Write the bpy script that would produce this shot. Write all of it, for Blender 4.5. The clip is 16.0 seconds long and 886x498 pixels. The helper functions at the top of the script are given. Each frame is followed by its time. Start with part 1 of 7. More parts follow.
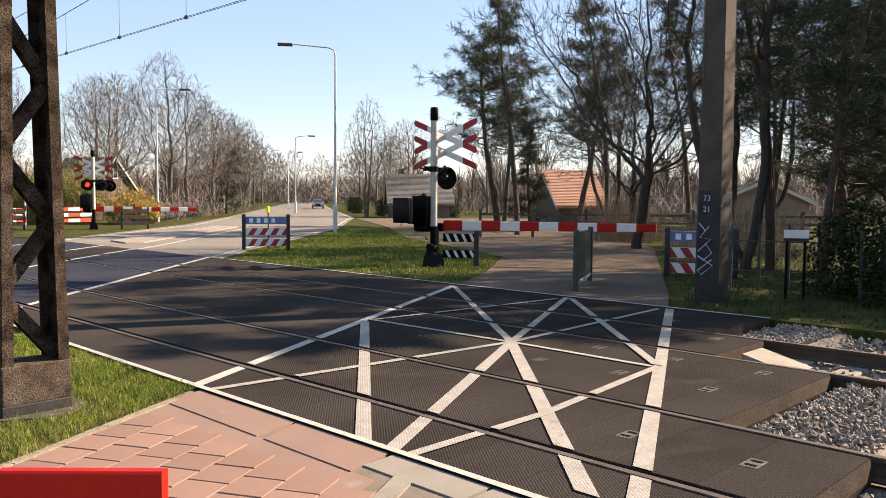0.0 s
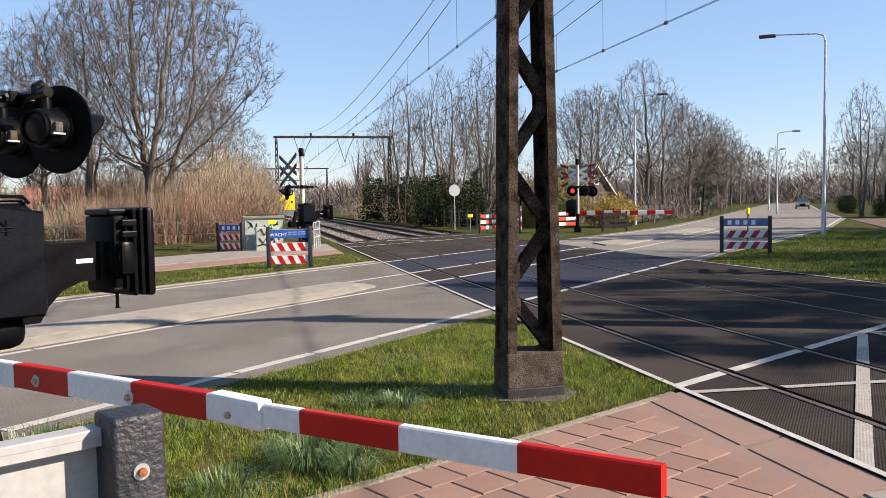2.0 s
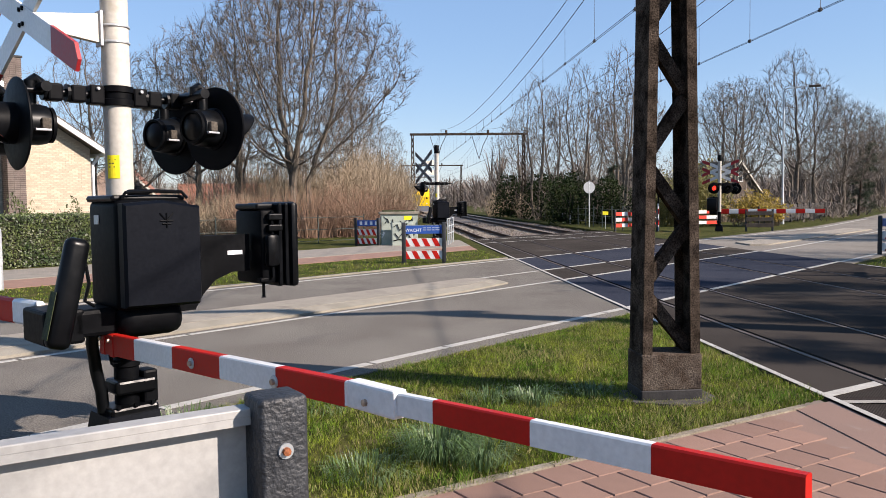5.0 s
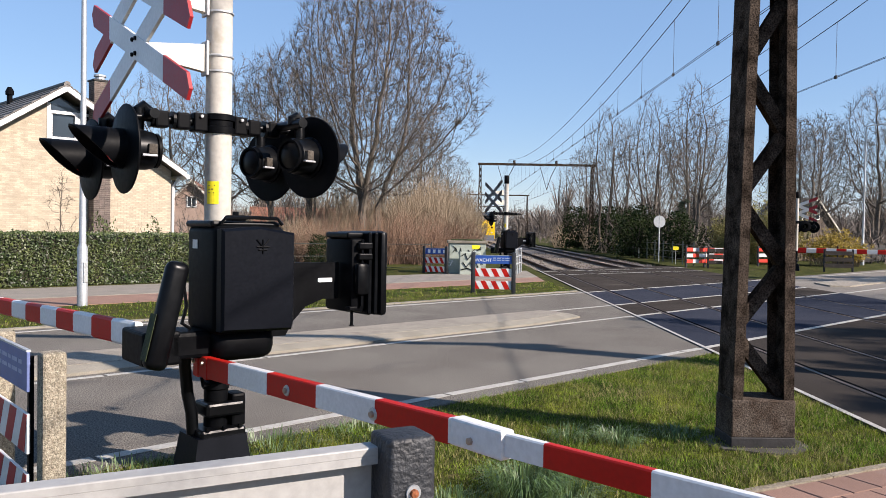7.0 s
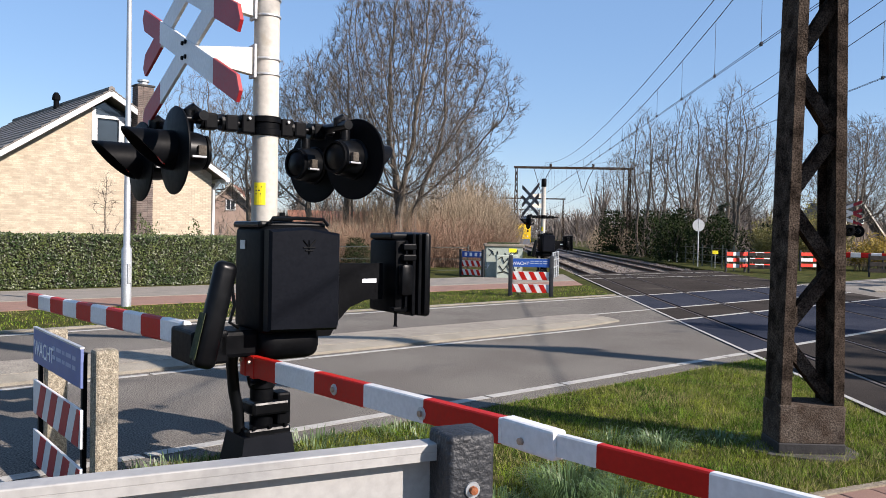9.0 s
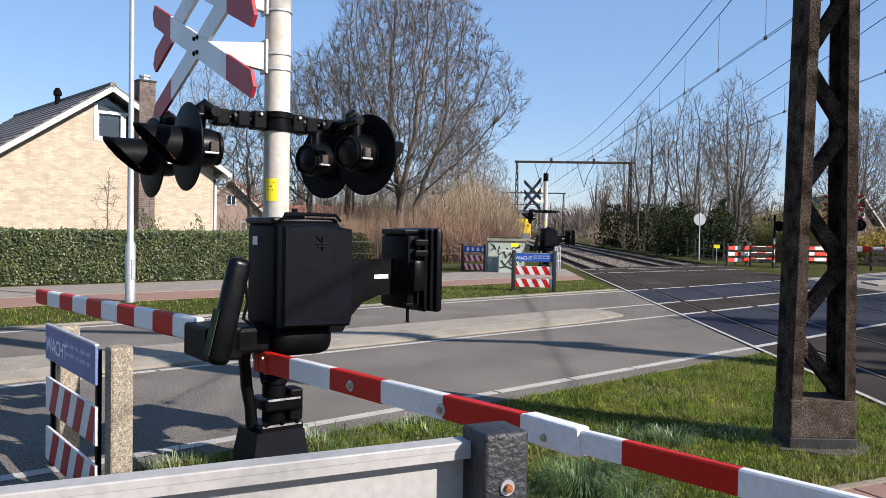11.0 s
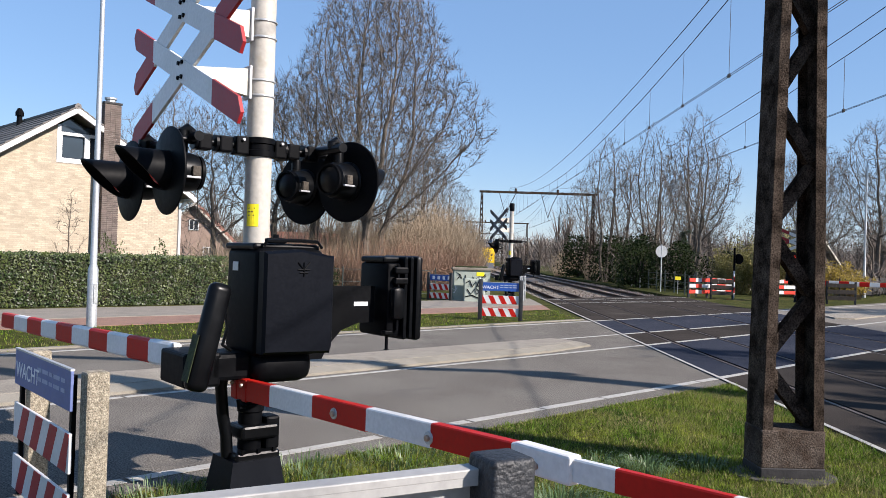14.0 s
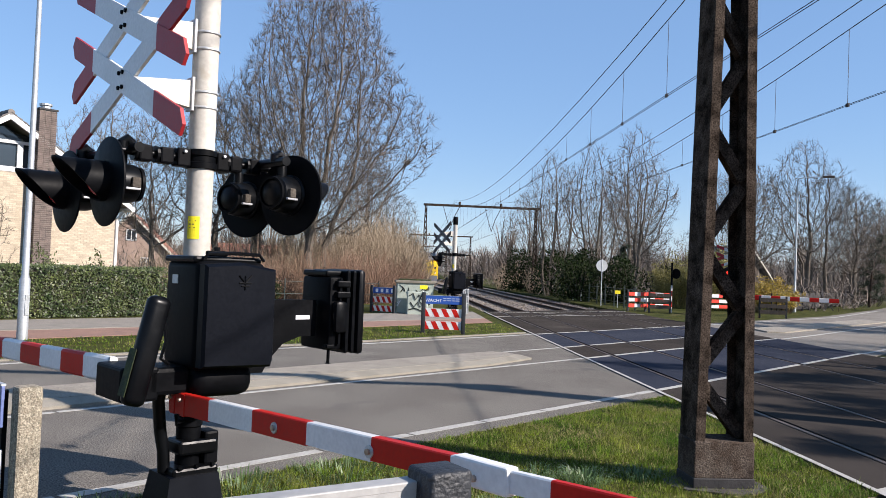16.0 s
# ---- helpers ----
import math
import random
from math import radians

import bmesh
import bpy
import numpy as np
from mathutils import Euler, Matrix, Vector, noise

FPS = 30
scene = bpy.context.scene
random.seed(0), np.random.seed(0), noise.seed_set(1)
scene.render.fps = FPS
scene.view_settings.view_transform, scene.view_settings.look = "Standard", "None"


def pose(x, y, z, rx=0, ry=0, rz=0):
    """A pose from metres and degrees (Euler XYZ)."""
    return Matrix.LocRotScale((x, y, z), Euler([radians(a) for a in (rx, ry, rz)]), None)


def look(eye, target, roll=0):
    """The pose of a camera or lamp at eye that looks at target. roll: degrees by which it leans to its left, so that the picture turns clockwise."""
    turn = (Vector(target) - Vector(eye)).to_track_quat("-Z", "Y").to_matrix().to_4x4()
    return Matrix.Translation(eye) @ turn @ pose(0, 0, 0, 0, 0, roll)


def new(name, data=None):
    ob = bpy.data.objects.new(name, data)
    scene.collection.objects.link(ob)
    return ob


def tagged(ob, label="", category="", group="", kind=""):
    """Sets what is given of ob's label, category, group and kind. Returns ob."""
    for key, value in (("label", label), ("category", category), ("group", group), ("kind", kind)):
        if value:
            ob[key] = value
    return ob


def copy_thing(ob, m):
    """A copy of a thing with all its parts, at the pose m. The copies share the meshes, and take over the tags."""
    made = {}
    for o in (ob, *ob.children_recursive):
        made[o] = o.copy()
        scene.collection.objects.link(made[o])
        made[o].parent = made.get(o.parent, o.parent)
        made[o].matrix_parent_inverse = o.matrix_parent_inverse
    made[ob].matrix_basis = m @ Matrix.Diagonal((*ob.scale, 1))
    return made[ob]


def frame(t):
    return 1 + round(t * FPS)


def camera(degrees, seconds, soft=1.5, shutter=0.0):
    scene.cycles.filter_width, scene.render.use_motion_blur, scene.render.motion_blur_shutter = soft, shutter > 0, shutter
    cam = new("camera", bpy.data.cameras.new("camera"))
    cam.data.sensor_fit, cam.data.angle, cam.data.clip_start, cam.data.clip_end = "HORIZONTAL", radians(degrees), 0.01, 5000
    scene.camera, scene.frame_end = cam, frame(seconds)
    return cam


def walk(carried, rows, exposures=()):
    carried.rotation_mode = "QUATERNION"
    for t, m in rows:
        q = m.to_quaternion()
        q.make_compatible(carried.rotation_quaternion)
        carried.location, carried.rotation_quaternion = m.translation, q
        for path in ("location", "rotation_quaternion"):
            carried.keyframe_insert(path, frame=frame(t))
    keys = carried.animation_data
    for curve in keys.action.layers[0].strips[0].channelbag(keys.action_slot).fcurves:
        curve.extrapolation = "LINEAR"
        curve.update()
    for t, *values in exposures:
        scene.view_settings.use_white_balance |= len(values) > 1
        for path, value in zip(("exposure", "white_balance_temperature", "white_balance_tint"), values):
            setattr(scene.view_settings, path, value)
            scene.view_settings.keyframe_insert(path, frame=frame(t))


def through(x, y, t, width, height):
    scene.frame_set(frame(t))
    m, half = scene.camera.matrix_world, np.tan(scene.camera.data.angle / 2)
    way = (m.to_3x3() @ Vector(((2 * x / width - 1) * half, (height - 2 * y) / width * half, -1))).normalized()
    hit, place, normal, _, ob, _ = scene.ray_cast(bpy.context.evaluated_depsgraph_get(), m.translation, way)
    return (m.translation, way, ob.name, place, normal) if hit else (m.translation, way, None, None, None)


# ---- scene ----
cam = camera(57.2, 16.0, soft=0.7)
PATH = [
    (0, (-0.522, 0.455, 1.741), (0.91, 1.846, 1.617), 0.5),
    (0.5, (-0.527, 0.438, 1.763), (0.589, 2.094, 1.641), -0.3),
    (1, (-0.568, 0.437, 1.769), (0.215, 2.274, 1.655), -0.6),
    (1.5, (-0.598, 0.432, 1.764), (0.035, 2.326, 1.65), -0.6),
    (2, (-0.596, 0.451, 1.745), (-0.14, 2.395, 1.632), -1.0),
    (2.5, (-0.587, 0.447, 1.735), (-0.17, 2.4, 1.619), -1.3),
    (3, (-0.589, 0.441, 1.739), (-0.213, 2.401, 1.622), -1.3),
    (3.5, (-0.596, 0.437, 1.738), (-0.281, 2.409, 1.616), -1.2),
    (4, (-0.602, 0.431, 1.739), (-0.352, 2.411, 1.616), -1.1),
    (4.5, (-0.601, 0.433, 1.736), (-0.405, 2.42, 1.613), -1.1),
    (5, (-0.604, 0.43, 1.741), (-0.47, 2.422, 1.625), -0.7),
    (7.5, (-0.818, 0.482, 1.773), (-0.856, 2.482, 1.738), 1.1),
    (8, (-0.816, 0.48, 1.767), (-0.864, 2.479, 1.735), 1.1),
    (8.5, (-0.83, 0.48, 1.764), (-0.889, 2.479, 1.729), 1.1),
    (9, (-0.862, 0.47, 1.753), (-0.969, 2.467, 1.714), 1.1),
    (11.5, (-0.989, 0.478, 1.759), (-1.093, 2.474, 1.706), 0.9),
    (12, (-1.036, 0.486, 1.758), (-1.118, 2.484, 1.716), 0.8),
    (12.5, (-1.061, 0.495, 1.758), (-1.124, 2.494, 1.722), 0.9),
    (13, (-1.056, 0.476, 1.756), (-1.103, 2.475, 1.735), 1.1),
    (13.5, (-1.069, 0.457, 1.758), (-1.095, 2.456, 1.757), 1.4),
    (14, (-1.079, 0.443, 1.754), (-1.096, 2.443, 1.774), 1.8),
    (14.5, (-1.096, 0.419, 1.755), (-1.119, 2.418, 1.788), 2.1),
    (15, (-1.084, 0.406, 1.757), (-1.105, 2.406, 1.797), 2.3),
    (15.5, (-1.08, 0.399, 1.756), (-1.09, 2.398, 1.805), 2.3),
    (16, (-1.071, 0.387, 1.766), (-0.951, 2.383, 1.822), 2.2),
]
walk(cam, [(t, look(eye, at, roll)) for t, eye, at, roll in PATH], [(0, 1.55, 8500, 22), (1.5, 1.24, 7300, 20), (5, 1.0, 6850, 19), (8, 0.92, 6650, 18), (16, 0.91, 6450, 17)])

# ---- light: a clear spring day, low sun over the tracks ----
SUN_EL, SUN_AZ = radians(31), math.atan2(-0.42, 0.91)
to_sun = Vector((math.cos(SUN_AZ) * math.cos(SUN_EL), math.sin(SUN_AZ) * math.cos(SUN_EL), math.sin(SUN_EL)))
sun = new("sun", bpy.data.lights.new("sun", "SUN"))
sun.data.energy, sun.data.angle, sun.data.color = 5.0, radians(0.55), (1.0, 0.94, 0.84)
sun.matrix_world = Matrix.Translation((0, 0, 60)) @ (-to_sun).to_track_quat("-Z", "Y").to_matrix().to_4x4()
world = bpy.data.worlds.new("sky")
scene.world = world
world.use_nodes = True
wn = world.node_tree
sky = wn.nodes.new("ShaderNodeTexSky")
sky.sky_type, sky.sun_disc = "NISHITA", False
sky.sun_elevation, sky.sun_rotation = SUN_EL, math.pi / 2 - SUN_AZ
sky.air_density, sky.dust_density, sky.ozone_density = 1.0, 0.1, 2.0
deep = wn.nodes.new("ShaderNodeHueSaturation")
deep.inputs["Saturation"].default_value = 1.15
wn.links.new(sky.outputs[0], deep.inputs["Color"])
even = wn.nodes.new("ShaderNodeMix")
even.data_type = "RGBA"
even.inputs[0].default_value = 0.45
even.inputs[7].default_value = (2.3, 4.1, 6.9, 1)
wn.links.new(deep.outputs[0], even.inputs[6])
wn.links.new(even.outputs[2], wn.nodes["Background"].inputs[0])
wn.nodes["Background"].inputs[1].default_value = 0.075

# ---- materials ----
def mat(name, a, b=None, scale=3.0, rough=0.8, metal=0.0, grain=60.0, grain_amount=0.25, bump=0.15, stain=None, stain_scale=0.8, stain_at=0.62, rand=0.0, spec=0.4, detail=5):
    """Two tones mixed by a broad noise, fine grain over it, optional stains and piece-to-piece change."""
    m = bpy.data.materials.new(name)
    m.use_nodes = True
    n, l = m.node_tree.nodes, m.node_tree.links
    p = n["Principled BSDF"]
    tc = n.new("ShaderNodeTexCoord")
    def noise_node(s, d=detail, dist=0.0):
        t = n.new("ShaderNodeTexNoise")
        t.inputs["Scale"].default_value, t.inputs["Detail"].default_value, t.inputs["Distortion"].default_value = s, d, dist
        l.new(tc.outputs["Object"], t.inputs["Vector"])
        return t
    def mix(kind, fac, c1, c2):
        x = n.new("ShaderNodeMix")
        x.data_type, x.blend_type = "RGBA", kind
        for sock, v in ((x.inputs[0], fac), (x.inputs[6], c1), (x.inputs[7], c2)):
            if hasattr(v, "is_output"):
                l.new(v, sock)
            else:
                sock.default_value = v if isinstance(v, float) else (*v, 1)
        return x.outputs[2]
    def ramp(src, lo, hi):
        r = n.new("ShaderNodeMapRange")
        r.inputs[1].default_value, r.inputs[2].default_value = lo, hi
        l.new(src, r.inputs[0])
        return r.outputs[0]
    b = b or tuple(v * 0.75 for v in a)
    col = mix("MIX", ramp(noise_node(scale).outputs[0], 0.35, 0.65), a, b)
    fine = noise_node(grain, 3)
    if grain_amount:
        col = mix("MULTIPLY", grain_amount, col, mix("MIX", ramp(fine.outputs[0], 0.3, 0.7), (0.25, 0.25, 0.25), (1.5, 1.5, 1.5)))
    if stain:
        col = mix("MIX", ramp(noise_node(stain_scale, 6, 0.6).outputs[0], stain_at, stain_at + 0.12), col, stain)
    if rand:
        info = n.new("ShaderNodeObjectInfo")
        hsv = n.new("ShaderNodeHueSaturation")
        mr = n.new("ShaderNodeMapRange")
        mr.inputs[3].default_value, mr.inputs[4].default_value = 1 - rand, 1 + rand
        l.new(info.outputs["Random"], mr.inputs[0])
        l.new(mr.outputs[0], hsv.inputs["Value"])
        l.new(col, hsv.inputs["Color"])
        col = hsv.outputs[0]
    l.new(col, p.inputs["Base Color"])
    rr = n.new("ShaderNodeMapRange")
    rr.inputs[3].default_value, rr.inputs[4].default_value = max(rough - 0.1, 0.02), min(rough + 0.1, 1.0)
    l.new(fine.outputs[0], rr.inputs[0])
    l.new(rr.outputs[0], p.inputs["Roughness"])
    p.inputs["Metallic"].default_value = metal
    p.inputs["Specular IOR Level"].default_value = spec
    if bump:
        bn = n.new("ShaderNodeBump")
        bn.inputs["Strength"].default_value, bn.inputs["Distance"].default_value = bump, 0.01
        l.new(fine.outputs[0], bn.inputs["Height"])
        l.new(bn.outputs[0], p.inputs["Normal"])
    return m

def island(m, amount):
    """Lets joined pieces of one mesh differ a little in tone."""
    n, l = m.node_tree.nodes, m.node_tree.links
    p = n["Principled BSDF"]
    src = p.inputs["Base Color"].links[0].from_socket
    g, hsv, mr = n.new("ShaderNodeNewGeometry"), n.new("ShaderNodeHueSaturation"), n.new("ShaderNodeMapRange")
    mr.inputs[3].default_value, mr.inputs[4].default_value = 1 - amount, 1 + amount
    l.new(g.outputs["Random Per Island"], mr.inputs[0])
    l.new(mr.outputs[0], hsv.inputs["Value"])
    l.new(src, hsv.inputs["Color"])
    l.new(hsv.outputs[0], p.inputs["Base Color"])
    return m

def leafy(m, through=0.25):
    """Thin leaves and blades let some light through."""
    p = m.node_tree.nodes["Principled BSDF"]
    n, l = m.node_tree.nodes, m.node_tree.links
    tr, ad = n.new("ShaderNodeBsdfTranslucent"), n.new("ShaderNodeMixShader")
    l.new(p.inputs["Base Color"].links[0].from_socket, tr.inputs["Color"])
    ad.inputs[0].default_value = through
    l.new(p.outputs[0], ad.inputs[1]), l.new(tr.outputs[0], ad.inputs[2])
    l.new(ad.outputs[0], n["Material Output"].inputs[0])
    return m

M = {}
M["earth"] = mat("earth", (0.10, 0.12, 0.045), (0.17, 0.14, 0.08), 0.25, 0.95, grain=25, bump=0.4)
M["turf"] = mat("turf", (0.032, 0.040, 0.010), (0.066, 0.066, 0.018), 1.6, 0.95, grain=38, grain_amount=0.8, bump=0.8, stain=(0.115, 0.092, 0.045), stain_scale=1.6, stain_at=0.6, spec=0.05)
M["asphalt"] = mat("asphalt", (0.140, 0.128, 0.114), (0.178, 0.165, 0.146), 0.7, 0.95, grain=66, grain_amount=1.0, bump=0.5, stain=(0.098, 0.094, 0.088), stain_scale=0.9, spec=0.0)
M["asphalt_dark"] = mat("asphalt_dark", (0.040, 0.0355, 0.0325), (0.054, 0.0475, 0.0430), 0.5, 0.95, grain=80, grain_amount=0.6, bump=0.35, stain=(0.074, 0.065, 0.057), stain_scale=0.5, stain_at=0.6, spec=0.0)
M["road_far"] = mat("road_far", (0.180, 0.165, 0.146), (0.222, 0.205, 0.182), 0.4, 0.95, grain=60, grain_amount=0.45, bump=0.3, stain=(0.14, 0.128, 0.115), stain_scale=0.5, spec=0.0)
M["paint"] = mat("paint", (0.394, 0.381, 0.347), (0.32, 0.306, 0.272), 5.0, 0.75, grain=50, grain_amount=0.25, bump=0.15, stain=(0.286, 0.265, 0.231), stain_scale=7, stain_at=0.64)
M["paver_red"] = mat("paver_red", (0.225, 0.132, 0.098), (0.190, 0.112, 0.084), 2.5, 0.9, grain=140, grain_amount=0.35, bump=0.25, stain=(0.15, 0.105, 0.086), stain_scale=2.2, rand=0.13)
M["paver_grey"] = mat("paver_grey", (0.221, 0.196, 0.166), (0.184, 0.166, 0.14), 2.0, 0.9, grain=140, grain_amount=0.3, bump=0.25, stain=(0.153, 0.135, 0.11), stain_scale=2.0, rand=0.08)
M["joint"] = mat("joint", (0.169, 0.13, 0.104), (0.117, 0.104, 0.078), 4, 0.95)
M["kerb"] = mat("kerb", (0.242, 0.22, 0.178), (0.191, 0.173, 0.137), 2.5, 0.9, grain=90, grain_amount=0.35, bump=0.3, stain=(0.173, 0.153, 0.122), stain_scale=3, stain_at=0.58, rand=0.06)
M["island_brick"] = mat("island_brick", (0.285, 0.255, 0.205), (0.225, 0.197, 0.158), 5.5, 0.92, grain=45, grain_amount=0.7, bump=0.7, stain=(0.165, 0.142, 0.115), stain_scale=2.5)
M["rail_top"] = mat("rail_top", (0.12, 0.096, 0.08), (0.08, 0.06, 0.048), 4, 0.6, 0.25, grain=40, bump=0.05, spec=0.2)
M["rail_rust"] = mat("rail_rust", (0.085, 0.055, 0.04), (0.055, 0.04, 0.03), 6, 0.9, 0.2, grain=80, bump=0.3)
M["ballast"] = island(mat("ballast", (0.235, 0.202, 0.170), (0.172, 0.144, 0.120), 9, 0.92, grain=70, bump=0.3), 0.45)
M["ballast_bed"] = mat("ballast_bed", (0.112, 0.09, 0.075), (0.195, 0.165, 0.143), 22, 0.95, grain=60, grain_amount=0.6, bump=0.9)
M["sleeper"] = mat("sleeper", (0.235, 0.205, 0.17), (0.18, 0.155, 0.128), 3, 0.9, grain=60, bump=0.3)
M["concrete"] = mat("concrete", (0.33, 0.295, 0.225), (0.20, 0.17, 0.125), 42, 0.92, grain=120, grain_amount=0.8, bump=0.7, stain=(0.10, 0.088, 0.058), stain_scale=12, stain_at=0.62)
M["mast_rust"] = mat("mast_rust", (0.024, 0.018, 0.014), (0.082, 0.063, 0.049), 7, 0.95, 0.0, grain=75, grain_amount=1.0, bump=0.9, stain=(0.014, 0.011, 0.010), stain_scale=3, spec=0.0)
M["mast_foot"] = mat("mast_foot", (0.060, 0.044, 0.034), (0.105, 0.085, 0.070), 9, 0.9, 0.0, grain=70, grain_amount=0.8, bump=0.8, spec=0.0, stain=(0.034, 0.027, 0.023), stain_scale=4, stain_at=0.52)
M["tar"] = mat("tar", (0.0126, 0.0118, 0.0126), (0.0252, 0.0231, 0.0231), 5, 0.7, grain=40, bump=0.4)
M["slab"] = mat("slab", (0.045, 0.041, 0.037), (0.085, 0.077, 0.069), 6, 0.9, grain=60, grain_amount=0.6, bump=0.6, stain=(0.17, 0.16, 0.145), stain_scale=7, stain_at=0.64)
M["black"] = mat("black_plastic", (0.0022, 0.0025, 0.0032), (0.0034, 0.0038, 0.0048), 3, 0.5, grain=25, grain_amount=0.3, bump=0.06, spec=0.06)
M["black_gloss"] = mat("black_gloss", (0.0022, 0.0025, 0.0032), (0.0034, 0.004, 0.005), 3, 0.34, grain=20, grain_amount=0.3, bump=0.05, spec=0.13)
M["charcoal"] = mat("charcoal", (0.0022, 0.0031, 0.0056), (0.0030, 0.0041, 0.0070), 2.2, 0.42, grain=60, grain_amount=0.2, bump=0.02, stain=(0.0045, 0.0056, 0.0082), stain_scale=4, stain_at=0.68, spec=0.09)
M["rubber_post"] = mat("rubber_post", (0.014, 0.0155, 0.0185), (0.024, 0.0265, 0.0305), 14, 0.55, grain=60, grain_amount=0.4, bump=0.7)
M["pole_white"] = mat("pole_white", (0.458, 0.436, 0.392), (0.392, 0.37, 0.326), 2.5, 0.6, grain=30, grain_amount=0.15, bump=0.08, stain=(0.34, 0.311, 0.252), stain_scale=5, stain_at=0.66)
M["white"] = mat("white_paint", (0.66, 0.66, 0.65), (0.60, 0.60, 0.59), 3, 0.4, grain=40, grain_amount=0.12, bump=0.04, stain=(0.56, 0.55, 0.51), stain_scale=6, stain_at=0.66)
M["red"] = mat("red_paint", (0.44, 0.0115, 0.006), (0.38, 0.010, 0.005), 3, 0.5, grain=40, grain_amount=0.15, bump=0.04, spec=0.2)
M["red_sign"] = mat("red_sign", (0.36, 0.018, 0.022), (0.29, 0.016, 0.020), 3, 0.5, grain=50, grain_amount=0.15, bump=0.04)
M["sign_back"] = mat("sign_edge", (0.42, 0.43, 0.45), (0.34, 0.35, 0.37), 4, 0.5, 0.4, grain=50, bump=0.05)
M["cream"] = mat("cream_steel", (0.612, 0.578, 0.493), (0.544, 0.51, 0.425), 3, 0.55, grain=40, grain_amount=0.15, bump=0.05)
M["yellow"] = mat("yellow_label", (0.85, 0.72, 0.02), (0.78, 0.66, 0.02), 3, 0.5, grain=40, grain_amount=0.1, bump=0)
M["blue"] = mat("blue_sign", (0.020, 0.085, 0.36), (0.018, 0.075, 0.30), 3, 0.45, grain=40, grain_amount=0.1, bump=0.02)
M["blue_pale"] = mat("blue_pale", (0.09, 0.13, 0.30), (0.12, 0.155, 0.31), 4, 0.5, grain=40, grain_amount=0.2, bump=0.02)
M["lettering"] = mat("lettering", (0.80, 0.82, 0.84), (0.7, 0.72, 0.75), 6, 0.6, grain=40, grain_amount=0.1, bump=0)
M["lettering_dim"] = mat("lettering_dim", (0.34, 0.38, 0.50), (0.28, 0.32, 0.45), 6, 0.6, grain=40, grain_amount=0.1, bump=0)
M["steel"] = mat("galvanised", (0.50, 0.52, 0.53), (0.42, 0.44, 0.45), 4, 0.5, 0.6, grain=30, grain_amount=0.2, bump=0.06)
M["bolt"] = mat("bolt", (0.45, 0.36, 0.30), (0.35, 0.25, 0.18), 20, 0.5, 0.6, grain=60, bump=0.2)
M["rust_bolt"] = mat("rust_bolt", (0.42, 0.16, 0.05), (0.3, 0.1, 0.04), 20, 0.8, 0.2, grain=60, bump=0.3)
M["lens_red"] = mat("lens_red", (0.42, 0.015, 0.012), (0.3, 0.012, 0.01), 8, 0.2, grain=60, grain_amount=0.3, bump=0.2)
M["lens_dark"] = mat("lens_dark", (0.02, 0.022, 0.025), None, 8, 0.12, grain=60, bump=0.05)
M["wire"] = mat("wire", (0.05, 0.05, 0.055), (0.07, 0.06, 0.055), 5, 0.6, 0.4, bump=0)
M["dark_green"] = mat("dark_green_steel", (0.022, 0.034, 0.032), (0.03, 0.045, 0.04), 3, 0.5, grain=40, bump=0.06)
M["bark"] = mat("bark", (0.092, 0.075, 0.058), (0.155, 0.130, 0.103), 3, 0.95, grain=35, grain_amount=0.6, bump=0.7)
M["bark_dark"] = mat("bark_dark", (0.030, 0.024, 0.019), (0.055, 0.044, 0.034), 3, 0.95, grain=35, grain_amount=0.5, bump=0.7)
M["bark_pine"] = mat("bark_pine", (0.050, 0.033, 0.023), (0.085, 0.056, 0.038), 3, 0.95, grain=35, grain_amount=0.5, bump=0.7)
M["twig_red"] = island(mat("twig_red", (0.215, 0.128, 0.085), (0.255, 0.165, 0.112), 1.2, 0.9, grain=20, bump=0), 0.35)
M["twig_tan"] = island(mat("twig_tan", (0.23, 0.175, 0.115), (0.28, 0.222, 0.155), 1.0, 0.9, grain=20, bump=0), 0.35)
M["twig_far"] = island(mat("twig_far", (0.135, 0.108, 0.090), (0.175, 0.145, 0.122), 0.2, 0.95, grain=10, bump=0), 0.35)
M["needle"] = leafy(island(mat("needle", (0.016, 0.030, 0.014), (0.030, 0.046, 0.020), 1.5, 0.7, grain=30, bump=0), 0.45), 0.12)
M["needle_light"] = leafy(island(mat("needle_light", (0.07, 0.095, 0.035), (0.10, 0.12, 0.045), 1.5, 0.7, grain=30, bump=0), 0.35), 0.2)
M["hedge"] = leafy(island(mat("hedge_leaf", (0.022, 0.042, 0.009), (0.070, 0.088, 0.024), 2.0, 0.45, grain=40, bump=0), 0.65), 0.12)
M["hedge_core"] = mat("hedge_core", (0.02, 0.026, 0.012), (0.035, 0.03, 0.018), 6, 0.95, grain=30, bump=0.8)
M["shrub"] = leafy(island(mat("shrub_leaf", (0.014, 0.025, 0.0095), (0.030, 0.041, 0.014), 0.8, 0.85, grain=30, bump=0, spec=0.08), 0.5), 0.12)
M["yellow_bloom"] = leafy(island(mat("yellow_bloom", (0.40, 0.285, 0.045), (0.30, 0.23, 0.06), 2, 0.8, grain=30, bump=0), 0.4), 0.25)
M["bamboo"] = leafy(island(mat("bamboo_leaf", (0.26, 0.22, 0.07), (0.19, 0.18, 0.06), 1, 0.7, grain=30, bump=0), 0.4), 0.25)
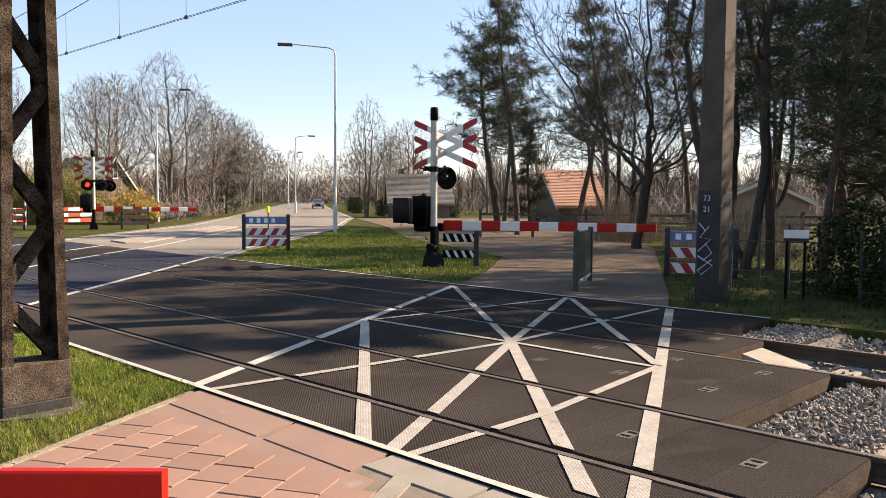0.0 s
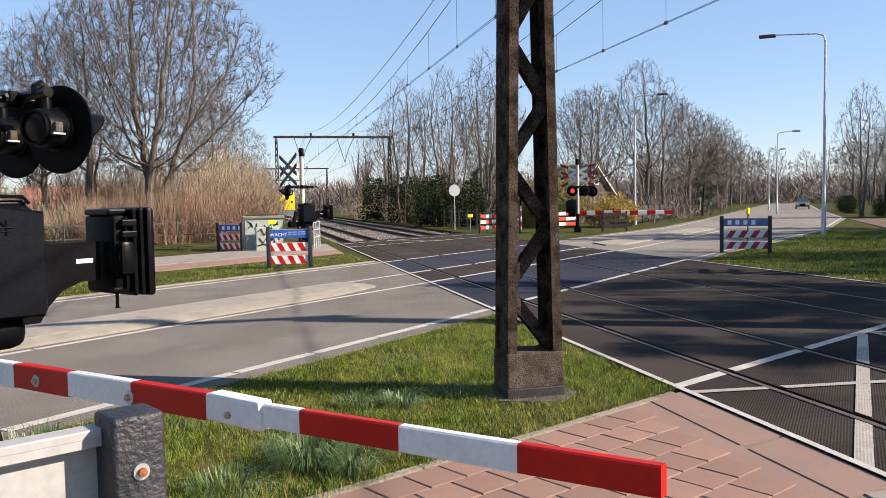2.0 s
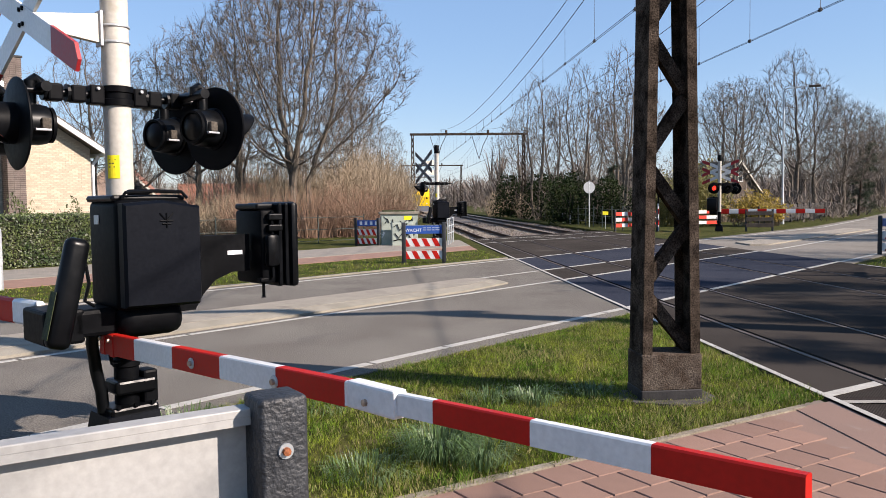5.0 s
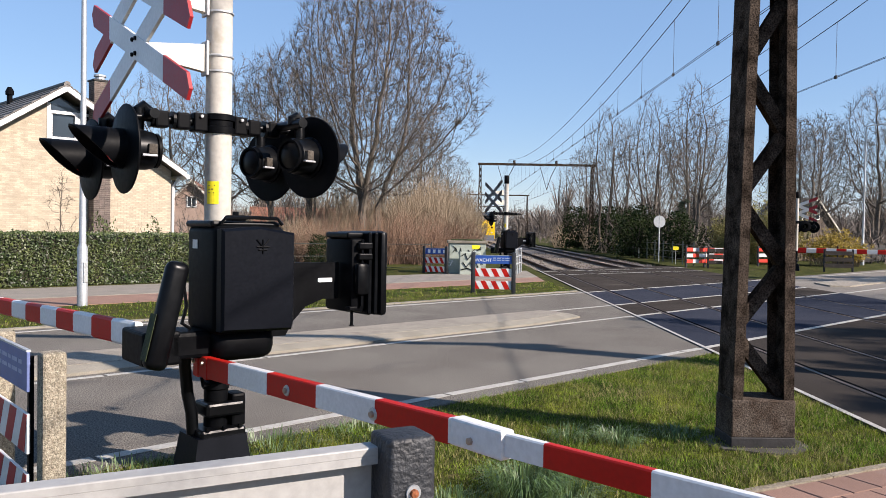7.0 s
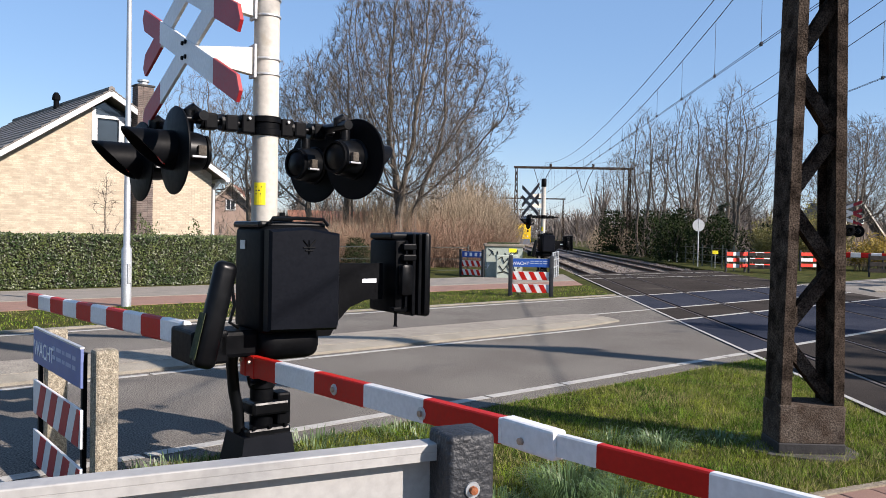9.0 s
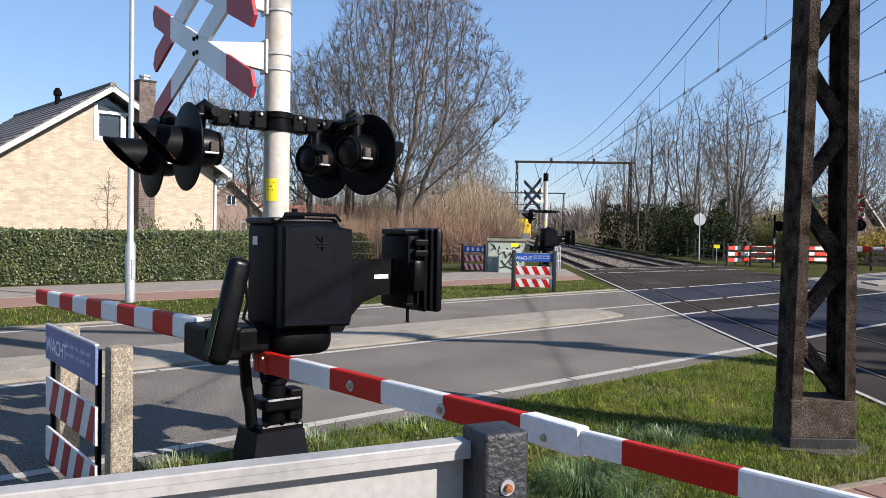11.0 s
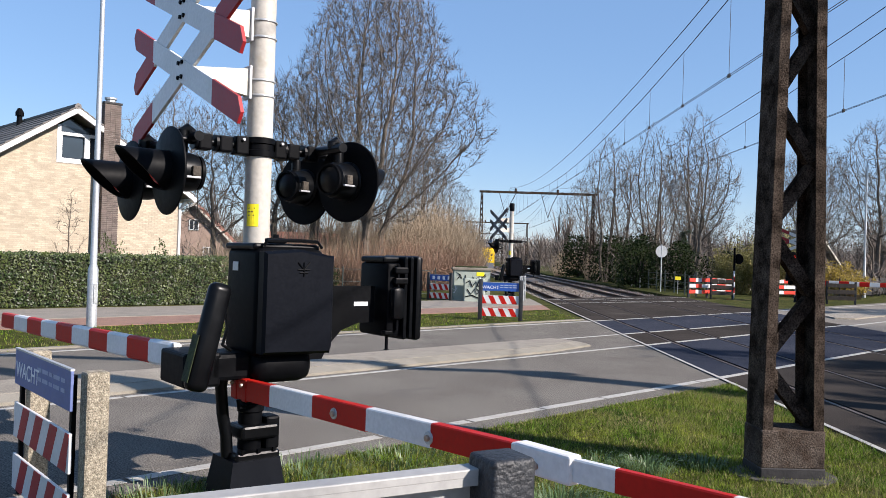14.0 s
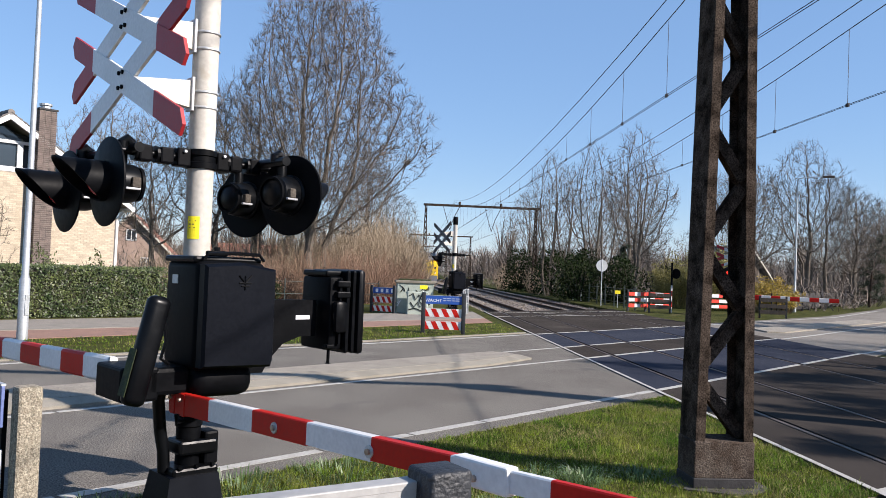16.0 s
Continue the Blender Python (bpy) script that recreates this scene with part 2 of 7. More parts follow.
M["grass"] = leafy(island(mat("grass_blade", (0.070, 0.140, 0.009), (0.170, 0.200, 0.024), 1.6, 0.6, grain=3, grain_amount=0.6, bump=0, spec=0.2), 0.75), 0.24)
M["grass_dry"] = leafy(island(mat("grass_dry", (0.315, 0.27, 0.12), (0.24, 0.225, 0.0825), 1.5, 0.8, grain=30, bump=0), 0.35), 0.3)
# grass under the trees: their shade is put into the blade colour
M["grass_shaded"] = leafy(island(mat("grass_shaded", (0.0158, 0.035, 0.0077), (0.0262, 0.049, 0.014), 2.5, 0.5, grain=30, bump=0), 0.4), 0.3)
M["brick_wall"] = mat("brick_wall", (0.45, 0.385, 0.29), (0.385, 0.324, 0.24), 2.5, 0.9, grain=50, grain_amount=0.25, bump=0.2, rand=0.15)
M["brick_dark"] = mat("brick_dark", (0.15, 0.115, 0.10), (0.10, 0.08, 0.07), 6, 0.9, grain=50, grain_amount=0.3, bump=0.3, rand=0.2)
M["mortar"] = mat("mortar", (0.37, 0.322, 0.25), (0.33, 0.283, 0.218), 4, 0.95, grain=60, bump=0.2)
M["roof_tile"] = mat("roof_tile", (0.125, 0.114, 0.102), (0.155, 0.142, 0.128), 2, 0.85, grain=25, bump=0.3, rand=0.16)
M["roof_orange"] = mat("roof_orange", (0.36, 0.19, 0.13), (0.29, 0.15, 0.10), 1.2, 0.85, grain=25, bump=0.3, rand=0.14)
M["roof_red"] = mat("roof_red", (0.26, 0.11, 0.07), (0.2, 0.09, 0.06), 1.2, 0.85, grain=25, bump=0.3)
M["wood_dark"] = mat("wood_dark", (0.075, 0.055, 0.042), (0.11, 0.085, 0.065), 4, 0.85, grain=40, bump=0.4)
M["plaster_pink"] = mat("far_wall", (0.34, 0.25, 0.20), (0.28, 0.2, 0.16), 2, 0.9, grain=30, bump=0.2)
M["train_yellow"] = mat("train_yellow", (0.85, 0.55, 0.01), (0.80, 0.50, 0.01), 1, 0.35, grain=20, grain_amount=0.08, bump=0)
M["train_grey"] = mat("train_grey", (0.10, 0.105, 0.12), (0.13, 0.135, 0.15), 1, 0.4, grain=20, grain_amount=0.15, bump=0)
M["car_paint"] = mat("car_paint", (0.20, 0.21, 0.23), (0.18, 0.19, 0.21), 1, 0.25, 0.5, grain=20, grain_amount=0.05, bump=0)
M["tyre"] = mat("tyre", (0.02, 0.02, 0.02), (0.03, 0.03, 0.03), 8, 0.9)

def glass_mat(name, tint, rough=0.05):
    m = bpy.data.materials.new(name)
    m.use_nodes = True
    p = m.node_tree.nodes["Principled BSDF"]
    p.inputs["Base Color"].default_value = (*tint, 1)
    p.inputs["Roughness"].default_value = rough
    p.inputs["Metallic"].default_value = 0.0
    p.inputs["Specular IOR Level"].default_value = 0.9
    return m
M["window_glass"] = glass_mat("window_glass", (0.03, 0.04, 0.05))

def lit(name, color, power):
    m = bpy.data.materials.new(name)
    m.use_nodes = True
    p = m.node_tree.nodes["Principled BSDF"]
    p.inputs["Base Color"].default_value = (*color, 1)
    p.inputs["Emission Color"].default_value = (*color, 1)
    p.inputs["Emission Strength"].default_value = power
    return m
M["red_lit"] = lit("red_lit", (1.0, 0.035, 0.02), 1.3)

def ribbed(m, scale, depth=0.3):
    """Fine moulded ribs of rubber crossing panels."""
    n, l = m.node_tree.nodes, m.node_tree.links
    p = n["Principled BSDF"]
    tc, mp, w = n.new("ShaderNodeTexCoord"), n.new("ShaderNodeMapping"), n.new("ShaderNodeTexWave")
    mp.inputs["Rotation"].default_value = (0, 0, radians(-50))
    w.wave_type, w.bands_direction = "BANDS", "Y"
    w.inputs["Scale"].default_value, w.inputs["Distortion"].default_value = scale, 0.0
    l.new(tc.outputs["Object"], mp.inputs[0]), l.new(mp.outputs[0], w.inputs[0])
    bn = n.new("ShaderNodeBump")
    bn.inputs["Strength"].default_value, bn.inputs["Distance"].default_value = depth, 0.008
    l.new(w.outputs[1], bn.inputs["Height"])
    l.new(bn.outputs[0], p.inputs["Normal"])
    return m
M["panel"] = ribbed(mat("rubber_panel", (0.034, 0.0295, 0.027), (0.044, 0.0385, 0.035), 0.8, 0.9, grain=60, grain_amount=0.5, bump=0.2, stain=(0.055, 0.047, 0.040), stain_scale=0.7, stain_at=0.6, rand=0.09, spec=0.0), 15.0)
M["panel_paint"] = ribbed(mat("panel_paint", (0.298, 0.281, 0.247), (0.241, 0.224, 0.196), 6, 0.8, grain=70, grain_amount=0.35, bump=0.2, stain=(0.173, 0.156, 0.133), stain_scale=9, stain_at=0.6), 15.0, 0.15)
M["mast_grey"] = mat("mast_grey", (0.085, 0.074, 0.062), (0.060, 0.052, 0.044), 3, 0.9, 0.0, grain=60, grain_amount=0.5, bump=0.4, spec=0.1)
M["sign_grey"] = mat("sign_grey", (0.13, 0.135, 0.145), (0.10, 0.105, 0.115), 4, 0.6, grain=40, grain_amount=0.2, bump=0.04)
M["sign_dark"] = mat("sign_dark", (0.035, 0.034, 0.038), (0.05, 0.045, 0.048), 4, 0.6, grain=40, grain_amount=0.2, bump=0.04)
M["moss"] = mat("moss", (0.045, 0.0585, 0.018), (0.0225, 0.027, 0.0135), 14, 0.95, grain=60, bump=0.5)
M["brick_rest"] = island(mat("brick_rest", (0.45, 0.385, 0.29), (0.385, 0.324, 0.24), 2.5, 0.9, grain=50, grain_amount=0.25, bump=0.2), 0.15)
M["brick_dark_rest"] = island(mat("brick_dark_rest", (0.15, 0.115, 0.10), (0.10, 0.08, 0.07), 6, 0.9, grain=50, grain_amount=0.3, bump=0.3), 0.25)
M["mortar_dark"] = mat("mortar_dark", (0.26, 0.23, 0.20), (0.22, 0.19, 0.16), 4, 0.95, grain=60, bump=0.2)
M["cabinet_green"] = mat("cabinet_green", (0.357, 0.399, 0.34), (0.306, 0.348, 0.297), 3, 0.7, grain=40, bump=0.1, stain=(0.212, 0.23, 0.187), stain_scale=3)
M["red_bright"] = mat("red_bright", (0.72, 0.05, 0.025), (0.62, 0.04, 0.02), 3, 0.5, grain=40, grain_amount=0.1, bump=0)
M["fence_dark"] = mat("fence_dark", (0.0245, 0.0224, 0.021), (0.042, 0.0364, 0.0315), 3, 0.85, grain=40, bump=0.3)
M["fence_pale"] = mat("fence_pale", (0.34, 0.30, 0.24), (0.27, 0.23, 0.18), 3, 0.9, grain=40, bump=0.3)
M["slab_pink"] = mat("slab_pink", (0.215, 0.135, 0.105), (0.19, 0.122, 0.096), 1.5, 0.9, grain=120, grain_amount=0.35, bump=0.25, stain=(0.23, 0.175, 0.148), stain_scale=3)
M["grass_tuft"] = leafy(island(mat("grass_tuft", (0.085, 0.145, 0.050), (0.135, 0.190, 0.085), 2.5, 0.42, grain=30, bump=0), 0.5), 0.3)
M["edge_dirt"] = mat("edge_dirt", (0.195, 0.158, 0.112), (0.247, 0.217, 0.165), 6, 0.95, grain=50, grain_amount=0.5, bump=0.6)
M["path_brown"] = mat("path_brown", (0.131, 0.101, 0.0788), (0.161, 0.128, 0.101), 1.2, 0.95, grain=60, grain_amount=0.5, bump=0.4, stain=(0.09, 0.0713, 0.0562), stain_scale=0.8, spec=0.0)
M["end_steel"] = mat("end_steel", (0.030, 0.022, 0.017), (0.050, 0.037, 0.029), 5, 0.9, 0.1, grain=60, grain_amount=0.6, bump=0.5, spec=0.1)
M["asphalt_blue"] = mat("asphalt_blue", (0.034, 0.039, 0.054), (0.044, 0.049, 0.064), 0.5, 0.95, grain=80, grain_amount=0.65, bump=0.35, stain=(0.054, 0.056, 0.068), stain_scale=0.6, spec=0.0)
M["board_white"] = mat("board_white", (0.32, 0.316, 0.304), (0.282, 0.278, 0.266), 2.5, 0.5, grain=40, grain_amount=0.15, bump=0.04, stain=(0.25, 0.242, 0.222), stain_scale=3, stain_at=0.62)

# ---- building blocks ----
class Geo:
    """A mesh being put together."""
    def __init__(self):
        self.v, self.f = [], []

    def add(self, verts, faces, m=None):
        k = len(self.v)
        self.v += [tuple(m @ Vector(p)) for p in verts] if m is not None else [tuple(p) for p in verts]
        self.f += [tuple(i + k for i in f) for f in faces]
        return self

    def box(self, lo, hi, m=None):
        (a, b, c), (d, e, f) = lo, hi
        return self.add([(a, b, c), (d, b, c), (d, e, c), (a, e, c), (a, b, f), (d, b, f), (d, e, f), (a, e, f)],
                        [(3, 2, 1, 0), (4, 5, 6, 7), (0, 1, 5, 4), (1, 2, 6, 5), (2, 3, 7, 6), (3, 0, 4, 7)], m)

    def rbox(self, lo, hi, c=0.01, m=None, seg=2):
        """A box with rounded edges."""
        bm = bmesh.new()
        bmesh.ops.create_cube(bm, size=1)
        s = [hi[i] - lo[i] for i in range(3)]
        for v in bm.verts:
            v.co = Vector([(v.co[i] + 0.5) * s[i] + lo[i] for i in range(3)])
        bmesh.ops.bevel(bm, geom=bm.edges[:], offset=min(c, min(s) * 0.45), segments=seg, affect="EDGES", profile=0.5)
        bm.verts.index_update()
        self.add([v.co for v in bm.verts], [[v.index for v in f.verts] for f in bm.faces], m)
        bm.free()
        return self

    def tube(self, points, radii, n=8, caps=True, m=None):
        """A tapering tube along points."""
        pts = [Vector(p) for p in points]
        radii = radii if hasattr(radii, "__len__") else [radii] * len(pts)
        rings, up = [], None
        for i, p in enumerate(pts):
            d = (pts[min(i + 1, len(pts) - 1)] - pts[max(i - 1, 0)])
            d = d.normalized() if d.length > 1e-9 else Vector((0, 0, 1))
            if up is None:
                up = d.orthogonal().normalized()
            up = (up - d * up.dot(d))
            up = up.normalized() if up.length > 1e-6 else d.orthogonal().normalized()
            side = d.cross(up)
            rings.append([p + (up * math.cos(a) + side * math.sin(a)) * radii[i] for a in (2 * math.pi * k / n for k in range(n))])
        verts = [v for r in rings for v in r]
        faces = [(i * n + k, i * n + (k + 1) % n, (i + 1) * n + (k + 1) % n, (i + 1) * n + k) for i in range(len(pts) - 1) for k in range(n)]
        if caps:
            faces += [tuple(reversed(range(n))), tuple(range((len(pts) - 1) * n, len(pts) * n))]
        return self.add(verts, faces, m)

    def slab(self, outline, z0, z1, m=None):
        """An outline in the plan, given thickness."""
        area = sum(a[0] * b[1] - b[0] * a[1] for a, b in zip(outline, outline[1:] + outline[:1]))
        o = outline if area > 0 else outline[::-1]
        n = len(o)
        return self.add([(x, y, z0) for x, y in o] + [(x, y, z1) for x, y in o],
                        [tuple(reversed(range(n))), tuple(range(n, 2 * n))] + [(i, (i + 1) % n, n + (i + 1) % n, n + i) for i in range(n)], m)

    def lathe(self, profile, n=24, m=None):
        """A profile of (radius, height) turned round the z axis."""
        verts = [(r * math.cos(2 * math.pi * k / n), r * math.sin(2 * math.pi * k / n), z) for r, z in profile for k in range(n)]
        faces = [(i * n + k, i * n + (k + 1) % n, (i + 1) * n + (k + 1) % n, (i + 1) * n + k) for i in range(len(profile) - 1) for k in range(n)]
        return self.add(verts, faces, m)

    def mesh(self, name, material, smooth=False):
        me = bpy.data.meshes.new(name)
        me.from_pydata(self.v, [], self.f)
        me.materials.append(material)
        if smooth:
            me.shade_smooth()
            me.set_sharp_from_angle(angle=radians(38))
        return me


def part(name, geo, material, parent=None, label="", smooth=False):
    ob = new(name, geo.mesh(name, material, smooth))
    if parent is not None:
        ob.parent = parent
    if label:
        ob["label"] = label
    return ob


def thing(name, label, category, m=None, group="", kind=""):
    ob = new(name)
    ob.empty_display_size = 0.2
    if m is not None:
        ob.matrix_basis = m
    return tagged(ob, label, category, group, kind)


def whole(name, geo, material, label, category, m=None, group="", kind="", smooth=False):
    ob = part(name, geo, material, None, "", smooth)
    if m is not None:
        ob.matrix_basis = m
    return tagged(ob, label, category, group, kind)


def band(points, width):
    """The outline of a strip of that width along points in the plan."""
    left, right = [], []
    for i, p in enumerate(points):
        a, b = Vector(points[max(i - 1, 0)]), Vector(points[min(i + 1, len(points) - 1)])
        d = (b - a).normalized()
        s = Vector((-d.y, d.x)) * width / 2
        left.append(tuple(Vector(p) + s)), right.append(tuple(Vector(p) - s))
    return left + right[::-1]


def lettering(words, size, material, parent, m):
    c = bpy.data.curves.new("lettering", "FONT")
    c.body, c.size, c.extrude = words, size, 0.001
    c.materials.append(material)
    ob = new("lettering", c)
    ob.parent, ob.matrix_basis = parent, m
    return ob

# ---- the ground, roads and tracks ----
RAILS = (4.0, 5.5, 8.1, 9.6)
EDGE_W, EDGE_E = 3.15, 11.5
STRIPS = ((3.15, 3.93), (4.09, 5.41), (5.57, 8.03), (8.19, 9.51), (9.67, 11.5))
STARTS = (1.75, 2.15, 3.3, 4.6, 5.35)

g = Geo()
g.add([(-3000, -3000, -0.36), (3000, -3000, -0.36), (3000, 3000, -0.36), (-3000, 3000, -0.36)], [(0, 1, 2, 3)])
whole("ground", g, M["earth"], "flat earth and rough grass out to the horizon", "ground", kind="structure")
whole("verge_west", Geo().slab([(-300, -200), (3.147, -200), (3.147, 500), (-300, 500)], -0.36, -0.014), M["turf"], "rough grass land beside the tracks", "verge", kind="structure")
whole("verge_east", Geo().slab([(11.57, -200), (400, -200), (400, 500), (11.57, 500)], -0.36, -0.03), M["turf"], "rough grass land across the tracks", "verge", kind="structure")

road = thing("road", "grey asphalt road with white lines, crossing the tracks at a slant", "road", kind="structure")
part("carriageway", Geo().slab([(EDGE_W, EDGE_W + 9.55), (EDGE_W, EDGE_W + 22), (-70, -48), (-70, -60.5)], -0.06, 0.0), M["asphalt"], road)
NE_R = [(11.5, 20.9), (14.4, 23.9), (27.8, 36.2), (45.3, 55.9), (75, 97), (122, 160), (190, 250)]
NE_L = [(11.5, 33.4), (24.5, 47), (37, 63), (67, 103), (114, 166), (182, 256)]
part("carriageway", Geo().slab(NE_R + NE_L[::-1], -0.06, 0.0), M["road_far"], road)
cross = thing("level_crossing_deck", "dark asphalt deck between the rails of the level crossing", "crossing deck", kind="structure")
for x0, x1 in STRIPS:
    part("deck_strip", Geo().slab([(x0, 5.5 + 0.535 * x0), (x1, 5.5 + 0.535 * x1), (x1, x1 + 34.6), (x0, x0 + 34.6)], -0.2, 0.0), M["asphalt_dark"], cross)

# the two lanes are laid in a newer, bluish asphalt
for x0, x1 in STRIPS:
    for c0, c1 in ((10.06, 14.69), (17.26, 21.24)):
        part("lane", Geo().slab([(x0, x0 + c0), (x1, x1 + c0), (x1, x1 + c1), (x0, x0 + c1)], -0.1, 0.0025), M["asphalt_blue"], cross)


LIFT = [0.0]
def painted(points, width, material, parent, z=0.004):
    z = max(z, 0.006 + LIFT[0])
    part("white_line", Geo().slab(band(points, width), z - 0.003, z), material, parent)


def across(a, b, width, material=None):
    """A painted line over the deck, broken at the rails."""
    a, b = Vector(a), Vector(b)
    LIFT[0] += 0.0005
    if abs(b.x - a.x) < 0.3:
        painted([tuple(a), tuple(b)], width, material or M["paint"], cross)
        return
    for x0, x1 in STRIPS:
        t0, t1 = sorted(((x0 - a.x) / (b.x - a.x), (x1 - a.x) / (b.x - a.x)))
        t0, t1 = max(t0, 0), min(t1, 1)
        if t1 - t0 > 0.01:
            p, q = a.lerp(b, t0), a.lerp(b, t1)
            hy = width / 2 * (b - a).length / abs(b.x - a.x)
            z = 0.006 + LIFT[0]
            part("white_line", Geo().slab([(p.x, p.y - hy), (q.x, q.y - hy), (q.x, q.y + hy), (p.x, p.y + hy)], z - 0.003, z), material or M["paint"], cross)


# road lines west of the tracks: the near one dashed by worn breaks, two beside the island, one far
def run(c, x0, x1, width, dash=0.0, gap=0.0):
    x = x0
    while x < x1:
        e = min(x + (dash or x1 - x0), x1)
        painted([(x, x + c), (e, e + c)], width, M["paint"], road)
        x = e + gap
run(10.0, -14, 3.1, 0.13, 0.85, 0.03)
run(14.75, -14, 3.1, 0.10, 1.5, 0.03)
run(17.2, 0.9, 3.1, 0.10)
run(21.3, -30, 3.1, 0.12)
for c in (10.0, 14.75, 17.2, 21.3):
    across((EDGE_W, EDGE_W + c), (EDGE_E, EDGE_E + c), 0.12)
painted([(11.5, 21.4), (14.4, 24.3), (27.8, 36.6), (45.3, 56.4), (75, 97.4), (122, 160.6)], 0.13, M["paint"], road)
painted([(11.5, 26.0), (14, 28.6), (24.6, 40.2)], 0.12, M["paint"], road)
painted([(11.5, 32.6), (24.6, 46), (37.2, 62.2)], 0.12, M["paint"], road)
painted([(30, 45.5), (34, 50)], 0.12, M["paint"], road)
# lines of the foot and cycle crossing
across((3.16, 7.21), (11.2, 11.55), 0.12)
across((3.5, 2.81), (11.3, 6.86), 0.13, M["panel_paint"])
across((3.2, 4.85), (6.88, 9.17), 0.12, M["panel_paint"])
across((3.45, 3.11), (7.08, 6.67), 0.13, M["panel_paint"])
across((7.08, 6.67), (11.1, 11.42), 0.10, M["panel_paint"])
across((3.2, 4.55), (7.08, 6.67), 0.12, M["panel_paint"])
across((7.08, 6.67), (11.27, 8.86), 0.10, M["panel_paint"])
across((7.03, 9.15), (7.08, 6.67), 0.08, M["panel_paint"])
across((7.08, 6.67), (7.04, 4.75), 0.08, M["panel_paint"])
across((3.22, 6.97), (7.08, 6.67), 0.09, M["panel_paint"])
across((7.08, 6.67), (11.16, 6.98), 0.08, M["panel_paint"])
across((3.22, 4.37), (4.7, 4.38), 0.09, M["panel_paint"])
across((4.7, 4.38), (7.05, 4.68), 0.09, M["panel_paint"])
across((6.98, 9.17), (11.0, 8.87), 0.08, M["panel_paint"])
across((7.12, 4.72), (11.22, 8.72), 0.10, M["panel_paint"])
# far foot crossing
across((3.15, 33.6), (11.5, 40.3), 0.1)
across((3.15, 36.3), (11.5, 43.6), 0.1)
across((5.6, 38.2), (8.0, 36.9), 0.1)
# edge lines along the deck
painted([(3.185, 1.75), (3.185, 37.6)], 0.065, M["paint"], cross, 0.006)
painted([(11.44, 5.3), (11.44, 20.5)], 0.07, M["paint"], cross, 0.006)

# rails: flush in the deck, standing free on sleepers beyond it
track = thing("railway_track", "four rusty rails with worn bright heads, sunk in the deck", "railway track", kind="structure")
for x in RAILS:
    def rail_geo(y0, y1):
        r = Geo()
        prof = [(-0.075, -0.17), (0.075, -0.17), (0.075, -0.155), (0.012, -0.135), (0.012, -0.045), (0.036, -0.035), (0.036, -0.005), (0.030, -0.002), (-0.030, -0.002), (-0.036, -0.005), (-0.036, -0.035), (-0.012, -0.045), (-0.012, -0.135), (-0.075, -0.155)]
        n = len(prof)
        return r.add([(x + a, y0, b) for a, b in prof] + [(x + a, y1, b) for a, b in prof],
                     [(i, n + i, n + (i + 1) % n, (i + 1) % n) for i in range(n)] + [tuple(range(n)), tuple(reversed(range(n, 2 * n)))])
    rail = part("rail", rail_geo(-60, 400), M["rail_rust"], track)
    part("rail_head", Geo().box((x - 0.029, -60, -0.004), (x + 0.029, 400, 0.0005)), M["rail_top"], rail)
whole("ballast_bed", Geo().box((1.2, -60, -0.36), (13.0, 400, -0.21)), M["ballast_bed"], "bed of crushed grey-brown stone under the tracks", "ballast", kind="structure")

# concrete sleepers of both tracks beyond the deck
def sleeper_geo():
    s = Geo()
    s.rbox((-1.25, -0.13, -0.30), (1.25, 0.13, -0.175), 0.02)
    return s
sleeper_mesh = sleeper_geo().mesh("sleeper", M["sleeper"])
for cx, ys in ((4.75, [1.35 - 0.6 * i for i in range(10)] + [40.2 + 0.6 * i for i in range(75)]), (8.85, [4.1 - 0.6 * i for i in range(14)] + [44.4 + 0.6 * i for i in range(75)])):
    for y in ys:
        ob = new("sleeper", sleeper_mesh)
        ob.parent, ob.location = track, (cx, y, 0)

# loose ballast stones
rng = np.random.default_rng(4)
def stones(x0, x1, y0, y1, count, size, z):
    s = Geo()
    base = [Vector(p) for p in ((1, 0, 0), (-1, 0, 0), (0, 1, 0), (0, -1, 0), (0, 0, 1), (0, 0, -1))]
    faces = [(0, 2, 4), (2, 1, 4), (1, 3, 4), (3, 0, 4), (2, 0, 5), (1, 2, 5), (3, 1, 5), (0, 3, 5)]
    for _ in range(count):
        x, y = rng.uniform(x0, x1), rng.uniform(y0, y1)
        e = Euler(rng.uniform(0, 6.28, 3))
        k = size * rng.uniform(0.6, 1.3)
        m = Matrix.Translation((x, y, z + rng.uniform(-0.02, 0.035))) @ e.to_matrix().to_4x4() @ Matrix.Diagonal((k * rng.uniform(0.8, 1.3), k * rng.uniform(0.7, 1.1), k * rng.uniform(0.55, 0.9), 1))
        s.add([p + Vector(rng.uniform(-0.25, 0.25, 3)) for p in base], faces, m)
    return s
g = stones(5.7, 7.95, -1.5, 3.25, 3800, 0.034, -0.175)
st = stones(4.1, 5.4, -1.5, 2.1, 500, 0.032, -0.2)
g.add(st.v, st.f)
st = stones(8.2, 9.5, 0.0, 3.9, 420, 0.032, -0.2)
g.add(st.v, st.f)
st = stones(9.7, 12.4, 0.0, 5.4, 2200, 0.034, -0.16)
g.add(st.v, st.f)
st = stones(1.6, 12.6, 39.5, 75, 4000, 0.055, -0.18)
g.add(st.v, st.f)
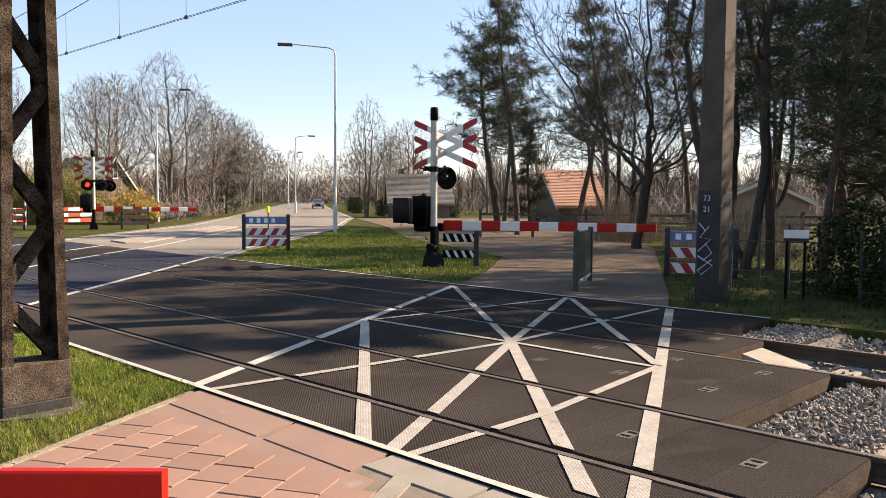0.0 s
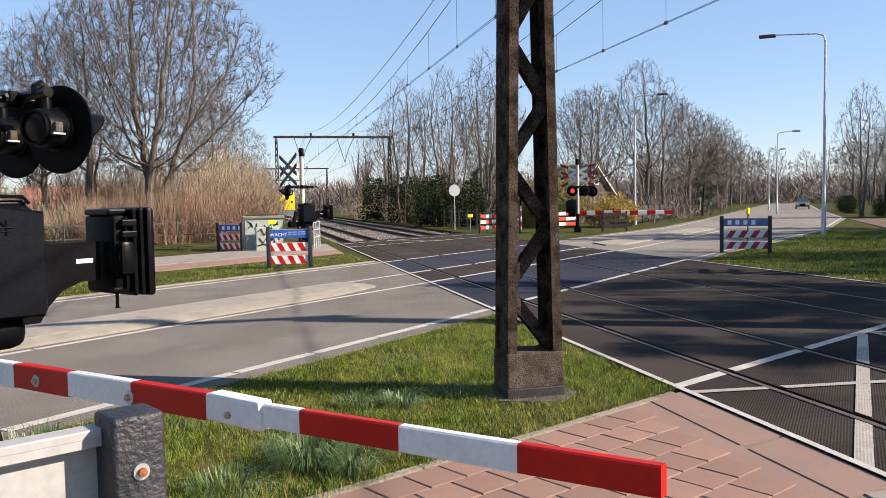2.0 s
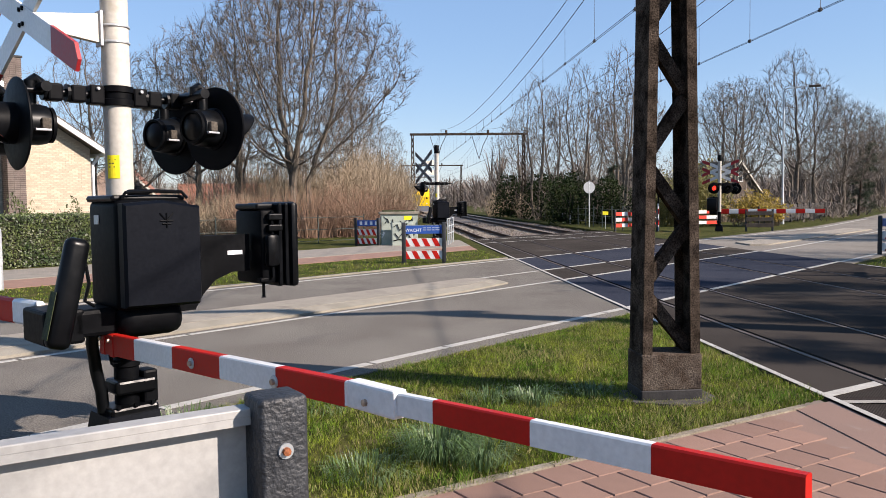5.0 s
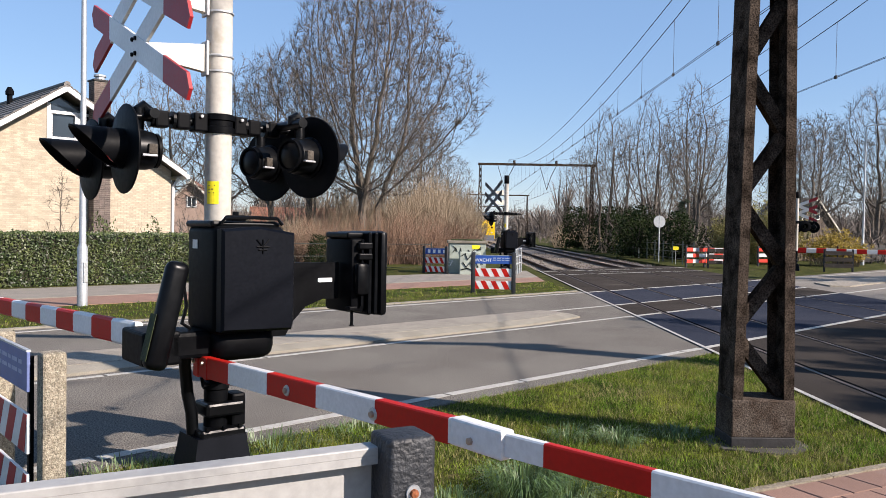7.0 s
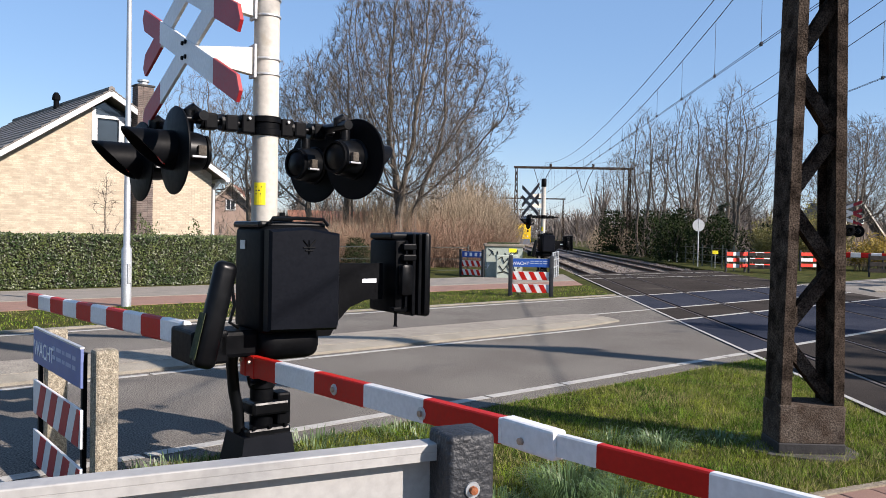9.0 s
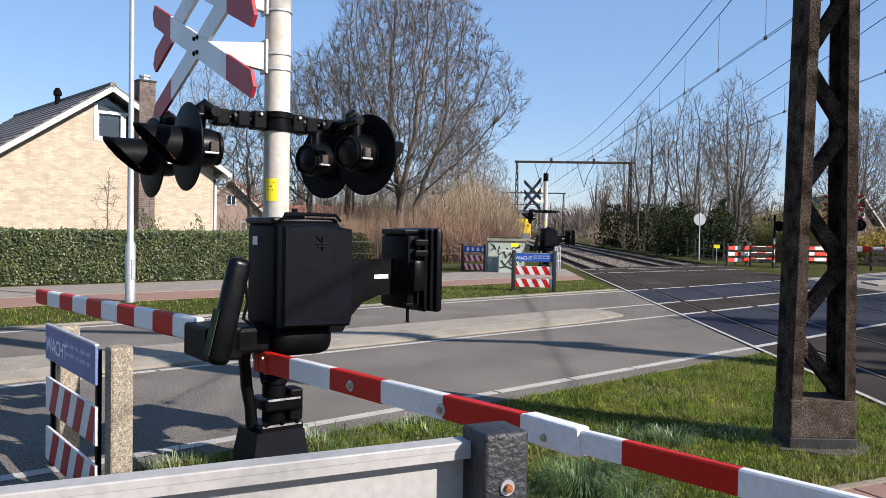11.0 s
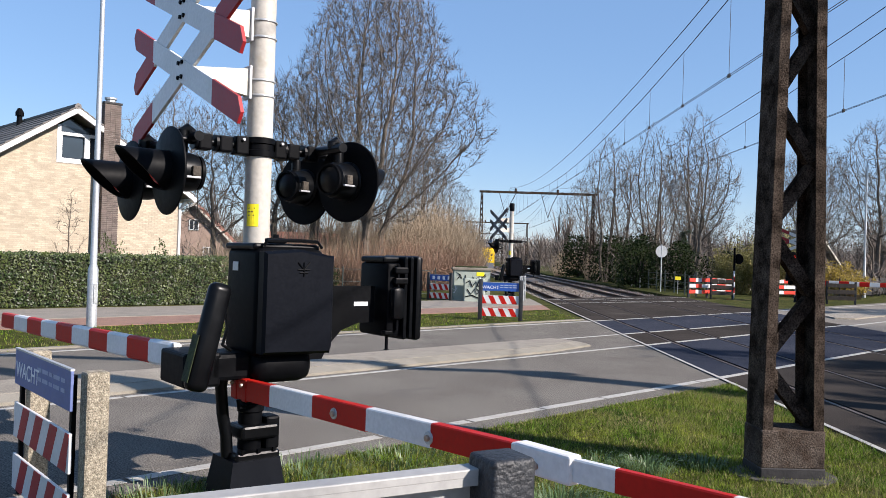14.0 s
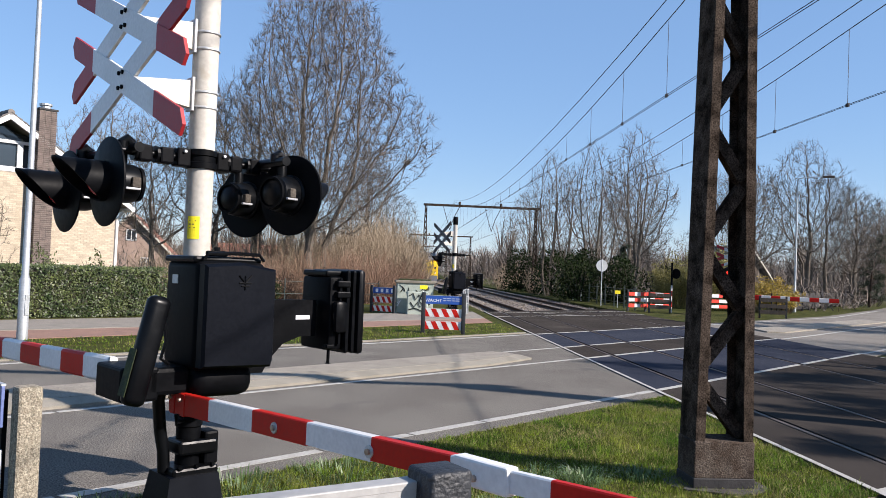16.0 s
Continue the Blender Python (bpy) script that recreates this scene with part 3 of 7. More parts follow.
for x0, x1, y0, y1, n in ((5.65, 7.98, 2.25, 3.1, 1300), (9.72, 11.45, 4.3, 5.1, 800)):
    st = stones(x0, x1, y0, y1, int(n * 1.5), 0.027, -0.078)
    g.add(st.v, st.f)
    whole("ballast_bank", Geo().add([(x0, y0 - 0.35, -0.22), (x1, y0 - 0.35, -0.22), (x1, y0, -0.095), (x0, y0, -0.095), (x1, y1, -0.085), (x0, y1, -0.085), (x0, y1, -0.22), (x1, y1, -0.22)], [(0, 1, 2, 3), (3, 2, 4, 5), (5, 4, 7, 6), (0, 3, 5, 6), (1, 7, 4, 2)]), M["ballast_bed"], "bank of crushed stone against the deck end", "ballast", kind="structure")
whole("ballast_stones", g, M["ballast"], "loose angular grey ballast stones between the rails", "ballast", kind="stuff")

# traffic island of worn brick with a rounded nose
isl = thing("traffic_island", "low worn traffic island with a pale kerb and rounded nose", "traffic island", kind="structure")
nose = [(1.62, 16.95), (1.9, 17.35), (1.75, 17.9), (1.3, 18.2)]
body = [(-14, 1.0), (0.9, 15.95)] + nose + [(-14, 3.15)]
crest = [(-14, 1.4), (0.72, 16.12), (1.36, 16.98), (1.55, 17.38), (1.44, 17.76), (1.12, 17.92), (-14, 2.8)]
n = len(body)
part("kerb", Geo().add([(x, y, -0.02) for x, y in body] + [(x, y, 0.035) for x, y in body] + [(x, y, 0.085) for x, y in crest],
                       [(i + k * n, (i + 1) % n + k * n, (i + 1) % n + (k + 1) * n, i + (k + 1) * n) for k in (0, 1) for i in range(n)] + [tuple(range(2 * n, 3 * n))]), M["kerb"], isl)
part("paving", Geo().slab(crest, 0.06, 0.089), M["island_brick"], isl)
isl2 = thing("traffic_island", "low worn traffic island across the tracks with a rounded nose", "traffic island", kind="structure")
part("kerb", Geo().slab([(12.6, 29.3), (13.3, 29.3), (24.6, 41.2), (24.4, 43.2), (12.8, 31.0)], -0.02, 0.05), M["island_brick"], isl2)

# paths: the far pavement with its red cycle track, and the path across the tracks
whole("cycle_track", Geo().slab([(-40, -13), (2.6, 29.8), (2.6, 32.2), (-40, -9.0)], -0.05, 0.0), M["paver_red"], "red paved cycle track beside a hedge", "cycle track", kind="structure")
whole("pavement", Geo().slab([(-40, -8.9), (2.6, 32.3), (2.6, 37.2), (-40, -5.2)], -0.05, 0.01), M["paver_grey"], "grey slab pavement beside a hedge", "pavement", kind="structure")
whole("kerb_strip", Geo().slab([(-40, -18.2), (3.0, 24.8), (3.0, 25.0), (-40, -18.0)], -0.05, 0.03), M["kerb"], "pale concrete kerb strip along the verge", "kerb", kind="structure")
whole("footpath_east", Geo().slab([(11.5, 7.0), (13, 7.8), (25.8, 15.4), (33, 20.8), (60, 36), (62, 44), (44, 54.2), (32, 36.6), (24, 26.5), (18.4, 16.3), (13.8, 13.0), (11.5, 11.7)], -0.05, 0.0), M["path_brown"], "wide worn brick path leading away from the tracks", "path", kind="structure")

# ---- overhead line: lattice masts, portals and wires ----
def lattice_mast(label, m, steel_mat, height=8.6, plinth=True, tagged_plate=False):
    t = thing("catenary_mast", label, "mast", m, group="masts along the railway")
    def half(z):
        return 0.265 - 0.018 * z
    foot = 0.40
    for side in (-1, 1):
        leg = Geo()
        def ring(h, z):
            o = [(h, -0.175), (h, 0.175), (h - 0.085, 0.175), (h - 0.085, 0.16), (h - 0.014, 0.16), (h - 0.014, -0.16), (h - 0.085, -0.16), (h - 0.085, -0.175)]
            return [(side * x, y, z) for x, y in o]
        leg.add(ring(half(0), 0) + ring(half(height), height), [(i, (i + 1) % 8, 8 + (i + 1) % 8, 8 + i) for i in range(8)] + [(7, 6, 5, 0), (5, 4, 1, 0), (4, 3, 2, 1)])
        part("leg", leg, steel_mat, t)
    z, side, step = foot + 0.03, 1, 0.50
    while z + step < height:
        x0, x1 = side * (half(z) - 0.05), -side * (half(z + step) - 0.05)
        g = Geo()
        d = Vector((x1 - x0, 0, step)).normalized()
        nrm = Vector((-d.z, 0, d.x)) * 0.052
        a, b = Vector((x0, -0.05, z)), Vector((x1, -0.05, z + step))
        q = (a - nrm, a + nrm, b + nrm, b - nrm)
        g.add([*q] + [v + Vector((0, 0.10, 0)) for v in q], [(0, 1, 2, 3), (7, 6, 5, 4), (0, 4, 5, 1), (1, 5, 6, 2), (2, 6, 7, 3), (3, 7, 4, 0)])
        part("brace", g, steel_mat, t)
        z, side = z + step + 0.06, -side
    part("foot_casing", Geo().rbox((-0.27, -0.185, 0.085), (0.27, 0.185, foot), 0.012), M["mast_foot"], t)
    part("tar_band", Geo().rbox((-0.275, -0.19, -0.03), (0.275, 0.19, 0.09), 0.01), M["tar"], t)
    if plinth:
        rg = random.Random(3)
        out = [(0.44 * math.cos(a) * rg.uniform(0.92, 1.1), 0.34 * math.sin(a) * rg.uniform(0.92, 1.1)) for a in (2 * math.pi * k / 18 for k in range(18))]
        part("plinth", Geo().slab(out, -0.1, 0.004), M["slab"], t, "rough weathered concrete plinth")
    return t

near_mast = lattice_mast("rust-brown lattice steel mast on a concrete plinth in the grass", pose(1.82, 7.42, 0, 0, 0, 2), M["mast_rust"])
column = thing("catenary_mast", "thick grey-brown encased mast with a dark sprayed foot beside the path", "mast", pose(13.10, 7.02, 0, 0, 0, 2), group="masts along the railway")
def shaft(z0, z1, grow):
    w0, d0, w1, d1 = 0.29 - 0.006 * z0 + grow, 0.215 - 0.004 * z0 + grow, 0.29 - 0.006 * z1 + grow, 0.215 - 0.004 * z1 + grow
    c = 0.05
    ring = lambda w, d, z: [(-w + c, -d, z), (w - c, -d, z), (w, -d + c, z), (w, d - c, z), (w - c, d, z), (-w + c, d, z), (-w, d - c, z), (-w, -d + c, z)]
    return Geo().add(ring(w0, d0, z0) + ring(w1, d1, z1), [(i, (i + 1) % 8, 8 + (i + 1) % 8, 8 + i) for i in range(8)] + [tuple(range(8, 16)), tuple(reversed(range(8)))])
part("shaft", shaft(-0.1, 8.6, 0.0), M["mast_grey"], column)
part("dark_foot", shaft(-0.08, 1.92, 0.004), M["tar"], column, "black-painted foot")
lettering("73", 0.14, M["lettering_dim"], column, pose(-0.299, 0.08, 1.74, 90, 0, -90))
lettering("21", 0.14, M["lettering_dim"], column, pose(-0.299, 0.08, 1.55, 90, 0, -90))
scrawl = [(0.14, 1.35), (0.02, 1.22), (-0.04, 1.30), (0.12, 1.10), (-0.08, 1.08), (0.15, 0.86), (0.0, 0.98), (-0.1, 0.84), (0.05, 0.70), (0.16, 0.78), (-0.12, 0.62), (0.08, 0.45), (0.15, 0.52), (-0.1, 0.72)]
part("sprayed_scrawl", Geo().tube([(-0.30, y, z) for y, z in scrawl], 0.012, 4), M["lettering_dim"], column, "pale sprayed scrawl")
slim_mast = lattice_mast("slim lattice steel mast carrying the overhead line portal", pose(1.9, 80, -0.25), M["mast_rust"])
for k in range(4):
    y = 80 + 68 * k
    for x in (1.9, 12.8):
        if (x, k) != (1.9, 0):
            copy_thing(slim_mast, pose(x, y, -0.25))
    p = thing("catenary_portal", "thin steel beam spanning both tracks between two masts", "portal", pose(0.45, y, 8.2), group="portals over the tracks")
    part("beam", Geo().box((1.2, -0.09, 0.0), (12.7, 0.09, 0.22)), M["mast_rust"], p)
    for x in (4.75, 8.85):
        part("hanger", Geo().tube([(x, 0, 0.0), (x - 0.5, 0, -1.0), (x - 0.9, 0, -2.3)], 0.035, 5), M["wire"], p)
        part("hanger", Geo().tube([(x - 1.6, 0, 0.0), (x - 0.9, 0, -2.3)], 0.03, 5), M["wire"], p)
        part("insulator", Geo().tube([(x, 0, 0.22), (x, 0, 0.5)], 0.12, 8), M["mast_rust"], p)
near_portal = thing("catenary_portal", "thin steel beam spanning both tracks above the crossing", "portal", pose(0, 7.4, 8.15), group="portals over the tracks")
part("beam", Geo().box((1.7, -0.09, 0.0), (13.3, 0.09, 0.22)), M["mast_rust"], near_portal)

# wires, each sagging between portals; contact wires hang from the carriers by droppers
def sag(x, y0, y1, z, low, n=14):
    return [(x, y0 + (y1 - y0) * i / n, z - low * 4 * (i / n) * (1 - i / n)) for i in range(n + 1)]
spans = ((-60, 7.4), (7.4, 80), (80, 148), (148, 216))
for x in (4.75, 8.85):
    carry = lambda y0, y1, n: sag(x, y0, y1, 8.7, 2.45, n)
    g = Geo()
    for y0, y1 in spans:
        g.tube(carry(y0, y1, 16), 0.011, 5)
    whole("carrier_wire", g, M["wire"], "dark sagging carrier wire above a track", "wire", group="overhead wires", smooth=True)
    g = Geo()
    for y0, y1 in spans:
        g.tube(sag(x - 0.05, y0, y1, 8.8, 1.75, 16), 0.011, 5)
    whole("feeder_wire", g, M["wire"], "dark sagging feeder wire above a track", "wire", group="overhead wires", smooth=True)
    g = Geo()
    for o in (-0.03, 0.03):
        g.tube([(x + o, -60, 5.85), (x + o, 30, 5.8), (x + o, 216, 5.65)], 0.007, 5)
    whole("contact_wire", g, M["wire"], "dark twin contact wire above a track", "wire", group="overhead wires", smooth=True)
    g = Geo()
    for y0, y1 in spans:
        for p in carry(y0, y1, 21)[1:-1]:
            if p[2] > 5.9:
                g.tube([p, (p[0], p[1], 5.8)], 0.006, 4)
                g.box((p[0] - 0.02, p[1] - 0.05, 5.77), (p[0] + 0.02, p[1] + 0.05, 5.85))
    whole("droppers", g, M["wire"], "thin droppers between carrier and contact wires", "wire", kind="stuff")

# ---- trees, shrubs and hedges ----
def limb(rnd, p, d, length, r0, r1, nseg, wander, lift):
    pts, rad = [p.copy()], [r0]
    for i in range(nseg):
        d = (d + Vector((rnd.gauss(0, wander), rnd.gauss(0, wander), rnd.gauss(0, wander) + lift))).normalized()
        p = p + d * length / nseg
        pts.append(p.copy()), rad.append(r0 + (r1 - r0) * (i + 1) / nseg)
    return pts, rad


def along(pts, u):
    k = u * (len(pts) - 1)
    i = min(int(k), len(pts) - 2)
    return pts[i].lerp(pts[i + 1], k - i), (pts[i + 1] - pts[i]).normalized()


def bare_tree(name, label, seed, height, trunk_r, reach, points=900, stems=1, first=0.3, bark="bark", step=0.42, crook=0.12, lean=(0.0, 0.0), twig=0.011, twigs=3, shape=0.8, open_base=0.0):
    """A leafless tree whose limbs grow towards points scattered through its crown, ending in fine twigs."""
    rg = np.random.default_rng(seed)
    rnd = random.Random(seed)
    t = thing(name, label, "tree")
    z0 = height * first
    u = rg.random(points) ** 0.9
    rr = reach * np.maximum(np.sin(math.pi * np.clip(u * 0.93 + 0.07, 0, 1) ** shape), 0.0) ** 0.52 * (1 + 0.16 * np.sin(9 * u + seed))
    q, b = np.sqrt(rg.random(points)), rg.uniform(0, 2 * math.pi, points)
    lobes = 1 + 0.17 * np.sin(3 * b + seed) + 0.09 * np.sin(5 * b + 2.0 * seed + 7 * u)
    goal = np.stack([rr * q * lobes * np.cos(b) + lean[0] * u * height, rr * q * lobes * np.sin(b) + lean[1] * u * height, z0 * (1 - open_base) + (height - z0 * (1 - open_base)) * u], 1)
    pos, par, heading = [], [], []
    for k in range(stems):
        a = 2 * math.pi * k / stems + rnd.random()
        p = np.array([math.cos(a), math.sin(a), 0.0]) * (0.0 if stems == 1 else trunk_r * 1.3)
        p[2] = -0.15
        d = np.array([math.cos(a) * (0.0 if stems == 1 else 0.16) + lean[0] * 0.6, math.sin(a) * (0.0 if stems == 1 else 0.16) + lean[1] * 0.6, 1.0])
        last = -1
        while p[2] < z0 * rnd.uniform(0.8, 1.1) or last < 0:
            pos.append(p.copy()), par.append(last)
            last = len(pos) - 1
            d = d + rg.normal(0, crook * 0.55, 3) * np.array([1, 1, 0.2])
            d[:2] *= 0.86
            d[2] = max(d[2], 0.75)
            p = p + d / np.linalg.norm(d) * step
    kids, shut = [[] for _ in pos], set()
    for n in range(len(pos)):
        if par[n] >= 0:
            kids[par[n]].append(n)
    dist = np.full(points, 1e9)
    near = np.zeros(points, int)
    alive = np.ones(points, bool)
    done = 0
    for _ in range(220):
        idx = np.nonzero(alive)[0]
        if not len(idx):
            break
        for n in range(done, len(pos)):
            dd = np.sum((goal[idx] - pos[n]) ** 2, 1)
            closer = dd < dist[idx]
            dist[idx[closer]], near[idx[closer]] = dd[closer], n
        done = len(pos)
        alive &= dist > (1.15 * step) ** 2
        idx = np.nonzero(alive)[0]
        pull = {}
        for k in idx:
            v = goal[k] - pos[near[k]]
            pull[near[k]] = pull.get(near[k], 0.0) + v / (np.linalg.norm(v) + 1e-9)
        grown = 0
        for n, v in pull.items():
            if len(kids[n]) > 4:
                shut.add(n)
                continue
            v = v / (np.linalg.norm(v) + 1e-9) + rg.normal(0, crook, 3) + np.array([0, 0, 0.10])
            if par[n] >= 0:
                back = pos[n] - pos[par[n]]
                v = v + 0.3 * back / (np.linalg.norm(back) + 1e-9)
            new_p = pos[n] + v / np.linalg.norm(v) * step
            kids[n].append(len(pos))
            pos.append(new_p), par.append(n), kids.append([])
            grown += 1
        for n in shut:
            alive[near == n] = False
        if not grown or len(pos) > 16000:
            break
    count = len(pos)
    area = [0.0] * count
    for n in range(count - 1, -1, -1):
        area[n] = sum(area[k] for k in kids[n]) if kids[n] else 1.0
    root = max(area[n] for n in range(count) if par[n] < 0)
    rad = [max(trunk_r * (a / root) ** 0.54, 0.007) for a in area]
    wood, crown = Geo(), Geo()
    starts = [(n, None) for n in range(count) if par[n] < 0]
    while starts:
        n, before = starts.pop()
        chain, radii = ([pos[before]], [rad[n]]) if before is not None else ([], [])
        while True:
            chain.append(pos[n]), radii.append(rad[n])
            if not kids[n]:
                break
            order = sorted(kids[n], key=lambda k: -area[k])
            starts += [(k, n) for k in order[1:]]
            n = order[0]
        big_r = max(radii)
        if before is None:
            radii[0] *= 1.35
        (wood if big_r > 0.035 else crown).tube(chain, radii, 8 if big_r > 0.09 else 5 if big_r > 0.035 else 3, caps=False)
    for n in range(count):
        if rad[n] > 0.03 or par[n] < 0:
            continue
        p = Vector(pos[n])
        d = (p - Vector(pos[par[n]])).normalized()
        for _ in range(twigs + (3 if not kids[n] else 0)):
            out = Vector((rnd.gauss(0, 1), rnd.gauss(0, 1), rnd.gauss(0, 1))).normalized()
            v = (d * 0.9 + out * 0.75 + Vector((0, 0, 0.25))).normalized()
            ln = step * rnd.uniform(0.9, 2.4)
            side = v.cross(Vector((rnd.gauss(0, 1), rnd.gauss(0, 1), rnd.gauss(0, 1)))).normalized() * twig * 0.5
            m1 = p + v * ln * 0.5
            v2 = (v + Vector((rnd.gauss(0, 0.25), rnd.gauss(0, 0.25), 0.2 + rnd.gauss(0, 0.2)))).normalized()
            e = m1 + v2 * ln * 0.5
            crown.add([p - side, p + side, m1 + side * 0.8, m1 - side * 0.8, e], [(0, 1, 2, 3), (3, 2, 4)])
            f = m1 + (v * 0.7 + Vector((rnd.gauss(0, 1), rnd.gauss(0, 1), rnd.gauss(0, 1))).normalized() * 0.6).normalized() * ln * 0.4
            crown.add([m1 - side * 0.7, m1 + side * 0.7, f], [(0, 1, 2)])
    part("trunk", wood, M[bark], t, smooth=True)
    part("crown", crown, M[bark], t)
    return t


def tuft(geo, rnd, c, size, n=16, long=0.5):
    """A clump of fine needles or leaves about c."""
    for _ in range(n):
        d = Vector((rnd.gauss(0, 1), rnd.gauss(0, 1), rnd.gauss(0, 0.8) + 0.2)).normalized()
        a = c + d * size * rnd.uniform(0.0, 0.5)
        b = a + d * size * rnd.uniform(0.5, 1.0)
        s = d.cross(Vector((rnd.gauss(0, 1), rnd.gauss(0, 1), rnd.gauss(0, 1)))).normalized() * size * 0.5 * (1 - long)
        geo.add([a - s * 0.5, a + s * 0.5, b], [(0, 1, 2)])


def pine(name, label, seed, height, trunk_r, bare=0.5, reach=3.0, limbs=22, tufts=12, leaf="needle", lean=(0, 0), size=0.5, droop=0.0):
    rnd = random.Random(seed)
    t = thing(name, label, "tree")
    wood, crown = Geo(), Geo()
    pts, rad = limb(rnd, Vector((0, 0, -0.1)), Vector((lean[0], lean[1], 1)).normalized(), height, trunk_r, trunk_r * 0.25, 9, 0.05, 0.02)
    wood.tube(pts, rad, 9, caps=False)
    for i in range(limbs):
        u = bare + (1 - bare) * (i + rnd.random()) / limbs
        q, dd = along(pts, min(u, 0.99))
        a = rnd.uniform(0, 6.28)
        d = Vector((math.cos(a), math.sin(a), rnd.uniform(-0.1, 0.5) - droop)).normalized()
        ln = reach * rnd.uniform(0.5, 1.1) * (1.15 - 0.75 * (u - bare) / (1 - bare))
        lp, lr = limb(rnd, q, d, ln, trunk_r * 0.3 * (1.2 - u), 0.012, 5, 0.16, 0.06 - droop * 0.3)
        wood.tube(lp, lr, 5, caps=False)
        for _ in range(tufts):
            w = rnd.uniform(0.3, 1.0)
            c, ld = along(lp, w)
            off = Vector((rnd.gauss(0, 1), rnd.gauss(0, 1), rnd.gauss(0, 0.45))) * 0.28 * ln * (0.4 + 0.4 * w)
            wood.tube([c, c + off], [0.012, 0.005], 3, caps=False)
            for _ in range(2):
                tuft(crown, rnd, c + off * rnd.uniform(0.6, 1.1), size * rnd.uniform(0.5, 0.9), 20, 0.87)
    part("trunk", wood, M["bark_pine"], t, smooth=True)
    part("crown", crown, M[leaf], t)
    return t


def twig_shrub(name, label, seed, height, radius, count, material, leaf=None):
    rnd = random.Random(seed)
    t = thing(name, label, "shrub")
    g, lf = Geo(), Geo()
    for _ in range(count):
        a, r = rnd.uniform(0, 6.28), radius * math.sqrt(rnd.random())
        p = Vector((r * math.cos(a) * 0.8, r * math.sin(a) * 0.8, -0.05))
        h = height * rnd.uniform(0.55, 1.0) * (1 - 0.35 * (r / radius) ** 2)
        d = Vector((math.cos(a) * 0.35 * r / radius + rnd.gauss(0, 0.12), math.sin(a) * 0.35 * r / radius + rnd.gauss(0, 0.12), 1)).normalized()
        lp, lr = limb(rnd, p, d, h, 0.014, 0.004, 3, 0.09, 0.02)
        g.tube(lp, lr, 3, caps=False)
        for k in range(6):
            q, dd = along(lp, rnd.uniform(0.35, 0.98))
            e = q + (dd + Vector((rnd.gauss(0, 0.5), rnd.gauss(0, 0.5), 0.2))).normalized() * h * 0.22
            s = dd.orthogonal().normalized() * 0.006
            g.add([q - s, q + s, e], [(0, 1, 2)])
            if leaf:
                tuft(lf, rnd, q.lerp(e, rnd.random()), 0.22, 5, 0.4)
    part("stem_thicket", g, M[material], t)
    if leaf:
        part("foliage", lf, M[leaf], t)
    return t


def leaf_mass(geo, rnd, lo, hi, count, size, lump=0.25):
    """Leaves over the shell of a rounded block."""
    lo, hi = Vector(lo), Vector(hi)
    c, h = (lo + hi) / 2, (hi - lo) / 2
    for _ in range(count):
        d = Vector((rnd.gauss(0, 1), rnd.gauss(0, 1), rnd.gauss(0, 1) * 0.9)).normalized()
        p = Vector([c[i] + h[i] * max(-1, min(1, d[i] * 1.25)) for i in range(3)])
        w = 1 + lump * noise.noise(p * 0.8)
        p = c + (p - c) * w * rnd.uniform(0.82, 1.0)
        a = Vector((rnd.gauss(0, 1), rnd.gauss(0, 1), rnd.gauss(0, 1))).normalized() * size * rnd.uniform(0.5, 1)
        b = a.cross(Vector((rnd.gauss(0, 1), rnd.gauss(0, 1), rnd.gauss(0, 1)))).normalized() * size * 0.5
        geo.add([p - a, p + b, p + a, p - b], [(0, 1, 2, 3)])


def bush(name, label, seed, size, count, leaf, leaf_size=0.12):
    rnd = random.Random(seed)
    t = thing(name, label, "shrub")
    g, stems = Geo(), Geo()
    x, y, z = size
    for k in range(6):
        cx, cy = rnd.uniform(-0.5, 0.5) * x, rnd.uniform(-0.5, 0.5) * y
        s = rnd.uniform(0.45, 0.75)
        leaf_mass(g, rnd, (cx - x * s, cy - y * s, 0), (cx + x * s, cy + y * s, z * rnd.uniform(0.65, 1.0)), count // 6, leaf_size, 0.4)
    for k in range(14):
        a = rnd.uniform(0, 6.28)
        lp, lr = limb(rnd, Vector((0, 0, -0.05)), Vector((math.cos(a) * 0.6, math.sin(a) * 0.6, 1)).normalized(), z * 0.9, 0.04, 0.01, 4, 0.15, 0)
        stems.tube(lp, lr, 4, caps=False)
    part("branchwork", stems, M["bark_dark"], t)
    part("foliage", g, M[leaf], t)
    return t


def place(ob, x, y, rz=0.0, s=1.0, z=0.0, label=""):
    c = copy_thing(ob, pose(x, y, z, 0, 0, rz) @ Matrix.Diagonal((s, s, s, 1)))
    if label:
        c["label"] = label
    return c


# leafless trees: the big multi-stemmed one by the tracks, then two kinds repeated
big = bare_tree("bare_tree", "huge leafless multi-stemmed tree with a broad fan of twigs", 11, 17.3, 0.22, 5.1, 8000, stems=5, first=0.2, step=0.34, crook=0.13, twig=0.015, twigs=7, shape=0.95)
big.matrix_basis = pose(-5.4, 45.6, 0, 0, 0, 25)
tall = bare_tree("bare_tree", "tall leafless tree with fine upright twigs", 21, 14, 0.20, 3.6, 1800, stems=2, first=0.34, twig=0.016, open_base=0.1)
tall.matrix_basis = pose(33.5, 67.2, 0)
wide = bare_tree("bare_tree", "leafless tree with spreading brown branches", 31, 11, 0.18, 3.9, 1700, first=0.28, crook=0.17, twig=0.016)
wide.matrix_basis = pose(36, 68, 0)
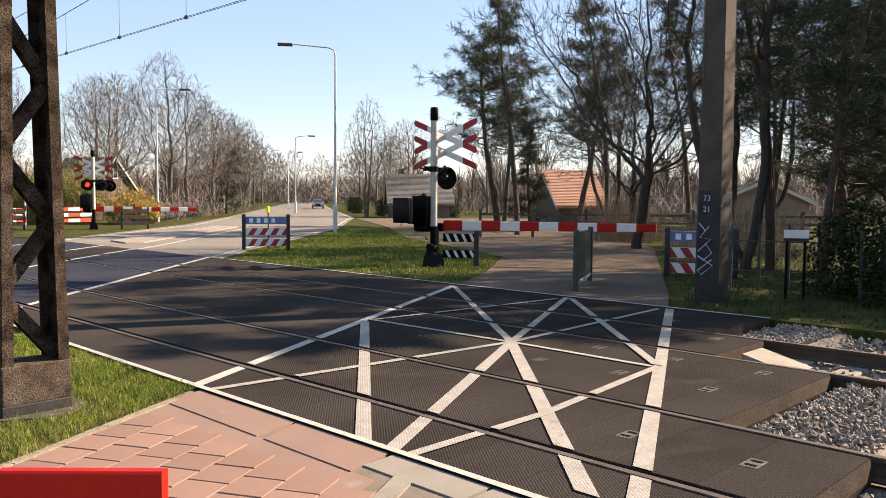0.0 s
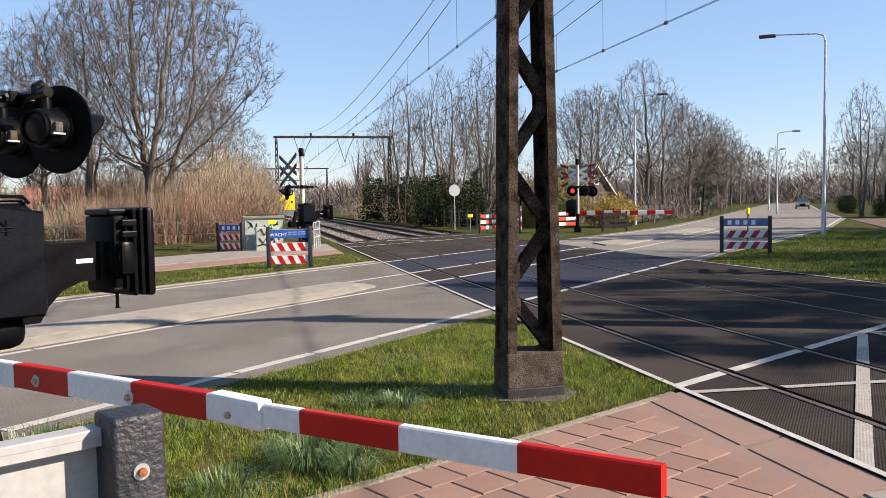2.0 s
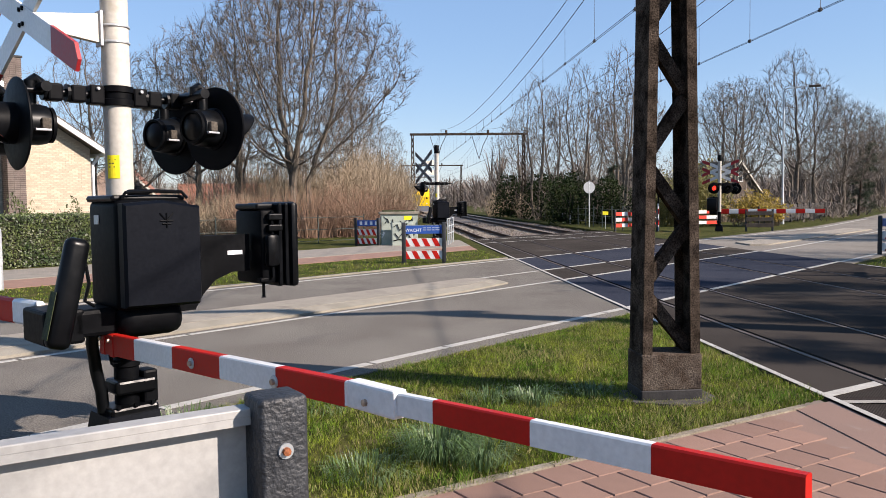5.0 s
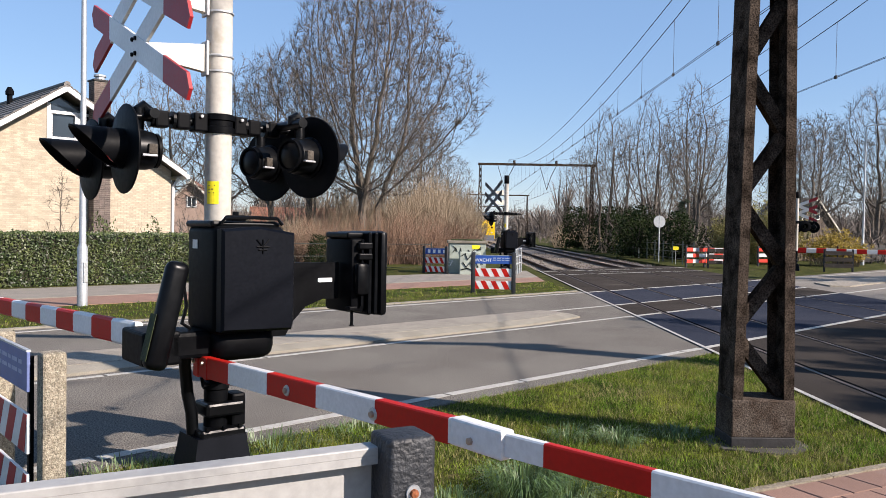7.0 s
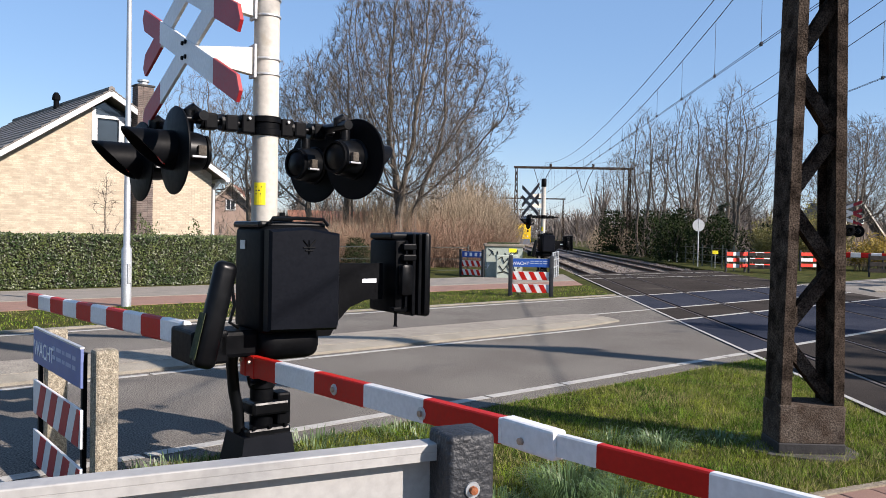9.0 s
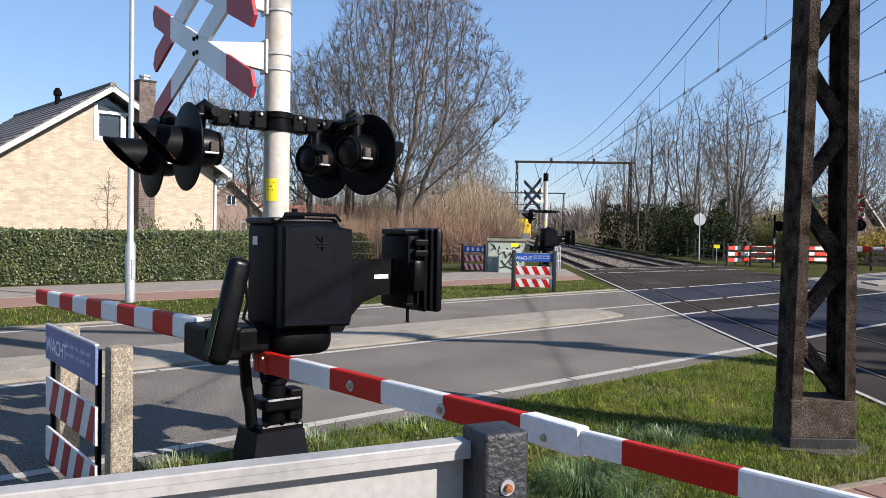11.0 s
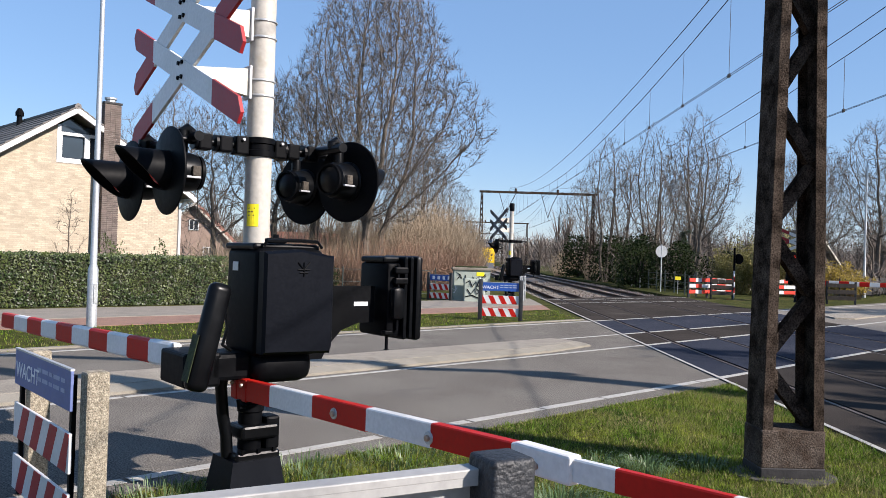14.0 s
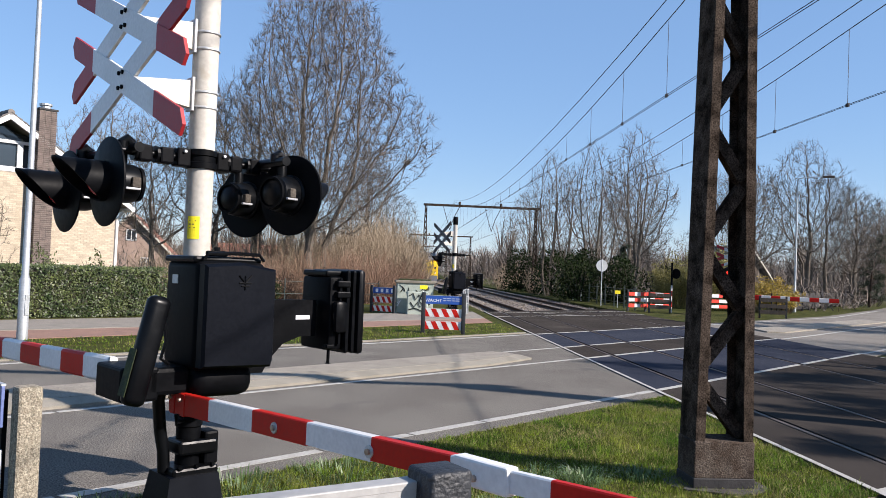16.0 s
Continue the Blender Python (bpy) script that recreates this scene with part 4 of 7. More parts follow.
slim = bare_tree("bare_tree", "slender leafless tree with thin twisting limbs", 41, 13.5, 0.13, 2.7, 1600, stems=3, first=0.3, crook=0.10, twig=0.016)
slim.matrix_basis = pose(16.0, 70, 0)
for src, x, y, r, s in ((tall, 29, 71, 70, 0.85), (wide, 26, 62, 150, 0.95), (slim, 12.8, 73, 40, 0.95), (slim, 18.5, 66, 140, 1.05), (tall, 21.5, 74, 200, 0.9),
                        (wide, 40, 70.5, 20, 0.9), (tall, 66, 109, 250, 1.0), (wide, 54.5, 93, 300, 1.0), (tall, 80, 128, 10, 1.1), (slim, 48, 57.3, 90, 0.8), (wide, 51.5, 56, 45, 0.8),
                        (wide, -12.5, 52, 130, 1.15), (tall, -9.5, 49, 90, 0.95), (wide, -14.5, 47, 0, 0.9), (tall, -3.5, 64, 60, 0.8), (wide, -3.2, 54, 120, 0.75),
                        (tall, -20, 55, 10, 0.9), (wide, -1.0, 78, 10, 0.8), (tall, 9.0 + 5, 92, 30, 0.8), (slim, 17, 86, 30, 1.0), (wide, 24, 84, 30, 1.0), (tall, 36, 82, 130, 1.0),
                        (slim, 8.5 + 6.5, 61, 210, 0.7), (wide, 45, 80, 75, 1.05), (tall, 82, 92, 45, 0.8)):
    place(src, x, y, r, s)

# far trees lining the road as it runs off
far_tree = bare_tree("bare_tree", "leafless tree lining the road in the distance", 47, 14, 0.2, 3.9, 420, first=0.3, step=0.6, twig=0.05, twigs=3)
far_tree.matrix_basis = pose(85, 138, 0)
for x, y, r, s in ((72, 121, 40, 0.8), (100, 157, 80, 1.0), (92, 150, 200, 0.9), (120, 184, 10, 1.1), (112, 176, 140, 0.9), (142, 212, 60, 1.2), (165, 242, 300, 1.2), (200, 282, 20, 1.5), (212, 280, 90, 1.4), (226, 284, 190, 1.5), (96, 111, 45, 0.9), (118, 142, 120, 1.0), (145, 174, 250, 1.1), (108, 118, 10, 1.0)):
    place(far_tree, x, y, r, s)

# the old leaning trees and pines across the tracks
oak = bare_tree("bare_tree", "dark crooked leafless oak with tangled branches", 52, 11.2, 0.18, 5.2, 3000, first=0.27, bark="bark_dark", step=0.36, crook=0.24, lean=(-0.02, 0.03), twig=0.012)
oak.matrix_basis = pose(25.3, 15.8, 0)
oak2 = bare_tree("bare_tree", "dark leafless tree with long rising limbs", 55, 12.5, 0.15, 3.4, 1200, stems=2, first=0.45, bark="bark_dark", crook=0.2, twig=0.010)
oak2.matrix_basis = pose(19.6, 9.3, 0) @ Matrix.Diagonal((0.85, 0.85, 0.85, 1))
for src, x, y, r, s in ((oak2, 29.5, 14.5, 80, 0.95), (oak, 33, 20.5, 160, 0.85), (oak2, 38, 25, 20, 0.9), (oak, 31, 9, 300, 1.0), (oak2, 40, 17, 120, 1.0)):
    place(src, x, y, r, s)
pine_a = pine("pine_tree", "leaning Scots pine with flat dark needle clumps", 61, 10.5, 0.2, 0.45, 3.7, 32, 14, lean=(-0.12, 0.05))
pine_a.matrix_basis = pose(33.8, 29.5, 0)
pine_b = pine("pine_tree", "tall thin pine with sparse dark crown", 63, 12.5, 0.15, 0.4, 2.8, 34, 12)
pine_b.matrix_basis = pose(30.6, 25.6, 0)
for src, x, y, r, s in ((pine_b, 36, 24, 70, 1.0), (pine_a, 42, 30, 100, 1.05), (pine_b, 45, 24, 10, 1.1), (pine_a, 39, 33.5, 210, 0.9), (pine_b, 35, 15, 140, 1.0), (pine_a, 47, 15, 140, 1.1), (pine_b, 20.2, 8.9, 20, 0.84), (pine_b, 17.6, 6.7, 200, 0.70)):
    place(src, x, y, r, s)
fir = pine("fir_tree", "dense dark fir with drooping branches to the ground", 65, 6.3, 0.12, 0.06, 1.5, 40, 9, size=0.4, droop=0.25)
fir.matrix_basis = pose(34.9, 28.2, 0)
for x, y, r, s in ((57, 62, 0, 0.8), (43.5, 74, 90, 1.1), (16.5, 60.5, 10, 0.7)):
    place(fir, x, y, r, s)
yew = pine("evergreen_tree", "big shaded evergreen with dark hanging needle sprays", 67, 10.2, 0.24, 0.16, 3.3, 52, 13, size=0.42, droop=0.18)
yew.matrix_basis = pose(20.6, 5.4, 0)
place(yew, 24.5, 4.6, 120, 1.1), place(yew, 23.5, 6.9, 300, 0.95), place(yew, 31, 10.6, 80, 1.05), place(yew, 19.0, 2.6, 200, 1.0), place(yew, 23.0, 0.6, 260, 1.15), place(yew, 34.5, 12.0, 10, 1.0), place(pine_b, 30, 12.8, 10, 0.95), place(yew, 17.4, 3.0, 40, 0.42)

# shrubs along the tracks
thicket = twig_shrub("tall_thicket", "tall tan-brown leafless thicket leaning over the railway", 79, 5.6, 2.3, 620, "twig_tan")
thicket.matrix_basis = pose(-2.2, 47.2, 0)
for x, y, r, s in ((-1.9, 53, 50, 1.05), (-1.6, 60, 140, 1.05), (-1.5, 68, 250, 1.1), (-6.6, 46.8, 200, 0.85), (-1.4, 78, 20, 1.1)):
    place(thicket, x, y, r, s)
red_bush = twig_shrub("twig_shrub", "reddish-brown leafless dogwood thicket", 71, 3.2, 1.9, 420, "twig_red")
red_bush.matrix_basis = pose(-2.6, 43.3, 0)
for x, y, r, s in ((-4.8, 42.6, 60, 1.0), (-0.9, 45.5, 120, 0.9), (-1.2, 50, 30, 1.0), (-0.9, 56, 200, 1.0), (-0.8, 64, 20, 1.1), (-7.5, 42.0, 10, 0.85)):
    place(red_bush, x, y, r, s)
tan_bush = twig_shrub("twig_shrub", "tan leafless undergrowth thicket", 73, 2.6, 2.2, 380, "twig_tan")
tan_bush.matrix_basis = pose(-8.8, 43.5, 0)
for x, y, r, s in ((-4.5, 49, 10, 1.9), (-2.6, 52.5, 80, 1.8), (-1.9, 58, 140, 1.8), (-7.2, 50, 220, 2.0), (-10.5, 47, 20, 1.5), (-12.5, 44.5, 40, 1.2), (-1.6, 66, 270, 1.9), (-5.5, 46.5, 60, 1.1), (-3, 48, 120, 1.2), (-2.0, 72, 30, 1.4), (25, 60.5, 200, 1.0), (28.5, 65.5, 20, 1.1), (33, 70, 10, 0.95), (14.5, 80, 70, 1.3), (38, 75, 70, 0.9), (13.8, 96, 70, 1.5), (30, 19, 0, 0.8), (27.5, 12.5, 50, 0.8), (22, 11.6, 90, 0.6), (35, 23, 90, 0.9)):
    place(tan_bush, x, y, r, s)
dark_bush = bush("evergreen_shrub", "dark evergreen shrub in a garden edge", 75, (2.0, 1.8, 3.6), 3600, "shrub", 0.11)
dark_bush.matrix_basis = pose(12.8, 60.5, 0)
for x, y, r, s in ((15.6, 59, 60, 0.95), (18.3, 57, 130, 0.8), (14.2, 66, 200, 1.15), (13.6, 74, 20, 1.2), (14.6, 4.2, 70, 0.42), (15.4, 5.3, 20, 0.5), (14.9, 2.9, 110, 0.5), (17.0, 4.0, 50, 0.7), (54.5, 52.6, 0, 0.5), (58, 70.5, 30, 0.5), (62, 75.5, 80, 0.5), (66, 81, 10, 0.5), (71, 87.5, 100, 0.5), (60, 68, 60, 0.45), (55, 63, 40, 0.5), (60, 66, 90, 0.45), (51, 58.5, 10, 0.35), (12.9, 88, 10, 1.3)):
    place(dark_bush, x, y, r, s)
place(dark_bush, -6.6, 36.6, 40, 0.42, label="dark ivy mound at the end of a wire fence")
forsythia = twig_shrub("flowering_shrub", "forsythia shrub covered in yellow blossom", 77, 2.3, 1.7, 200, "twig_tan", "yellow_bloom")
forsythia.matrix_basis = pose(22.6, 50.3, 0)
bamboo = twig_shrub("bamboo_clump", "tall yellow-green bamboo clump behind the barrier", 78, 4.6, 1.5, 220, "bamboo", "bamboo")
bamboo.matrix_basis = pose(19.4, 51.8, 0)
place(bamboo, 17.6, 53.2, 80, 0.8)

# far woods closing the view
rnd = random.Random(9)
g = Geo()
for i in range(820):
    a = rnd.uniform(-0.85, 1.5)
    r = rnd.uniform(85, 230)
    x, y = math.sin(a) * r, math.cos(a) * r
    if -3 < x < 14.5 or abs((x - 75) - (y - 100) * 0.73) < 9 + 0.03 * r or (20 < x < 75 and y < 95 and y > x) and r < 100:
        continue
    h = rnd.uniform(6.0, 11.0) * (0.75 if rnd.random() < 0.4 else 1)
    g.tube([(x, y, -0.3), (x + rnd.gauss(0, 0.3), y, h * 0.6)], [0.18, 0.08], 4, caps=False)
    for k in range(95):
        b, w = rnd.uniform(0, 6.28), rnd.random()
        p = Vector((x, y, h * (0.02 + 0.55 * w)))
        e = p + Vector((math.cos(b) * h * 0.26, math.sin(b) * h * 0.26, h * rnd.uniform(0.1, 0.42)))
        s = Vector((-math.sin(b), math.cos(b), 0)) * rnd.uniform(0.012, 0.05)
        m = p.lerp(e, 0.55) + Vector((0, 0, 0.1 * h))
        g.add([p - s, p + s, m + s, m - s, e], [(0, 1, 2, 3), (3, 2, 4)])
whole("far_woods", g, M["twig_far"], "hazy brown leafless woods along the skyline", "woods", kind="stuff")
g = Geo()
for i in range(800):
    a, r = rnd.uniform(-0.85, 1.5), rnd.uniform(60, 150)
    x, y = math.sin(a) * r, math.cos(a) * r
    if -4 < x < 14.5 or abs((x - 75) - (y - 100) * 0.73) < 10 + 0.03 * r or (x > 14 and x < 60 and y < x + 28 and r < 75):
        continue
    w, h = rnd.uniform(1.5, 3.2), rnd.uniform(1.4, 3.6)
    for k in range(110):
        b, q = rnd.uniform(0, 6.28), w * math.sqrt(rnd.random())
        p = Vector((x + q * math.cos(b), y + q * math.sin(b), h * rnd.random() ** 1.5 * 0.75 - 0.1))
        e = p + Vector((rnd.gauss(0, 0.7), rnd.gauss(0, 0.7), rnd.uniform(0.2, 1.3)))
        s = Vector((rnd.gauss(0, 1), rnd.gauss(0, 1), 0)).normalized() * rnd.uniform(0.02, 0.055)
        g.add([p - s, p + s, e], [(0, 1, 2)])
for i in range(1500):
    a, r = rnd.uniform(-0.9, 1.55), rnd.uniform(235, 300)
    x, y = math.sin(a) * r, math.cos(a) * r
    if -2 < x < 13:
        continue
    h = rnd.uniform(5.0, 11.0)
    for k in range(85):
        b, q = rnd.uniform(0, 6.28), 4.5 * math.sqrt(rnd.random())
        p = Vector((x + q * math.cos(b), y + q * math.sin(b), h * rnd.random() * 0.8 - 0.1))
        e = p + Vector((rnd.gauss(0, 1.8), rnd.gauss(0, 1.8), rnd.uniform(0.5, 3.2)))
        s = Vector((rnd.gauss(0, 1), rnd.gauss(0, 1), 0)).normalized() * rnd.uniform(0.06, 0.16)
        g.add([p - s, p + s, e], [(0, 1, 2)])
whole("far_undergrowth", g, M["twig_far"], "tan winter undergrowth beneath the far woods", "undergrowth", kind="stuff")

# ---- level crossing signals ----
def lamp_head(t, x, y, z, facing, lens, yaw=0.0):
    """A round black target disc with housing, hood and lens, looking along local x (facing = 1 or -1)."""
    base = pose(x, y, z, 0, 0, yaw)
    turn = base @ pose(0, 0, 0, 0, 90 * facing, 0)
    disc = part("target_disc", Geo().lathe([(0.001, 0.0), (0.295, 0.0), (0.30, 0.006), (0.30, 0.014), (0.29, 0.018), (0.14, 0.03), (0.001, 0.03)], 40, turn), M["black"], t, smooth=True)
    hood = Geo()
    n, ln, pts = 24, 0.36, []
    for i in range(n):
        a = math.pi * 2 * i / n
        reach = 0.05 + (ln - 0.05) * (0.5 + 0.5 * math.cos(a)) ** 0.8
        for r, d in ((0.125, 0.02), (0.135, 0.02), (0.135, reach), (0.125, reach)):
            pts.append(Vector((facing * d, math.sin(a) * r, math.cos(a) * r)))
    hood.add(pts, [(4 * i + j, 4 * i + (j + 1) % 4, 4 * ((i + 1) % n) + (j + 1) % 4, 4 * ((i + 1) % n) + j) for i in range(n) for j in range(4)], base)
    part("hood", hood, M["black"], disc, smooth=True)
    part("lens", Geo().lathe([(0.001, 0.135), (0.045, 0.128), (0.085, 0.098), (0.11, 0.055), (0.12, 0.02)], 24, turn), lens, disc, smooth=True)
    house = Geo().lathe([(0.001, -0.20), (0.085, -0.20), (0.125, -0.17), (0.135, -0.12), (0.135, -0.02), (0.15, -0.01), (0.15, 0.0)], 28, turn)
    part("housing", house, M["black_gloss"], disc, smooth=True)
    part("clip", Geo().rbox((-0.03, -0.02, -0.035), (0.03, 0.02, 0.035), 0.008, base @ pose(-facing * 0.13, -0.135, 0)), M["mast_grey"], disc)
    part("clip", Geo().rbox((-0.06, -0.012, -0.05), (0.04, 0.012, -0.035), 0.004, base @ pose(-facing * 0.12, -0.14, 0)), M["sign_back"], disc)
    part("back_rim", Geo().lathe([(0.10, -0.206), (0.118, -0.206), (0.118, -0.185), (0.10, -0.185)], 24, turn), M["black"], disc, smooth=True)


def crossing_signal(label, m, arm=4.62, rear=0.0, lenses=("lens_red", "lens_red", "lens_dark", "lens_dark"), rear_h=0.115, rear_end=None, single=False, dull=False):
    t = thing("level_crossing_signal", label, "signal", m, group="level crossing signals")
    # post, cap, label and rings
    post = part("post", Geo().lathe([(0.095, 1.02), (0.093, 2.0), (0.09, 3.78)], 28), M["pole_white"], t, smooth=True)
    part("cap", Geo().lathe([(0.095, 3.74), (0.105, 3.76), (0.105, 4.05), (0.09, 4.08), (0.001, 4.09)], 24), M["black"], t, smooth=True)
    g = Geo()
    for k in range(6):
        a0, a1 = radians(196 + 9 * k), radians(205 + 9 * k)
        g.add([(0.0955 * math.cos(a), 0.0955 * math.sin(a), z) for a, z in ((a0, 1.93), (a1, 1.93), (a1, 2.09), (a0, 2.09))], [(0, 1, 2, 3)])
    part("warning_label", g, M["yellow"], post, "yellow warning label", smooth=True)
    for k, (a0, z0, wd) in enumerate(((205, 2.055, 30), (205, 2.03, 22), (205, 2.005, 26))):
        g = Geo()
        g.add([(0.097 * math.cos(radians(a)), 0.097 * math.sin(radians(a)), z) for a, z in ((a0, z0), (a0 + wd, z0), (a0 + wd, z0 + 0.008), (a0, z0 + 0.008))], [(0, 1, 2, 3)])
        part("label_line", g, M["wood_dark"], post)
    for z in (2.86, 2.97, 3.28, 3.40):
        part("ring", Geo().lathe([(0.094, z), (0.101, z + 0.004), (0.101, z + 0.014), (0.094, z + 0.018)], 24), M["steel"], post, smooth=True)
    # two stacked crosses on cream brackets
    for zc in (2.965, 3.38):
        g = Geo()
        g.add([(-0.09, -0.03, zc - 0.11), (-0.565, -0.03, zc - 0.05), (-0.565, -0.03, zc + 0.03), (-0.09, -0.03, zc + 0.09),
               (-0.09, 0.03, zc - 0.11), (-0.565, 0.03, zc - 0.05), (-0.565, 0.03, zc + 0.03), (-0.09, 0.03, zc + 0.09)],
              [(0, 1, 2, 3), (7, 6, 5, 4), (0, 4, 5, 1), (1, 5, 6, 2), (2, 6, 7, 3), (3, 7, 4, 0)])
        part("bracket", g, M["cream"], t)
        part("bracket_plate", Geo().rbox((-0.115, -0.05, zc - 0.13), (-0.095, 0.05, zc + 0.11), 0.004), M["sign_back"], t)
        cr = thing("cross", "", "")
        cr.parent = t
        del_keys = [k for k in ("label", "category") if k in cr.keys()]
        for k in del_keys:
            del cr[k]
        for side in (-1, 1):
            x0 = -0.57 - (0.008 if side > 0 else 0.0)
            def plank(u0, u1, name, material, off):
                # a plank piece from u0 to u1 along the cross arm
                ca, sa = math.cos(radians(22.5)), math.sin(radians(22.5)) * side
                w = 0.082
                def at(u, v):
                    return (u * ca, zc + u * sa + v)
                e0, e1 = u0, u1
                pts = [at(e0, -w), at(e1, -w), at(e1 + (0.05 if abs(e1) > 0.9 else 0), 0), at(e1, w), at(e0, w), at(e0 - (0.05 if abs(e0) > 0.9 else 0), 0)]
                a = [(x0, y, z) for y, z in pts]
                b = [(x0 - 0.022, y, z) for y, z in pts]
                n = len(pts)
                geo = Geo().add(a + b, [tuple(range(n)), tuple(reversed(range(n, 2 * n)))] + [(i, n + i, n + (i + 1) % n, (i + 1) % n) for i in range(n)])
                part(name, geo, material, cr)
            plank(-0.58, 0.58, "white_plank", M["sign_grey" if dull else "white"], 0)
            plank(0.58, 0.99, "red_end", M["sign_dark" if dull else "red_sign"], 0)
            plank(-0.99, -0.58, "red_end", M["sign_dark" if dull else "red_sign"], 0)
        for dz in (-0.05, 0.05):
            for dy in (-0.03, 0.03):
                part("bolt", Geo().lathe([(0.016, 0), (0.014, 0.012), (0.001, 0.014)], 10, pose(-0.60, dy, zc + dz, 0, -90, 0)), M["black"], cr)
    # crossbar with clamps, and the four lamps
    part("crossbar", Geo().tube([(-0.62, 0, 2.50), (0.66, 0, 2.50)], 0.028, 10), M["black_gloss"], t, smooth=True)
    part("clamp", Geo().lathe([(0.092, 2.43), (0.112, 2.435), (0.112, 2.475), (0.102, 2.48), (0.102, 2.52), (0.112, 2.525), (0.112, 2.565), (0.092, 2.57)], 24), M["black"], t, smooth=True)
    for x in (-0.15, 0.15):
        part("clamp_lug", Geo().rbox((x - 0.05, -0.055, 2.435), (x + 0.05, 0.055, 2.565), 0.012), M["black"], t)
        part("clamp_bolt", Geo().tube([(x, -0.075, 2.54), (x, 0.075, 2.54)], 0.011, 6), M["sign_back"], t)
    for x in (-0.42, -0.27, 0.26, 0.42):
        part("clamp_nut", Geo().rbox((x - 0.05, -0.05, 2.44), (x + 0.05, 0.05, 2.555), 0.015), M["black"], t)
        part("clamp_flange", Geo().tube([(x - 0.075, 0, 2.5), (x - 0.055, 0, 2.5)], 0.06, 14), M["black_gloss"], t)
    part("lamp_bar", Geo().tube([(-0.50, -0.12, 2.52), (-0.50, 0.12 if single else 0.95, 2.52)], 0.035, 10), M["black_gloss"], t, smooth=True)
    lamps = [(-0.50, 0.02, 2.28), (-0.50, 0.79, 2.25), (0.45, -0.26, 2.29), (0.47, 0.41, 2.28)]
    if single:
        lamps = lamps[:1]
    else:
        part("lamp_bar", Geo().tube([(0.46, -0.40, 2.52), (0.46, 0.58, 2.52)], 0.035, 10), M["black_gloss"], t, smooth=True)
    for (x, y, z), lens in zip(lamps, lenses):
        s = 1 if x > 0 else -1
        part("elbow", Geo().tube([(x, y, 2.52), (x, y, 2.56), (x + s * 0.03, y, 2.58), (x + s * 0.06, y, 2.56), (x + s * 0.06, y, 2.40)], 0.038, 10), M["black_gloss"], t, smooth=True)
        lamp_head(t, x + s * 0.14, y, z, s, M[lens], 15 if x > 0 else 0)
    # drive housing
    box = part("drive_housing", Geo().rbox((-0.25, -0.54, 1.06), (0.26, -0.06, 1.78), 0.05, seg=4), M["black"], t, smooth=True)
    g = Geo()
    fr = [(-0.235, 1.085), (0.275, 1.075), (0.29, 1.12), (0.29, 1.735), (0.03, 1.775), (-0.235, 1.755)]
    n = len(fr)
    ins = [((x - 0.02) * 0.94 + 0.02, (z - 1.42) * 0.95 + 1.42) for x, z in fr]
    g.add([(x, -0.53, z) for x, z in fr] + [(x, -0.60, z) for x, z in fr] + [(x, -0.625, z) for x, z in ins],
          [(i, (i + 1) % n, n + (i + 1) % n, n + i) for i in range(n)] + [(n + i, n + (i + 1) % n, 2 * n + (i + 1) % n, 2 * n + i) for i in range(n)] + [tuple(range(2 * n, 3 * n))])
    door = part("door", g, M["charcoal"], box, "dark slate-coloured moulded door")
    for a, b in (((-0.045, 0.05), (0.0, 0.0)), ((0.045, 0.05), (0.0, 0.0)), ((-0.045, 0.0), (0.045, 0.0)), ((0, -0.045), (0, 0.05)), ((-0.03, -0.02), (0.03, -0.02))):
        part("emblem_stroke", Geo().tube([(0.045 + a[0], -0.628, 1.64 + a[1]), (0.045 + b[0], -0.628, 1.64 + b[1])], 0.005, 5), M["black"], door)
    part("lid", Geo().rbox((-0.26, -0.50, 1.765), (0.24, -0.05, 1.81), 0.02), M["black_gloss"], box)
    part("lid_frame", Geo().tube([(-0.2, -0.52, 1.79), (-0.18, -0.53, 1.825), (0.0, -0.53, 1.835), (0.2, -0.53, 1.83), (0.24, -0.52, 1.79)], 0.012, 6), M["black_gloss"], box)
    part("lock", Geo().rbox((-0.06, -0.36, 1.81), (0.06, -0.24, 1.85), 0.015), M["black"], box)
    part("lock_knob", Geo().tube([(0.0, -0.3, 1.84), (0.0, -0.3, 1.875)], 0.022, 10), M["black_gloss"], box)
    part("type_plate", Geo().box((-0.256, -0.26, 1.62), (-0.252, -0.18, 1.68)), M["steel"], box)
    part("sump", Geo().rbox((-0.23, -0.51, 0.87), (0.22, -0.07, 1.10), 0.09, seg=3), M["black"], box, smooth=True)
    # bracket and side cabinet
    g = Geo()
    prof = [(0.24, 1.52), (0.80, 1.52), (0.80, 1.25), (0.66, 1.25), (0.52, 1.20), (0.42, 1.10), (0.36, 1.00), (0.24, 1.00)]
    n = len(prof)
    g.add([(x, -0.36, z) for x, z in prof] + [(x, -0.31, z) for x, z in prof], [tuple(range(n)), tuple(reversed(range(n, 2 * n)))] + [(i, n + i, n + (i + 1) % n, (i + 1) % n) for i in range(n)])
    part("side_bracket", g, M["black"], t)
    part("bracket_label", Geo().box((0.62, -0.364, 1.375), (0.74, -0.361, 1.405)), M["lettering"], t)
    cab = part("side_cabinet", Geo().rbox((0.82, -0.50, 1.15), (0.955, -0.12, 1.70), 0.03), M["black"], t, smooth=True)
    part("cabinet_rim", Geo().rbox((0.945, -0.54, 1.13), (0.98, -0.08, 1.75), 0.015), M["black_gloss"], cab)
